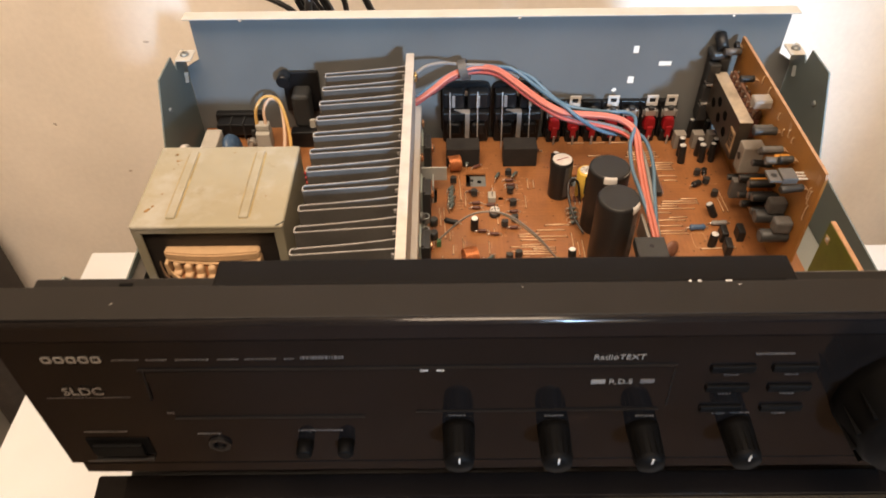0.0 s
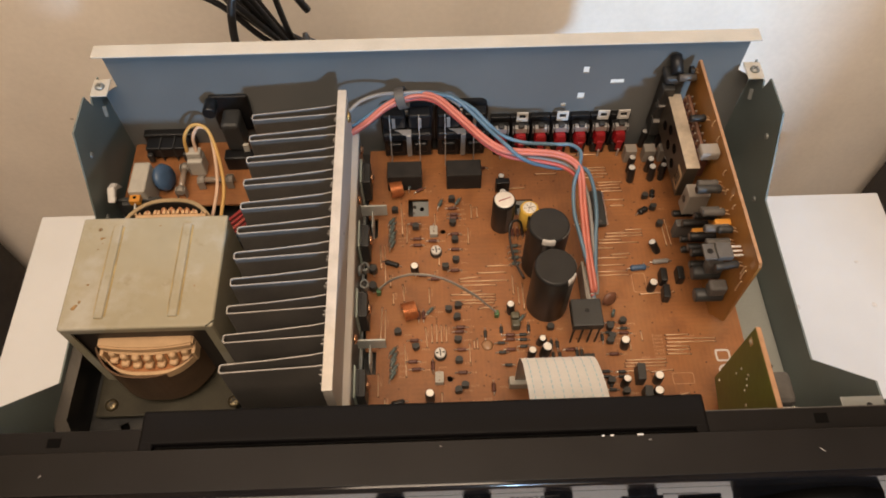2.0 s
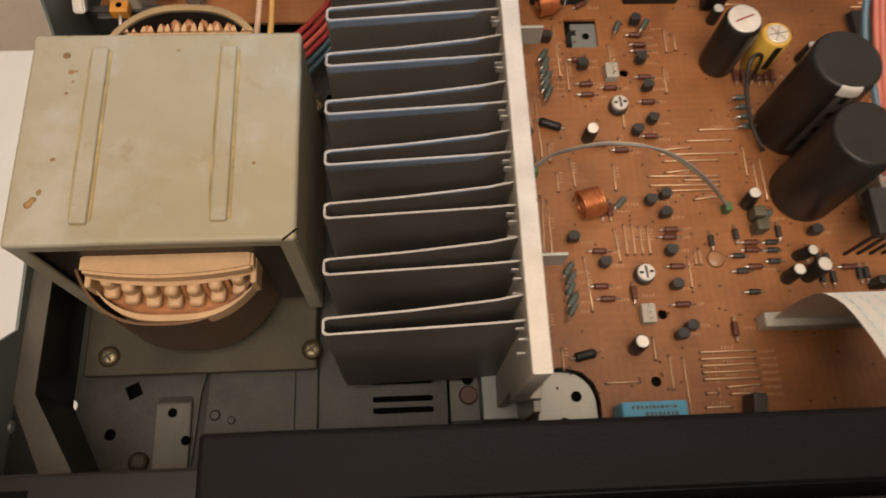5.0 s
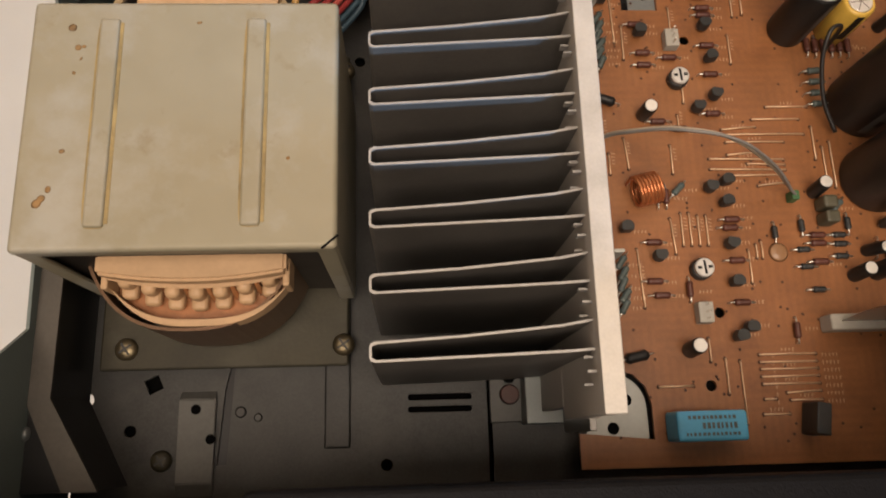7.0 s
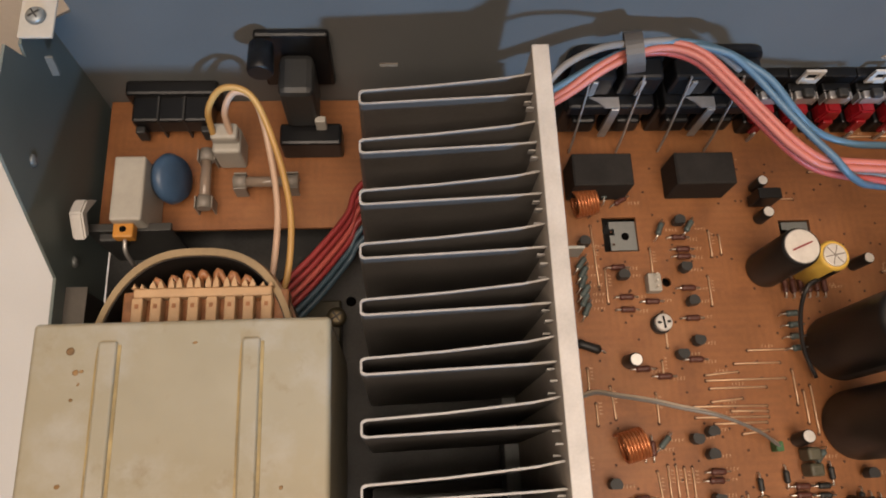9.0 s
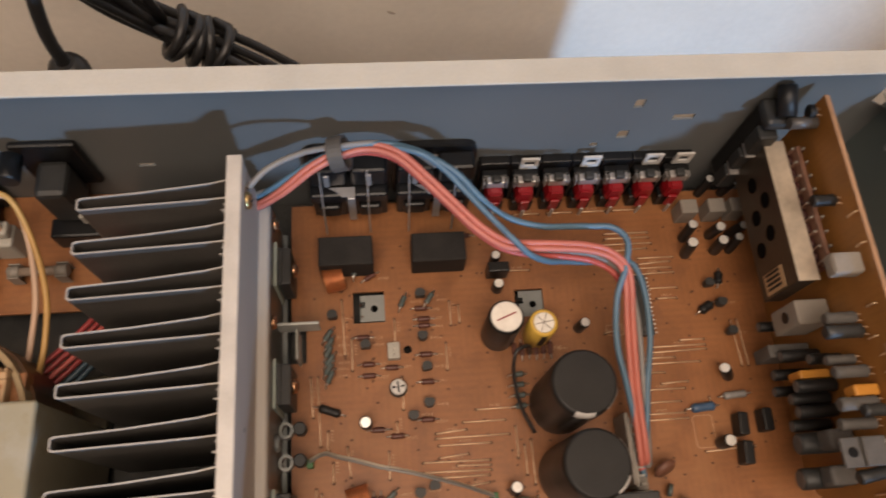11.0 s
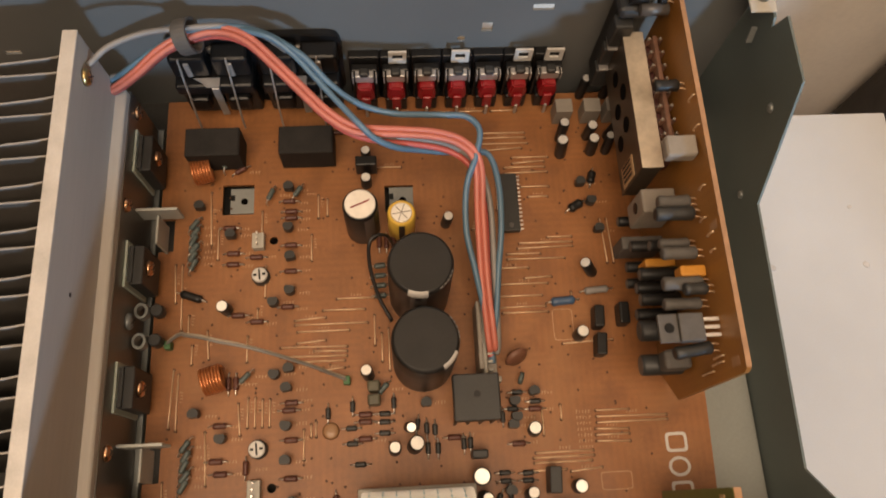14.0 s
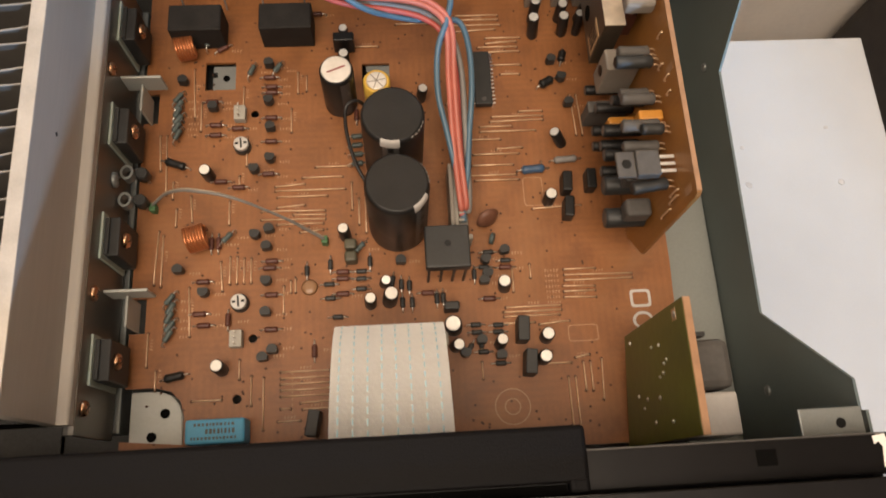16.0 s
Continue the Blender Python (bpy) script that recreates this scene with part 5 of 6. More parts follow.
DARKS = ((53.4, -161.3, 0), (53.3, -164.6, 0), (53.2, -169.1, 0), (39.5, -166.5, 0), (39.9, -172.7, 0), (40.1, -157.7, 90), (57.2, -157, 90), (66.6, -166.2, 80), (70.4, -167.9, 90), (73.8, -168.6, 90), (70.6, -175.9, 90), (74.7, -176.1, 90), (85.4, -174.9, 90), (88.1, -174.7, 90), (102.2, -164.9, 90), (116.3, -159.1, 0), (106.6, -161.8, 0), (101.3, -187.2, 0), (101.6, -190.4, 0), (110.9, -187.7, 0), (110.7, -190.6, 0), (103.8, -198.9, 0), (98.2, -197.1, 60), (103.1, -195, 90), (110.8, -204, 0), (109, -155, 0), (30, -160, 90), (43, -181, 0))
for x, y, a in DARKS:
    axial(x * MM, y * MM, a, 0.0046, 0.00115, M_GREYP, "tiny dark lying diode")
for x, y, a, l, r in ((-28, -108, -20, 9.5, 1.9), (-24, -203, 12, 8, 1.9), (143, -72, 30, 7, 2.3), (152, -58, 75, 6, 2)):
    axial(x * MM, y * MM, a, l * MM, r * MM, M_SLEEVE, "black lying film capacitor", 0.002)
for x, y, a in ((146.5, -125, 86), (157.5, -124, 88), (146.2, -137, 84)):
    part("film_box", slab(-0.0048, 0.0048, -0.0022, 0.0022, 0, 0.0085, 0.0008, m=at(x * MM, y * MM, PZ, 0, 0, a)), M_SLEEVE, mb, "black boxed film capacitor")
for x, y, a in ((120.5, -191, 86), (122.5, -205, 84), (33, -225, 80)):
    part("upright_chip", slab(-0.0052, 0.0052, -0.0024, 0.0024, 0, 0.0105, 0.0005, m=at(x * MM, y * MM, PZ, 0, 0, a)), M_GREYP, mb, "black upright integrated circuit")
axial(0.1325, -0.1165, 4, 0.0105, 0.0021, M_BLUEP, "blue lying capacitor")
axial(0.1480, -0.1120, 4, 0.0105, 0.0017, M_WGREY, "grey lying capacitor")
for y in (-0.1500, -0.1556):
    part("film_box", slab(0.0466, 0.0518, y - 0.0024, y + 0.0022, PZ, PZ + 0.0075, 0.0010), M_MOSS, mb, "dull green dipped capacitor")
part("film_box", slab(0.0880, 0.0945, -0.1812, -0.1778, PZ, PZ + 0.0085, 0.0007), M_GREYP, mb, "dark grey boxed capacitor")
part("disc_capacitor", lathe([(0.0012, -0.0018), (0.0040, -0.0015), (0.0054, 0), (0.0040, 0.0015), (0.0012, 0.0018)], at(0.1092, -0.1410, PZ + 0.0068, 70, 0, 25), 24), M_DISC, mb, "brown dipped disc capacitor")
part("disc_capacitor", lathe([(0.0008, -0.0010), (0.0026, -0.0008), (0.0026, 0.0008), (0.0008, 0.0010)], at(0.1110, -0.1495, PZ + 0.0036, 80, 0, 70), 18), M_TEAL, mb, "small dark disc capacitor")
part("glue_dot", lathe([(0.0036, 0), (0.0028, 0.0007), (0.0010, 0.0010)], at(0.0310, -0.1670, PZ), 20), mat("glue", (0.27, 0.15, 0.075), 0.3, var=0.1), mb, "flat translucent glue dot")
for x, y in ((0.038, -0.1470), (-0.0362, -0.1290)):
    part("solder_terminal", slab(x - 0.0014, x + 0.0014, y - 0.0018, y + 0.0018, PZ, PZ + 0.0050, 0.0005), mat("green_sleeve", (0.05, 0.13, 0.05), 0.5), mb, "green wire terminal")


def jumper(x0, y0, x1, y1):
    """A bare wire bridge: a low staple with its ends in the board."""
    d = Vector((x1 - x0, y1 - y0, 0)) * MM
    side = Vector((-d.y, d.x, 0)).normalized() * 0.00031
    a, b = Vector((x0 * MM, y0 * MM, PZ + 0.0001)), Vector((x1 * MM, y1 * MM, PZ + 0.0001))
    bm = bmesh.new()
    rows = [(a, 0), (a + d.normalized() * 0.0003, 0.0003), (b - d.normalized() * 0.0003, 0.0003), (b, 0)]
    strips = []
    for p, z in rows:
        up = Vector((0, 0, z))
        strips.append([bm.verts.new(p + up + s * side + Vector((0, 0, t))) for s, t in ((-1, 0), (-0.5, 0.0005), (0.5, 0.0005), (1, 0))])
    for s, t in zip(strips, strips[1:]):
        for k in range(3):
            bm.faces.new((s[k], s[k + 1], t[k + 1], t[k])).smooth = True
        bm.faces.new((s[3], s[0], t[0], t[3]))
    bmesh.ops.recalc_face_normals(bm, faces=bm.faces[:])
    part("jumper_wire", bm, M_JUMP, mb)


JUMPERS_LEFT = ((-36, -93, -35, -110), (-33, -93, -32, -122), (-29, -116, -29, -124), (-22, -59, -21, -84), (-18, -77, -18, -91), (1, -69, 1, -80), (-4, -126, -4, -137), (0, -114, 0, -120), (3, -95, 3, -109), (26, -62, 26, -73), (23, -81, 23, -93), (-34, -139, -35, -163), (-32, -141, -32, -164), (-7, -154, -6, -167), (-3, -152, -3, -164), (0, -152, 0, -164), (3, -153, 3, -164), (6, -153, 6, -164), (-21, -123, -20, -135), (-27, -129, -27, -137), (-20, -165, -19, -186), (-36, -184, -36, -198), (-32, -200, -32, -208))
JUMPERS_FRONT = ((7, -204, 7, -216), (12, -205, 12, -226), (2, -197, 2, -205), (56, -125, 56, -143), (50, -119, 50, -132), (53, -127, 53, -139), (20, -166, 20, -178), (23, -164, 23, -169), (25, -163, 25, -169), (119, -162, 119, -173), (127, -161, 127, -167), (103, -203, 103, -210), (139, -211, 139, -233), (142, -211, 142, -233), (146, -205, 146, -217), (149, -205, 149, -217), (154, -204, 153, -221), (154, -78, 155, -99), (157, -78, 158, -99))
JUMPERS_CENTRE = ((34, -111, 50, -111), (28, -116, 46, -116), (16, -120, 29, -119), (16, -122, 47, -122), (17, -125, 39, -125), (17, -130, 29, -129), (10, -131.5, 38, -132), (24, -133.5, 38, -134), (10, -135.5, 38, -136), (17, -138, 37, -138), (27, -142, 37, -141))
JUMPERS_LOW = ((19, -203, 39, -203), (19, -205.6, 39, -205.6), (19, -208, 39, -208), (19, -210.5, 39, -210.5), (19, -213, 39, -213), (27, -216, 39, -215.5), (28, -218.5, 39, -218.5), (19, -218, 23, -218), (18, -223, 27, -223), (-17, -213, -5, -213), (115, -180, 139, -180), (114, -182, 139, -182), (114, -184, 138, -184), (113, -187, 127, -187), (129, -188, 142, -187), (142, -164, 156, -164))
JUMPERS_RIGHT = ((142, -166.5, 172, -167), (142, -169, 172, -169), (141, -171.5, 155, -172), (141, -174, 155, -174), (141, -176.5, 155, -177), (127, -205, 141, -205), (143, -203, 149, -202), (102, -33, 123, -33), (102, -35.5, 123, -35.5), (100, -38.5, 124, -38.5), (102, -42, 121, -41), (116, -46, 133, -46), (116, -49, 131, -48), (112, -51, 131, -51), (112, -54, 132, -53.5), (119, -61, 132, -61), (122, -66, 131, -66), (129, -86, 140, -86), (116, -88.5, 140, -88.5), (115, -91, 140, -90.5))
JUMPERS_MIDDLE = ((110, -93.5, 125, -93.5), (110, -96, 136, -96), (104, -100, 119, -100), (117, -105, 129, -104.5), (106, -107.5, 127, -107.5), (105, -113, 124, -113), (104, -118, 125, -118), (106, -120.5, 126, -120.5), (131, -135, 153, -134), (73, -37, 88, -37), (95, -81, 100, -80), (137, -112, 137, -117), (60, -21, 72, -21), (76, -21, 88, -21), (92, -21, 104, -21), (108, -21, 120, -21), (53, -49, 64, -49), (30, -64, 30, -72))
for rows in (JUMPERS_LEFT, JUMPERS_FRONT, JUMPERS_CENTRE, JUMPERS_LOW, JUMPERS_RIGHT, JUMPERS_MIDDLE):
    for row in rows:
        jumper(*row)

# printed legends beside the parts: short pale strokes that cannot be read
legend = bmesh.new()
rnd = random.Random(21)


def strokes(x, y, n, turn=0):
    m = at(x, y, PZ, 0, 0, turn)
    for k in range(n):
        w, h = rnd.uniform(0.0005, 0.0009), rnd.uniform(0.0009, 0.0014)
        slab(k * 0.0013, k * 0.0013 + w * 0.5, -h / 2, h / 2, 0.00002, 0.00006, 0, legend, m=m)
        if rnd.random() < 0.7:
            slab(k * 0.0013, k * 0.0013 + w, h / 2 - 0.0003, h / 2, 0.00002, 0.00006, 0, legend, m=m)


for rows in (JUMPERS_CENTRE, JUMPERS_LOW, JUMPERS_RIGHT, JUMPERS_MIDDLE):
    for x0, y0, x1, y1 in rows[::2]:
        strokes((x0 + x1) / 2 * MM - 0.002, y0 * MM + 0.0015, 4)
for x0, y0, x1, y1 in JUMPERS_LEFT:
    strokes(x0 * MM + 0.0016, (y0 + y1) / 2 * MM, 4, 90)
for x, y in TRANSISTORS + tuple((b[0], b[1]) for b in BROWNS) + tuple((t[0], t[1]) for t in TEALS):
    strokes(x * MM + 0.0038, y * MM + rnd.uniform(-0.001, 0.001), 4)
for k in range(7):
    strokes(0.0235, -0.2035 - 0.0026 * k + 0.0, 1)
    strokes(0.0410, -0.2035 - 0.0026 * k, 5)
    strokes(0.1335, -0.1642 - 0.0024 * k, 5)
tagged(part("printed_legend", legend, M_SILK, mb, "tiny pale printed part numbers"), kind="stuff")
rings = bmesh.new()
for r in (0.0075, 0.0034):
    ring(ellipse(0.1145, -0.2220, r, r, 40), ellipse(0.1145, -0.2220, r - 0.0004, r - 0.0004, 40), PZ + 0.00002, PZ + 0.00006, rings)
for x, y, rx, ry in ((0.1320, -0.1265, 0.0045, 0.0070), (0.1475, -0.1925, 0.0065, 0.0036), (0.1000, -0.0795, 0.004, 0.0025)):
    ring(ellipse(x, y, rx, ry, 40, 8.0), ellipse(x, y, rx - 0.0003, ry - 0.0003, 40, 8.0), PZ + 0.00002, PZ + 0.00006, rings)
tagged(part("printed_outline", rings, M_SILK, mb, "pale printed part outlines"), kind="stuff")
# large pale mark running along the board's edge, as plain blocks
for k in range(3):
    y = -0.1785 - 0.0098 * k
    own = ring(ellipse(0.1745, y, 0.0046, 0.0040, 28, 2.0 + 4.0 * (k != 1)), ellipse(0.1745, y, 0.0034, 0.0028, 28, 2.0 + 4.0 * (k != 1)), PZ + 0.00002, PZ + 0.00007)
    part("mark_block", own, M_STRIPE, mb, "large pale printed block")
pads = bmesh.new()
for rows in (JUMPERS_LEFT, JUMPERS_CENTRE, JUMPERS_LOW, JUMPERS_RIGHT, JUMPERS_MIDDLE, JUMPERS_FRONT):
    for x0, y0, x1, y1 in rows:
        for x, y in ((x0, y0), (x1, y1)):
            lathe([(0.00075, 0), (0.0006, 0.00012)], at(x * MM, y * MM, PZ), 8, pads)
for _ in range(330):
    lathe([(0.00055, 0), (0.0004, 0.0001)], at(rnd.uniform(-0.036, 0.165), rnd.uniform(-0.232, -0.03), PZ), 7, pads)
tagged(part("lead_hole", pads, mat("dark_lead_hole", (0.07, 0.028, 0.012), 0.7, var=0.3, scale=400), mb, "small dark drilled lead holes"), kind="stuff")

# connector of the wire loom
con = part("loom_connector", slab(0.0955, 0.1005, -0.1490, -0.1275, PZ, PZ + 0.0095, 0.0006), M_DULLP, mb, "pale upright loom connector")
part("connector_fin", slab(0.0925, 0.0943, -0.1470, -0.1185, PZ, PZ + 0.0165, 0.0005), M_DULLP, con)
part("connector_ledge", slab(0.0944, 0.0962, -0.1480, -0.1200, PZ, PZ + 0.0125, 0.0004), M_WHITEP, con)
part("connector_end", slab(0.0925, 0.1020, -0.1515, -0.1491, PZ, PZ + 0.0105, 0.0006), M_WHITEP, con, "pale end wall")
for k in range(8):
    part("connector_rib", slab(0.0963, 0.0985, -0.1472 + 0.0033 * k, -0.1462 + 0.0033 * k, PZ + 0.0096, PZ + 0.0130, 0.0002), M_WHITEP, con)

# ---- sockets along the back ----
spk = thing("speaker_terminal", (-0.016, -0.012, PZ), "black spring speaker terminal block with metal contacts", "speaker terminal", "speaker terminals")
plate = prism([(x + 0.0, z) for x, z in ellipse(-0.0161, 0.0365, 0.0184, 0.0225, 40, 8.0)], "y", -0.0075, -0.0042, 0.0005)
part("backplate", plate, M_BLACK, spk, "black moulded backplate with round corners")
for x in (-0.0250, -0.0072):
    part("upper_block", slab(x - 0.0078, x + 0.0078, -0.0165, -0.0076, 0.0425, 0.0555, 0.0014), M_BLACK, spk)
    part("lower_block", slab(x - 0.0078, x + 0.0078, -0.0175, -0.0076, PZ, 0.0340, 0.0014), M_BLACK, spk)
    part("spring_lever", slab(x - 0.0048, x + 0.0048, -0.0225, -0.0176, 0.0240, 0.0330, 0.0012), M_BLACK, spk)
    part("contact_blade", slab(x - 0.0014, x + 0.0010, -0.0178, -0.0166, 0.0445, 0.0540, 0.0004), M_TIN, spk, "tinned contact blade")
for x in (-0.0282, -0.0084):
    own = prism([(-0.0166, 0.0570), (-0.0174, 0.0570), (-0.0200, 0.0480), (-0.0222, 0.0380), (-0.0252, 0.0260), (-0.0270, 0.0145), (-0.0262, 0.0145), (-0.0244, 0.0262), (-0.0214, 0.0382), (-0.0192, 0.0480)], "x", x + 0.0002, x + 0.0009)
    part("contact_spring", own, M_TIN, spk, "thin bent contact strip")
part("cross_bar", slab(-0.0330, 0.0008, -0.0210, -0.0076, 0.0350, 0.0418, 0.0012), M_BLACK, spk)
part("metal_tag", prism([(-0.0248, -0.0170), (-0.0135, -0.0170), (-0.0135, -0.0216), (-0.0190, -0.0216), (-0.0215, -0.0190)], "z", 0.0420, 0.0426), M_TIN, spk)
part("tag_leg", slab(-0.0168, -0.0135, -0.0226, -0.0217, 0.0200, 0.0424, 0.0003), M_TIN, spk)
part("rivet", lathe([(0.0022, 0), (0.0018, 0.0012)], at(-0.0161, -0.0075, 0.0500, 90), 16), M_TIN, spk)
copy_thing(spk, Matrix.Translation((0.0215, -0.012, PZ)))

rca = thing("phono_socket", (0.049, -0.012, PZ), "phono socket with red insert and tinned contact", "phono socket", "phono sockets")
part("housing", slab(0.0421, 0.0559, -0.0085, -0.0042, PZ, 0.0425, 0.0006), M_BLACK, rca, "black housing")
part("lower_block", slab(0.0430, 0.0550, -0.0128, -0.0086, PZ, 0.0385, 0.0008), M_BLACK, rca)
# black block added for the deep shade below the red insert
part("insert_shade", slab(0.0440, 0.0540, -0.0190, -0.0129, PZ, 0.0240, 0.0010), M_BLACK, rca)
part("insert", prism([(0.0452, 0.0243), (0.0528, 0.0243), (0.0532, 0.0285), (0.0520, 0.0343), (0.0460, 0.0343), (0.0448, 0.0285)], "y", -0.0198, -0.0129, 0.0008), M_RED, rca, "red plastic insert")
part("insert_foot", slab(0.0470, 0.0512, -0.0215, -0.0199, 0.0190, 0.0285, 0.0006), M_RED, rca)
part("contact", slab(0.0448, 0.0532, -0.0165, -0.0129, 0.0345, 0.0395, 0.0006), M_TIN, rca, "tinned contact")
part("side_wing", slab(0.0434, 0.0441, -0.0160, -0.0129, 0.0330, 0.0385, 0.0002), M_TIN, rca)
part("side_wing", slab(0.0539, 0.0546, -0.0160, -0.0129, 0.0330, 0.0385, 0.0002), M_TIN, rca)
part("pin_cap", slab(0.0468, 0.0512, -0.0172, -0.0131, 0.0396, 0.0424, 0.0010), M_GREYP, rca, "grey pin cap")
part("solder_tail", slab(0.0484, 0.0498, -0.0226, -0.0216, PZ, 0.0215, 0.0003), M_TIN, rca)
for k in range(1, 7):
    copy_thing(rca, Matrix.Translation((0.049 + 0.014 * k, -0.012, PZ)))
clip = thing("earth_clip", (0.064, -0.0092, 0.0392), "white square earth clip on the phono socket bar", "earth clip", "earth clips")
own = slab(0.0600, 0.0680, -0.0097, -0.0087, 0.0392, 0.0418)
slab(0.0600, 0.0680, -0.0097, -0.0087, 0.0458, 0.0478, 0, own)
slab(0.0600, 0.0617, -0.0097, -0.0087, 0.0418, 0.0458, 0, own)
slab(0.0663, 0.0680, -0.0097, -0.0087, 0.0418, 0.0458, 0, own)
part("frame", own, M_STRIPE, clip)
for x in (0.092, 0.1205, 0.1345):
    copy_thing(clip, Matrix.Translation((x, -0.0092, 0.0392)))

# ---- upright tuner board ----
TX = 0.1722
tun = thing("tuner_board", (TX, -0.09, PZ), "upright orange-brown tuner board with a shielded module and many parts", "circuit board")
part("board_panel", prism([(-0.0105, PZ), (-0.0105, 0.0945), (-0.1610, 0.0945), (-0.1620, 0.0925), (-0.1630, 0.0300), (-0.1500, PZ)], "x", TX, TX + 0.0016), M_TUNER, tun, "orange-brown phenolic board")
part("board_edge", slab(TX - 0.0001, TX + 0.0017, -0.1605, -0.0110, 0.0946, 0.0950), M_PCBEDGE, tun)
M_RAIL = mat("dull_red_rail", (0.15, 0.075, 0.048), 0.5, var=0.25, scale=150)
M_MAROON = mat("maroon_core", (0.040, 0.010, 0.008), 0.5, var=0.2, scale=200)
# can face darker than its lid: its shade is put into the tin
M_SHADE = mat("shaded_tin", (0.085, 0.068, 0.05), 0.38, metal=0.6, var=0.2, scale=60)
shield = part("shield_case", slab(0.1568, 0.1573, -0.0785, -0.0180, 0.0420, 0.0708, 0.0002), M_SHADE, tun, "tinned shielding can with its shade toned in")
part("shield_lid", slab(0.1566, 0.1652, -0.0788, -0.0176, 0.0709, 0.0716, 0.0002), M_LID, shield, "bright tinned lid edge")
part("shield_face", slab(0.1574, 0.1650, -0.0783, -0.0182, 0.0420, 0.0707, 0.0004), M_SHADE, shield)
for y, z in ((-0.0440, 0.052), (-0.0580, 0.050), (-0.0400, 0.062), (-0.0540, 0.060), (-0.0300, 0.055)):
    part("round_opening", lathe([(0.0034, 0), (0.0034, 0.0002)], at(0.1567, y, z, 0, -90, 0), 18), M_HOLE, shield)
lab = part("yellow_label", slab(0.1563, 0.1566, -0.0775, -0.0685, 0.0470, 0.0620), M_CREAM, shield, "cream label with dark illegible print")
for k in range(4):
    part("printed_bar", slab(0.1561, 0.1562, -0.0762 + 0.0020 * k, -0.0750 + 0.0020 * k, 0.0490, 0.0600), M_SLEEVE, lab)
rail = part("tuning_rail", slab(0.1653, 0.1712, -0.0735, -0.0225, 0.0560, 0.0700, 0.0004), M_BROWNP, tun, "brown coil former with dark cells")
part("centre_rib", slab(0.1672, 0.1690, -0.0735, -0.0225, 0.0701, 0.0760, 0.0004), M_RAIL, rail, "reddish centre rib")
for k in range(9):
    y = -0.0235 - 0.0061 * k
    part("cell_wall", slab(0.1655, 0.1716, y - 0.0004, y + 0.0004, 0.0701, 0.0745), M_RAIL, rail)
    part("solder_post", lathe([(0.0006, 0), (0.0005, 0.0010)], at(0.1660, y, 0.0745), 8), M_DULLP, rail)
    part("solder_post", lathe([(0.0006, 0), (0.0005, 0.0010)], at(0.1706, y, 0.0745), 8), M_DULLP, rail)
    if k < 8:
        for x in (0.1663, 0.1702):
            part("dark_cell", lathe([(0.0011, 0), (0.0011, 0.0012), (0.0004, 0.0012)], at(x, y - 0.00305, 0.0701) @ Matrix.Diagonal((1, 2.0, 1, 1)), 14), M_MAROON, rail)


def lying(y, z, x0, x1, r, material, label, name="capacitor", ry=0):
    """A round part that stands off the board's face."""
    m = at(x1, y, z, 0, -90 + ry, 0)
    n = x1 - x0
    prof = [(r * 0.9, 0), (r, 0.0005), (r, n - 0.0006), (r * 0.9, n)]
    c = part(name, lathe(prof, m, 18), material, tun, label)
    part("end_disc", lathe([(r * 0.82, n + 0.00005), (r * 0.75, n + 0.0002)], m, 18), M_CAPTOP, c)
    return c


def upright(y, z, length, r, x, material, label, tilt=0):
    """A round part that stands off the board's face near its upper edge, held by its leads."""
    length *= 0.76
    top = z + length / 2 - r
    m = at(TX - 0.0030, y, top, 0, -90, tilt)
    prof = [(r * 0.7, 0), (r, 0.0008), (r * 0.93, length * 0.3), (r * 0.93, length * 0.7), (r, length - 0.0008), (r * 0.75, length)]
    c = part("capacitor", lathe(prof, m, 16), material, tun, label)
    for d in (-0.5, 0.5):
        part("lead", tube(spline([(TX - 0.0032, y + d * r, top), (TX - 0.0016, y + d * r, top), (TX - 0.0001, y + d * r, top - 0.0010)], 4), 0.0003, 6), M_JUMP, c)
    return c


M_FOIL = mat("grey_foil_part", (0.088, 0.082, 0.076), 0.6, spec=0.3, var=0.18, scale=150)
box = part("filter_can", slab(0.1600, 0.1715, -0.0825, -0.0740, 0.0835, 0.0895, 0.0012), M_DULLP, tun, "grey metal filter can")
part("can_face", slab(0.1605, 0.1711, -0.0819, -0.0746, 0.0896, 0.0899, 0.0002), M_DULLP, box)
ifc = part("transformer_can", slab(0.1580, 0.1717, -0.0935, -0.0835, 0.0420, 0.0620, 0.0008), M_DULLP, tun, "pale square coil can")
part("core_hole", lathe([(0.0024, 0), (0.0024, 0.0002)], at(0.1579, -0.0885, 0.053, 0, -90, 0), 16), M_BLACK, ifc)
part("film_box", slab(0.1540, 0.1715, -0.1020, -0.0965, 0.0280, 0.0420, 0.0006), M_FOIL, tun, "grey box capacitor")
upright(-0.0965, 0.0760, 0.0160, 0.0024, 0.1665, M_FOIL, "grey lying capacitor")
upright(-0.1020, 0.0770, 0.0190, 0.0027, 0.1660, M_GREYP, "dark grey lying capacitor")
lying(-0.1075, 0.0600, 0.1580, 0.1718, 0.0022, M_SLEEVE, "black capacitor", ry=8)
upright(-0.1105, 0.0690, 0.0150, 0.0021, 0.1660, M_FOIL, "grey lying capacitor")
upright(-0.1160, 0.0740, 0.0170, 0.0024, 0.1655, M_FOIL, "pale grey lying capacitor")
part("film_capacitor", slab(0.1622, 0.1717, -0.1248, -0.1206, 0.0715, 0.0785, 0.0008), M_ORANGE, tun, "orange dipped film capacitor")
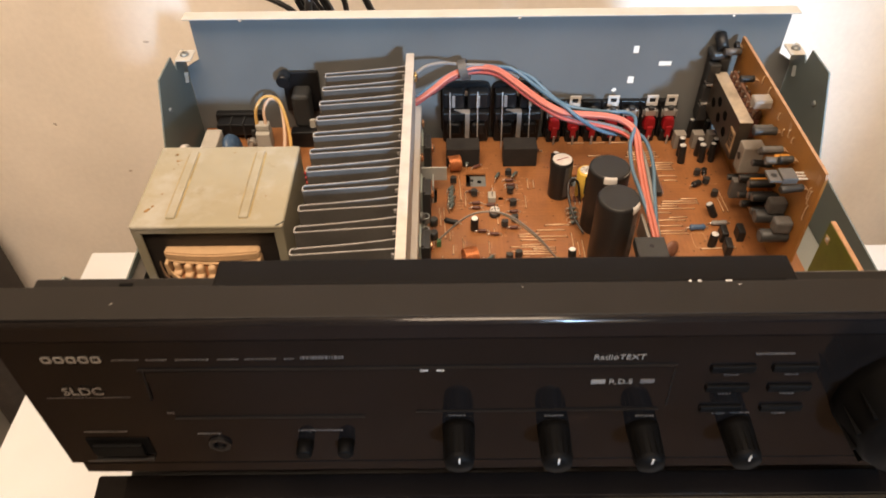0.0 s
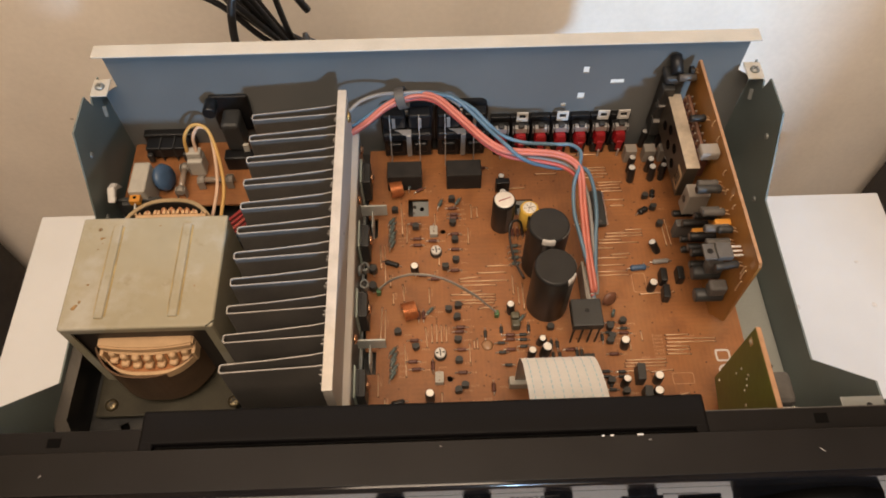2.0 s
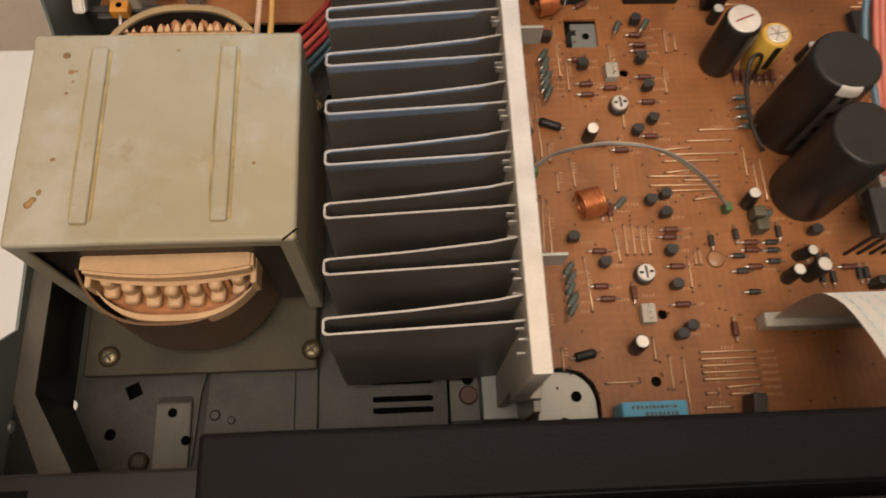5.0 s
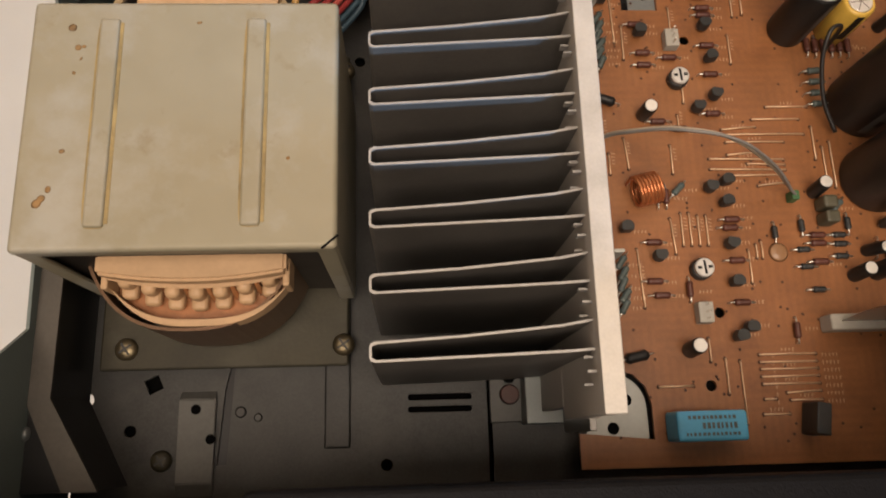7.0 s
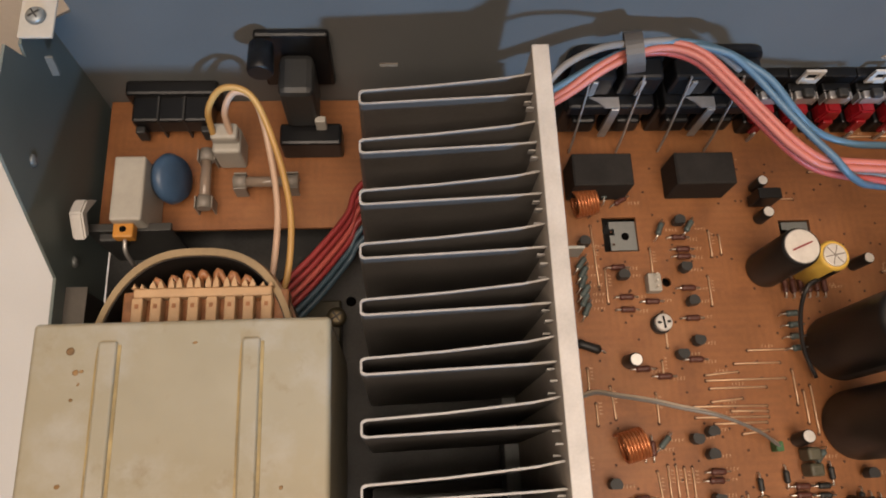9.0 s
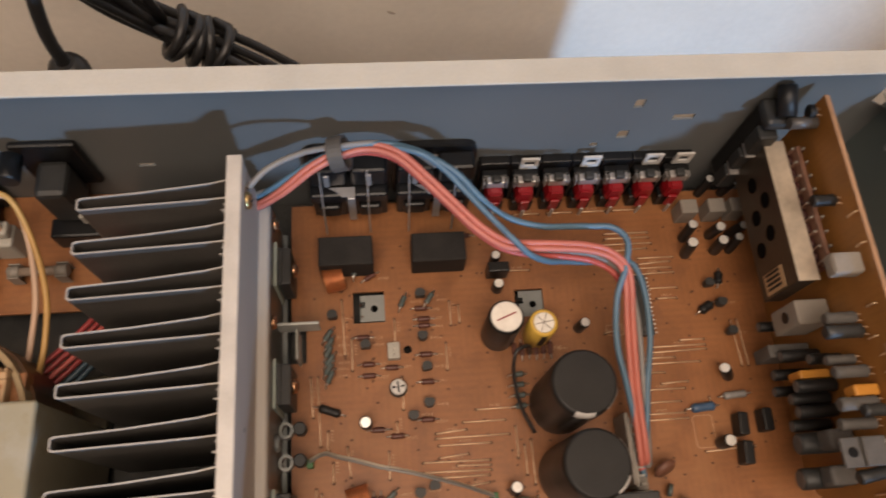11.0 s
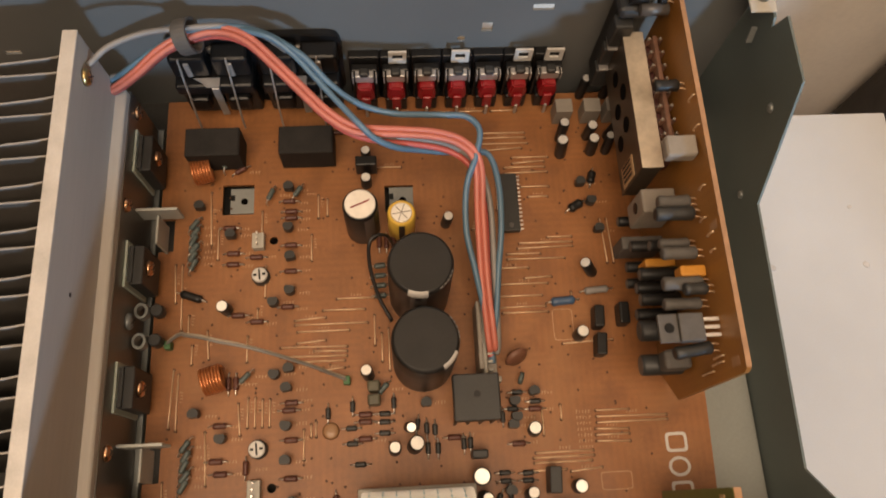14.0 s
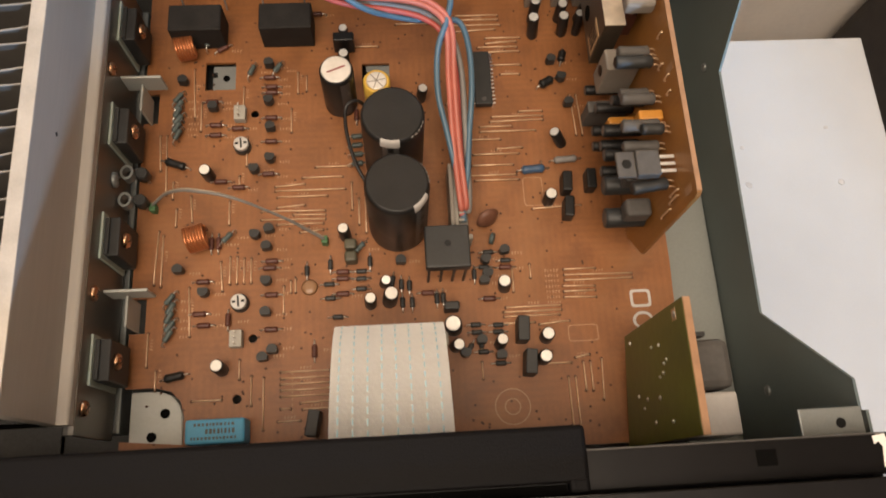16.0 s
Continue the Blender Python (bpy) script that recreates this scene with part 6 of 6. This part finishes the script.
part("film_capacitor", slab(0.1590, 0.1715, -0.1130, -0.1095, 0.0420, 0.0520, 0.0008), M_ORANGE, tun, "orange dipped film capacitor")
upright(-0.1275, 0.0740, 0.0190, 0.0026, 0.1655, M_FOIL, "grey lying capacitor")
upright(-0.1305, 0.0800, 0.0110, 0.0023, 0.1670, M_GREYP, "dark lying capacitor")
upright(-0.1340, 0.0700, 0.0180, 0.0023, 0.1655, M_FOIL, "grey lying capacitor")
upright(-0.1505, 0.0730, 0.0180, 0.0024, 0.1660, M_GREYP, "dark slanted capacitor", 8)
for y, z, r in ((-0.1025, 0.046, 0.0024), (-0.1085, 0.037, 0.0023), (-0.1160, 0.052, 0.0027), (-0.1200, 0.046, 0.0025), (-0.1255, 0.049, 0.0027), (-0.1300, 0.042, 0.0025), (-0.0870, 0.034, 0.0022), (-0.1150, 0.035, 0.0022)):
    lying(y, z, 0.1560, 0.1718, r, M_SLEEVE, "black capacitor standing off the board")
for y, z in ((-0.1370, 0.044), (-0.1500, 0.040)):
    k = lying(y, z, 0.1555, 0.1718, 0.0042, M_GREYP, "dark round output capacitor")
    part("grey_can", slab(0.1610, 0.1715, y - 0.0038, y + 0.0038, z + 0.004, z + 0.0130, 0.0015), M_FOIL, k)
vr = part("voltage_regulator", slab(0.1572, 0.1660, -0.1490, -0.1390, 0.0782, 0.0826, 0.0006), M_FOIL, tun, "grey plastic regulator with a metal tab")
tab = part("regulator_tab", slab(0.1502, 0.1571, -0.1490, -0.1390, 0.0796, 0.0812, 0.0003), M_FOIL, vr)
part("tab_hole", lathe([(0.0018, 0), (0.0018, 0.0001)], at(0.1538, -0.1440, 0.08122), 16), M_BLACK, tab)
for dy in (-0.0028, 0, 0.0028):
    part("lead", slab(0.1661, 0.1720, -0.1440 + dy - 0.0006, -0.1440 + dy + 0.0006, 0.0803, 0.0809), M_SILVER, vr)
ant = part("aerial_socket", slab(0.1535, 0.1610, -0.0130, -0.0042, 0.0300, 0.0800, 0.0012), M_BLACK, tun, "black aerial socket block")
for y, z0, z1 in ((-0.0200, 0.0640, 0.0780), (-0.0185, 0.0480, 0.0600), (-0.0195, 0.0320, 0.0450)):
    part("socket_step", slab(0.1520, 0.1600, y, -0.0131, z0, z1, 0.0010), M_GREYP, ant)
for z in (0.0465, 0.0622):
    part("ground_tag", slab(0.1528, 0.1590, -0.0200, -0.0131, z - 0.0006, z + 0.0006, 0.0002), M_TIN, ant, "tinned ground tag")
part("socket_top", slab(0.1520, 0.1650, -0.0180, -0.0050, 0.0801, 0.0860, 0.0020), M_GREYP, ant)
part("socket_barrel", lathe([(0.0038, 0), (0.0038, 0.0120), (0.0032, 0.0126)], at(0.1590, -0.0160, 0.0880, -62, 0, 0), 20), M_SLEEVE, ant)
upright(-0.0155, 0.0920, 0.0040, 0.0030, 0.1600, M_SLEEVE, "black lying capacitor")
part("silver_sleeve", lathe([(0.0024, 0), (0.0024, 0.0110)], at(0.1590, -0.0190, 0.0880, 0, 90, 0), 18), M_CAPTOP, ant)
upright(-0.0525, 0.0850, 0.0125, 0.0024, 0.1665, M_SLEEVE, "black lying capacitor")
for y, z0, z1 in ((-0.0940, 0.084, 0.089), (-0.1050, 0.080, 0.085), (-0.1120, 0.084, 0.089), (-0.1180, 0.084, 0.088), (-0.1540, 0.072, 0.080), (-0.1560, 0.070, 0.079), (-0.1580, 0.060, 0.070), (-0.0720, 0.088, 0.093), (-0.0600, 0.088, 0.0935)):
    part("jumper_wire", tube(spline([(TX - 0.0001, y, z0), (TX - 0.0009, y, z0 + 0.0006), (TX - 0.0009, y, z1 - 0.0006), (TX - 0.0001, y, z1)], 3), 0.00036, 6), M_JUMP, tun)
for y, z in ((-0.1575, 0.0880), (-0.1100, 0.0895)):
    part("slot_opening", slab(TX - 0.0002, TX - 0.0001, y - 0.0016, y + 0.0016, z - 0.0030, z + 0.0030), M_PCBEDGE, tun)

# ---- green volume board, seen from its solder side ----
grn = thing("volume_board", (0.162, -0.22, PZ), "small upright board with green solder side near the front", "circuit board")
gp = part("board_panel", prism([(-0.1975, 0.0270), (-0.1970, 0.0935), (-0.2410, 0.0935), (-0.2410, PZ)], "x", 0.1612, 0.1614), M_GREEN, grn, "green solder-masked face")
part("board_core", prism([(-0.1975, 0.0270), (-0.1970, 0.0940), (-0.2410, 0.0940), (-0.2410, PZ)], "x", 0.16142, 0.1638), M_PCBEDGE, grn, "tan board core")
own = bmesh.new()
for y, z, r in ((-0.2010, 0.085, 0.0016), (-0.2015, 0.033, 0.0010), (-0.2080, 0.066, 0.0008), (-0.2075, 0.058, 0.0008), (-0.2140, 0.072, 0.0007), (-0.2150, 0.069, 0.0007), (-0.2180, 0.067, 0.0008), (-0.2190, 0.063, 0.0007), (-0.2250, 0.046, 0.0009), (-0.2260, 0.060, 0.0010), (-0.2230, 0.036, 0.0008), (-0.2280, 0.041, 0.0007), (-0.2340, 0.052, 0.0008), (-0.2350, 0.070, 0.0008)):
    lathe([(r, 0), (r * 0.7, 0.0004), (r * 0.2, 0.0007)], at(0.1612, y, z, 0, -90, 0), 10, own)
tagged(part("solder_joint", own, M_SOLDER, grn, "shiny solder joints"), kind="stuff")
part("mounting_hole", slab(0.1610, 0.16115, -0.2030, -0.1990, 0.0830, 0.0870), M_CREAM, grn)
pot = part("potentiometer", slab(0.1640, 0.1935, -0.2230, -0.2040, 0.0200, 0.0520, 0.0030), M_FOIL, grn, "grey metal volume potentiometer")
part("pot_tag", slab(0.1680, 0.1830, -0.2038, -0.2020, 0.0500, 0.0560, 0.0004), M_GREYP, pot)
part("gear_box", slab(0.1645, 0.1940, -0.2400, -0.2240, 0.0200, 0.0500, 0.0010), M_STRIPE, grn, "white plastic drive housing")

# ---- wire loom from the heat sink to the main board ----
M_CLIP = mat("grey_clip", (0.085, 0.080, 0.075), 0.5, var=0.15, scale=90)
M_WPEACH = mat("faded_red_wire", (0.45, 0.135, 0.098), 0.45, var=0.1, scale=90)
loom = thing("wire_loom", (0.03, -0.05, 0.06), "loom of red, blue and dark wires held by a grey clip", "wire loom")
RED_LEAD = ((-58, -32, 56), (-50, -32, 60))
BLUE_LEAD = ((-58, -29, 57), (-50, -28.5, 62))
RED = ((-40, -29, 66), (-28, -23, 73), (-15, -18, 76), (-5, -17, 76.5), (5, -21, 76.5), (15, -30, 74), (25, -40, 71), (35, -50, 68.5), (45, -56, 66), (55, -56.5, 64), (65, -57, 63.5), (78, -58, 62.5), (88, -60.5, 60), (94.5, -67.5, 56), (95, -87, 48), (96, -112, 38), (98.3, -137.7, 28))
BLUE_A = ((-40, -25.5, 68), (-28, -21, 74), (-15, -17, 77), (0, -16, 77.5), (12, -19, 77), (20, -24, 77), (28, -30, 76), (36, -38, 72), (44, -43, 67), (52, -45.5, 63.5), (62, -47.5, 62), (72, -47.3, 60.5), (82, -47.3, 59.5), (91, -48.5, 60), (96, -54.7, 60), (94, -65.4, 58), (89.8, -76.8, 54), (89.2, -93.2, 47), (92.3, -108, 41), (96, -124.8, 33), (98.2, -137, 26))
BLUE_B = ((-40, -26.5, 67), (-28, -21.5, 73), (-15, -18, 75), (0, -17, 77), (12, -21, 79), (18, -24, 77.5), (24, -28.5, 75), (30, -35, 73), (36, -42, 71.5), (42, -49, 70.5), (48, -56, 70), (54, -61, 67), (62, -62, 61), (70, -60.3, 55), (80, -59.4, 50.5), (91.4, -59.4, 49), (100, -60.9, 50), (103.5, -73.3, 49), (103.9, -91, 45), (102.2, -107.8, 38), (100.7, -124.9, 32), (98.5, -138, 26))
DARK = ((-40, -27.5, 64), (-28, -21.5, 70), (-15, -17.5, 73), (-5, -17, 73.5), (5, -21, 73.5), (15, -30, 71), (25, -40, 68), (35, -50, 65.5), (45, -56, 62.5), (57, -58, 59.5), (70.6, -58.4, 57), (84.2, -60.5, 54), (93.5, -67.5, 51), (98, -81.3, 45), (98.7, -107.4, 37), (99.3, -128.9, 29), (98.5, -139.5, 26))


def strand(lead, path, across, up, swing, end):
    """One wire of the loom: the path pushed across the bundle, spreading towards its end."""
    pts = [Vector(p) for p in (*lead, *path)]
    out = []
    for k, p in enumerate(pts):
        way = (pts[min(k + 1, len(pts) - 1)] - pts[max(k - 1, 0)]).normalized()
        side = way.cross(Vector((0, 0, 1))).normalized()
        here = across * min(1.0, 0.3 + 0.2 * k) + swing * max(0, k - 9) / 9
        out.append((p + side * here + side.cross(way).normalized() * up) * MM)
    out.append(Vector((98.5 * MM, end * MM, PZ + 0.0115)))
    return out


LOOM = ((M_WPEACH, "faded red insulated wire", RED_LEAD, RED, -1.1, 0.9, -0.2, -130), (M_WPEACH, "faded red insulated wire", RED_LEAD, RED, 1.2, 0.6, -0.2, -134),
        (M_WRED, "red insulated wire", RED_LEAD, RED, -1.1, -1.7, -0.3, -137), (M_WRED, "red insulated wire", RED_LEAD, DARK, 0.4, -0.2, 0.4, -141),
        (M_WBLUE, "blue insulated wire", BLUE_LEAD, BLUE_A, 0, 0, 0, -128), (M_WBLUE, "blue insulated wire", BLUE_LEAD, BLUE_B, 0, 0, 0, -144),
        (M_WDARK, "dark insulated wire", BLUE_LEAD, DARK, -0.9, -1.6, 0.2, -139), (M_WGREY, "grey insulated wire", BLUE_LEAD, DARK, -1.6, 0.4, -0.4, -132))
for material, label, lead, path, across, up, swing, end in LOOM:
    part("wire", wire(strand(lead, path, across, up, swing, end), 0.00130, 6, 10), material, loom, label)
part("wire", wire([(-0.0513, -0.0360, 0.0835), (-0.0436, -0.0290, 0.0852), (-0.0316, -0.0222, 0.0835), (-0.0194, -0.0178, 0.0795), (-0.0035, -0.0155, 0.0775), (0.0099, -0.0180, 0.0755), (0.0200, -0.0240, 0.0725)], 0.0012, 7, 10), M_WGREY, loom, "grey wire")
clip_ring = part("clip", ring(ellipse(0, 0, 0.0074, 0.0070, 28), ellipse(0, 0, 0.0064, 0.0060, 28), -0.0030, 0.0030), M_CLIP, loom, "grey cable clip")
clip_ring.data.transform(Matrix.Translation((-0.0180, -0.0190, 0.0762)) @ pose(0, 0, 0, 0, 74, 0) @ Matrix.Translation(loom.location))
clip_ring.data.transform(Matrix.Translation(-loom.location))

mains = thing("mains_wire", (-0.15, -0.05, 0.035), "yellow and white wires looping from the plug to the transformer", "wire pair")
part("wire", wire([(-0.1660, -0.0300, 0.0380), (-0.1655, -0.0250, 0.0500), (-0.1590, -0.0205, 0.0570), (-0.1490, -0.0235, 0.0560), (-0.1415, -0.0400, 0.0480), (-0.1370, -0.0600, 0.0420), (-0.1372, -0.0780, 0.0380), (-0.1400, -0.0900, 0.0340)], 0.0012, 8, 10), M_WYEL, mains, "yellow wire")
part("wire", wire([(-0.1595, -0.0300, 0.0380), (-0.1600, -0.0250, 0.0490), (-0.1550, -0.0215, 0.0560), (-0.1480, -0.0245, 0.0540), (-0.1440, -0.0400, 0.0460), (-0.1415, -0.0600, 0.0410), (-0.1425, -0.0780, 0.0380), (-0.1450, -0.0900, 0.0340)], 0.0012, 8, 10), M_WWHITE, mains, "cream wire")
sec = thing("secondary_wire", (-0.12, -0.06, 0.02), "bundle of red and dark wires under the fins", "wire bundle")
for k in range(6):
    part("wire", wire([(-0.1420, -0.0860 - 0.003 * k, 0.0300 - 0.002 * k), (-0.1300, -0.0730 - 0.003 * k, 0.0280 - 0.002 * k), (-0.1180, -0.0570 - 0.003 * k, 0.0260 - 0.002 * k), (-0.1100, -0.0420 - 0.004 * k, 0.0250 - 0.001 * k), (-0.0700, -0.0220 - 0.0005 * k, 0.0240)], 0.0012, 8, 8), (M_SRED, M_SRED, M_WRED, M_SRED, M_SBLUE, M_SBLUE)[k], sec)
M_THIN = mat("thin_wire_sleeve", (0.40, 0.34, 0.26), 0.45, var=0.1)
thin = thing("thin_wire", (0.0, -0.135, PZ), "pair of thin pale wires arching over the board", "thin wire")
ARCH = ((-36.5, -128.5, 18.5), (-30, -126.5, 24.5), (-24, -129, 34), (-16, -132, 43), (-8, -135, 48), (0, -137, 49.3), (8, -139, 47.3), (14, -140.5, 43.5), (20, -142, 38.7), (26, -143.5, 32.8), (31, -145, 26.8), (35, -146, 21.5), (38, -147, 18.5))
part("wire", wire([Vector(p) * MM for p in ARCH], 0.00055, 6, 8), M_WGREY, thin, "thin greenish wire")
part("wire", wire([Vector((x, y + 0.8, z - (0.6 + 0.10 * max(0, x + 4) * max(0, 36 - x) / 20))) * MM for x, y, z in ARCH], 0.00060, 6, 8), M_THIN, thin, "thin pale wire")
blk = thing("jumper_lead", (0.055, -0.105, PZ), "short black insulated lead beside the capacitors", "lead")
part("wire", wire([(0.0600, -0.0880, PZ), (0.0560, -0.0890, 0.0330), (0.0500, -0.0920, 0.0360), (0.0490, -0.1000, 0.0300), (0.0520, -0.1120, 0.0220), (0.0575, -0.1225, PZ + 0.003)], 0.0008, 8, 10), M_CORD, blk)
for k in range(4):
    axial(0.0530, -0.0975 - 0.0045 * k, 4, 0.0050, 0.0013, M_TEAL, "teal lying resistor", 0.003)

# ---- ribbon cable to the front ----
rib = thing("ribbon_cable", (0.066, -0.20, PZ), "flat white ribbon cable with faint blue lines", "ribbon cable")
part("socket", slab(0.0420, 0.0890, -0.1960, -0.1905, PZ, PZ + 0.0075, 0.0006), M_WHITEP, rib, "white ribbon socket")
prof = spline([(0, -0.1932, PZ + 0.0070), (0, -0.1922, 0.0320), (0, -0.1922, 0.0460), (0, -0.1940, 0.0560), (0, -0.2005, 0.0655), (0, -0.2110, 0.0735), (0, -0.2230, 0.0800), (0, -0.2360, 0.0845), (0, -0.2480, 0.0870)], 6)
band = bmesh.new()
lines = bmesh.new()
cols = []
for p in prof:
    cols.append([band.verts.new((x, p.y, p.z)) for x in (0.0452, 0.0852)])
for a, b in zip(cols, cols[1:]):
    band.faces.new((a[0], a[1], b[1], b[0])).smooth = True
bmesh.ops.solidify(band, geom=band.faces[:], thickness=0.0005)
part("flat_cable", band, M_RIBBON, rib, "white flat cable")
length = [0.0]
for a, b in zip(prof, prof[1:]):
    length.append(length[-1] + (b - a).length)


def along(s):
    k = max(j for j in range(len(prof) - 1) if length[j] <= s)
    return prof[k].lerp(prof[k + 1], min(1.0, (s - length[k]) / (length[k + 1] - length[k])))


for k in range(8):
    x = 0.0478 + 0.0048 * k
    s = 0.020 + 0.0004 * (k % 3)
    while s < length[-1] - 0.004:
        a, b = along(s), along(s + 0.0024)
        lines.faces.new([lines.verts.new(v) for v in ((x, a.y, a.z + 0.0009), (x + 0.0005, a.y, a.z + 0.0009), (x + 0.0005, b.y, b.z + 0.0009), (x, b.y, b.z + 0.0009))])
        s += 0.0040
part("printed_line", lines, M_RIBBLUE, rib, "faint blue printed lines")

# ---- black mains cord bundle behind the receiver ----
cord = thing("cable_bundle", (-0.10, 0.06, 0.02), "black mains cord, bundled and wrapped, behind the receiver", "cable bundle")
part("plug", lathe([(0.0085, 0), (0.0085, 0.020), (0.0070, 0.024), (0.0045, 0.026)], at(-0.131, 0.034, 0.040), 20), M_CORD, cord, "black moulded plug")
part("cable", wire([(-0.131, 0.034, 0.060), (-0.131, 0.036, 0.085), (-0.127, 0.044, 0.108), (-0.115, 0.056, 0.116), (-0.098, 0.066, 0.100), (-0.086, 0.074, 0.070)], 0.0028, 8, 12), M_CORD, cord)
W = Vector((-0.089, 0.078, 0.020))
axis = Vector((0.62, -0.05, -0.50)).normalized()
right = axis.orthogonal().normalized()
upw = axis.cross(right)
turns = []
for a in range(14 * 5):
    lean = 0.004 * math.sin(1.7 * (a // 14)) * math.cos(2 * math.pi * a / 14)
    r = 0.0115 + 0.0012 * math.sin(0.37 * a)
    turns.append(W + axis * (-0.014 + 0.0056 * a / 14 + lean) + (right * math.cos(2 * math.pi * a / 14) + upw * math.sin(2 * math.pi * a / 14)) * r)
part("cord_wrap", tube(turns, 0.0025, 10), M_CORD, cord, "cord wrapped round the bundle")
rnd = random.Random(9)
for k in range(7):
    off = right * rnd.uniform(-0.009, 0.009) + upw * rnd.uniform(-0.009, 0.009)
    s = rnd.uniform(0.8, 1.2)
    part("cable_loop", wire([W + off + axis * 0.075 * s, W + off * 1.2 + axis * 0.03, W + off, W + off - axis * 0.04, W + off * 2 - axis * 0.085 * s + Vector((0, 0, 0.02)), W + off * 3 - axis * 0.11 * s + Vector((-0.016 * k + 0.045, 0, 0.045)), W - off * 2 - axis * 0.07 * s + Vector((0.0, 0, 0.05)), W - off * 0.5 - axis * 0.02], 0.0023, 7, 10), M_CORD, cord, "loop of black cord")
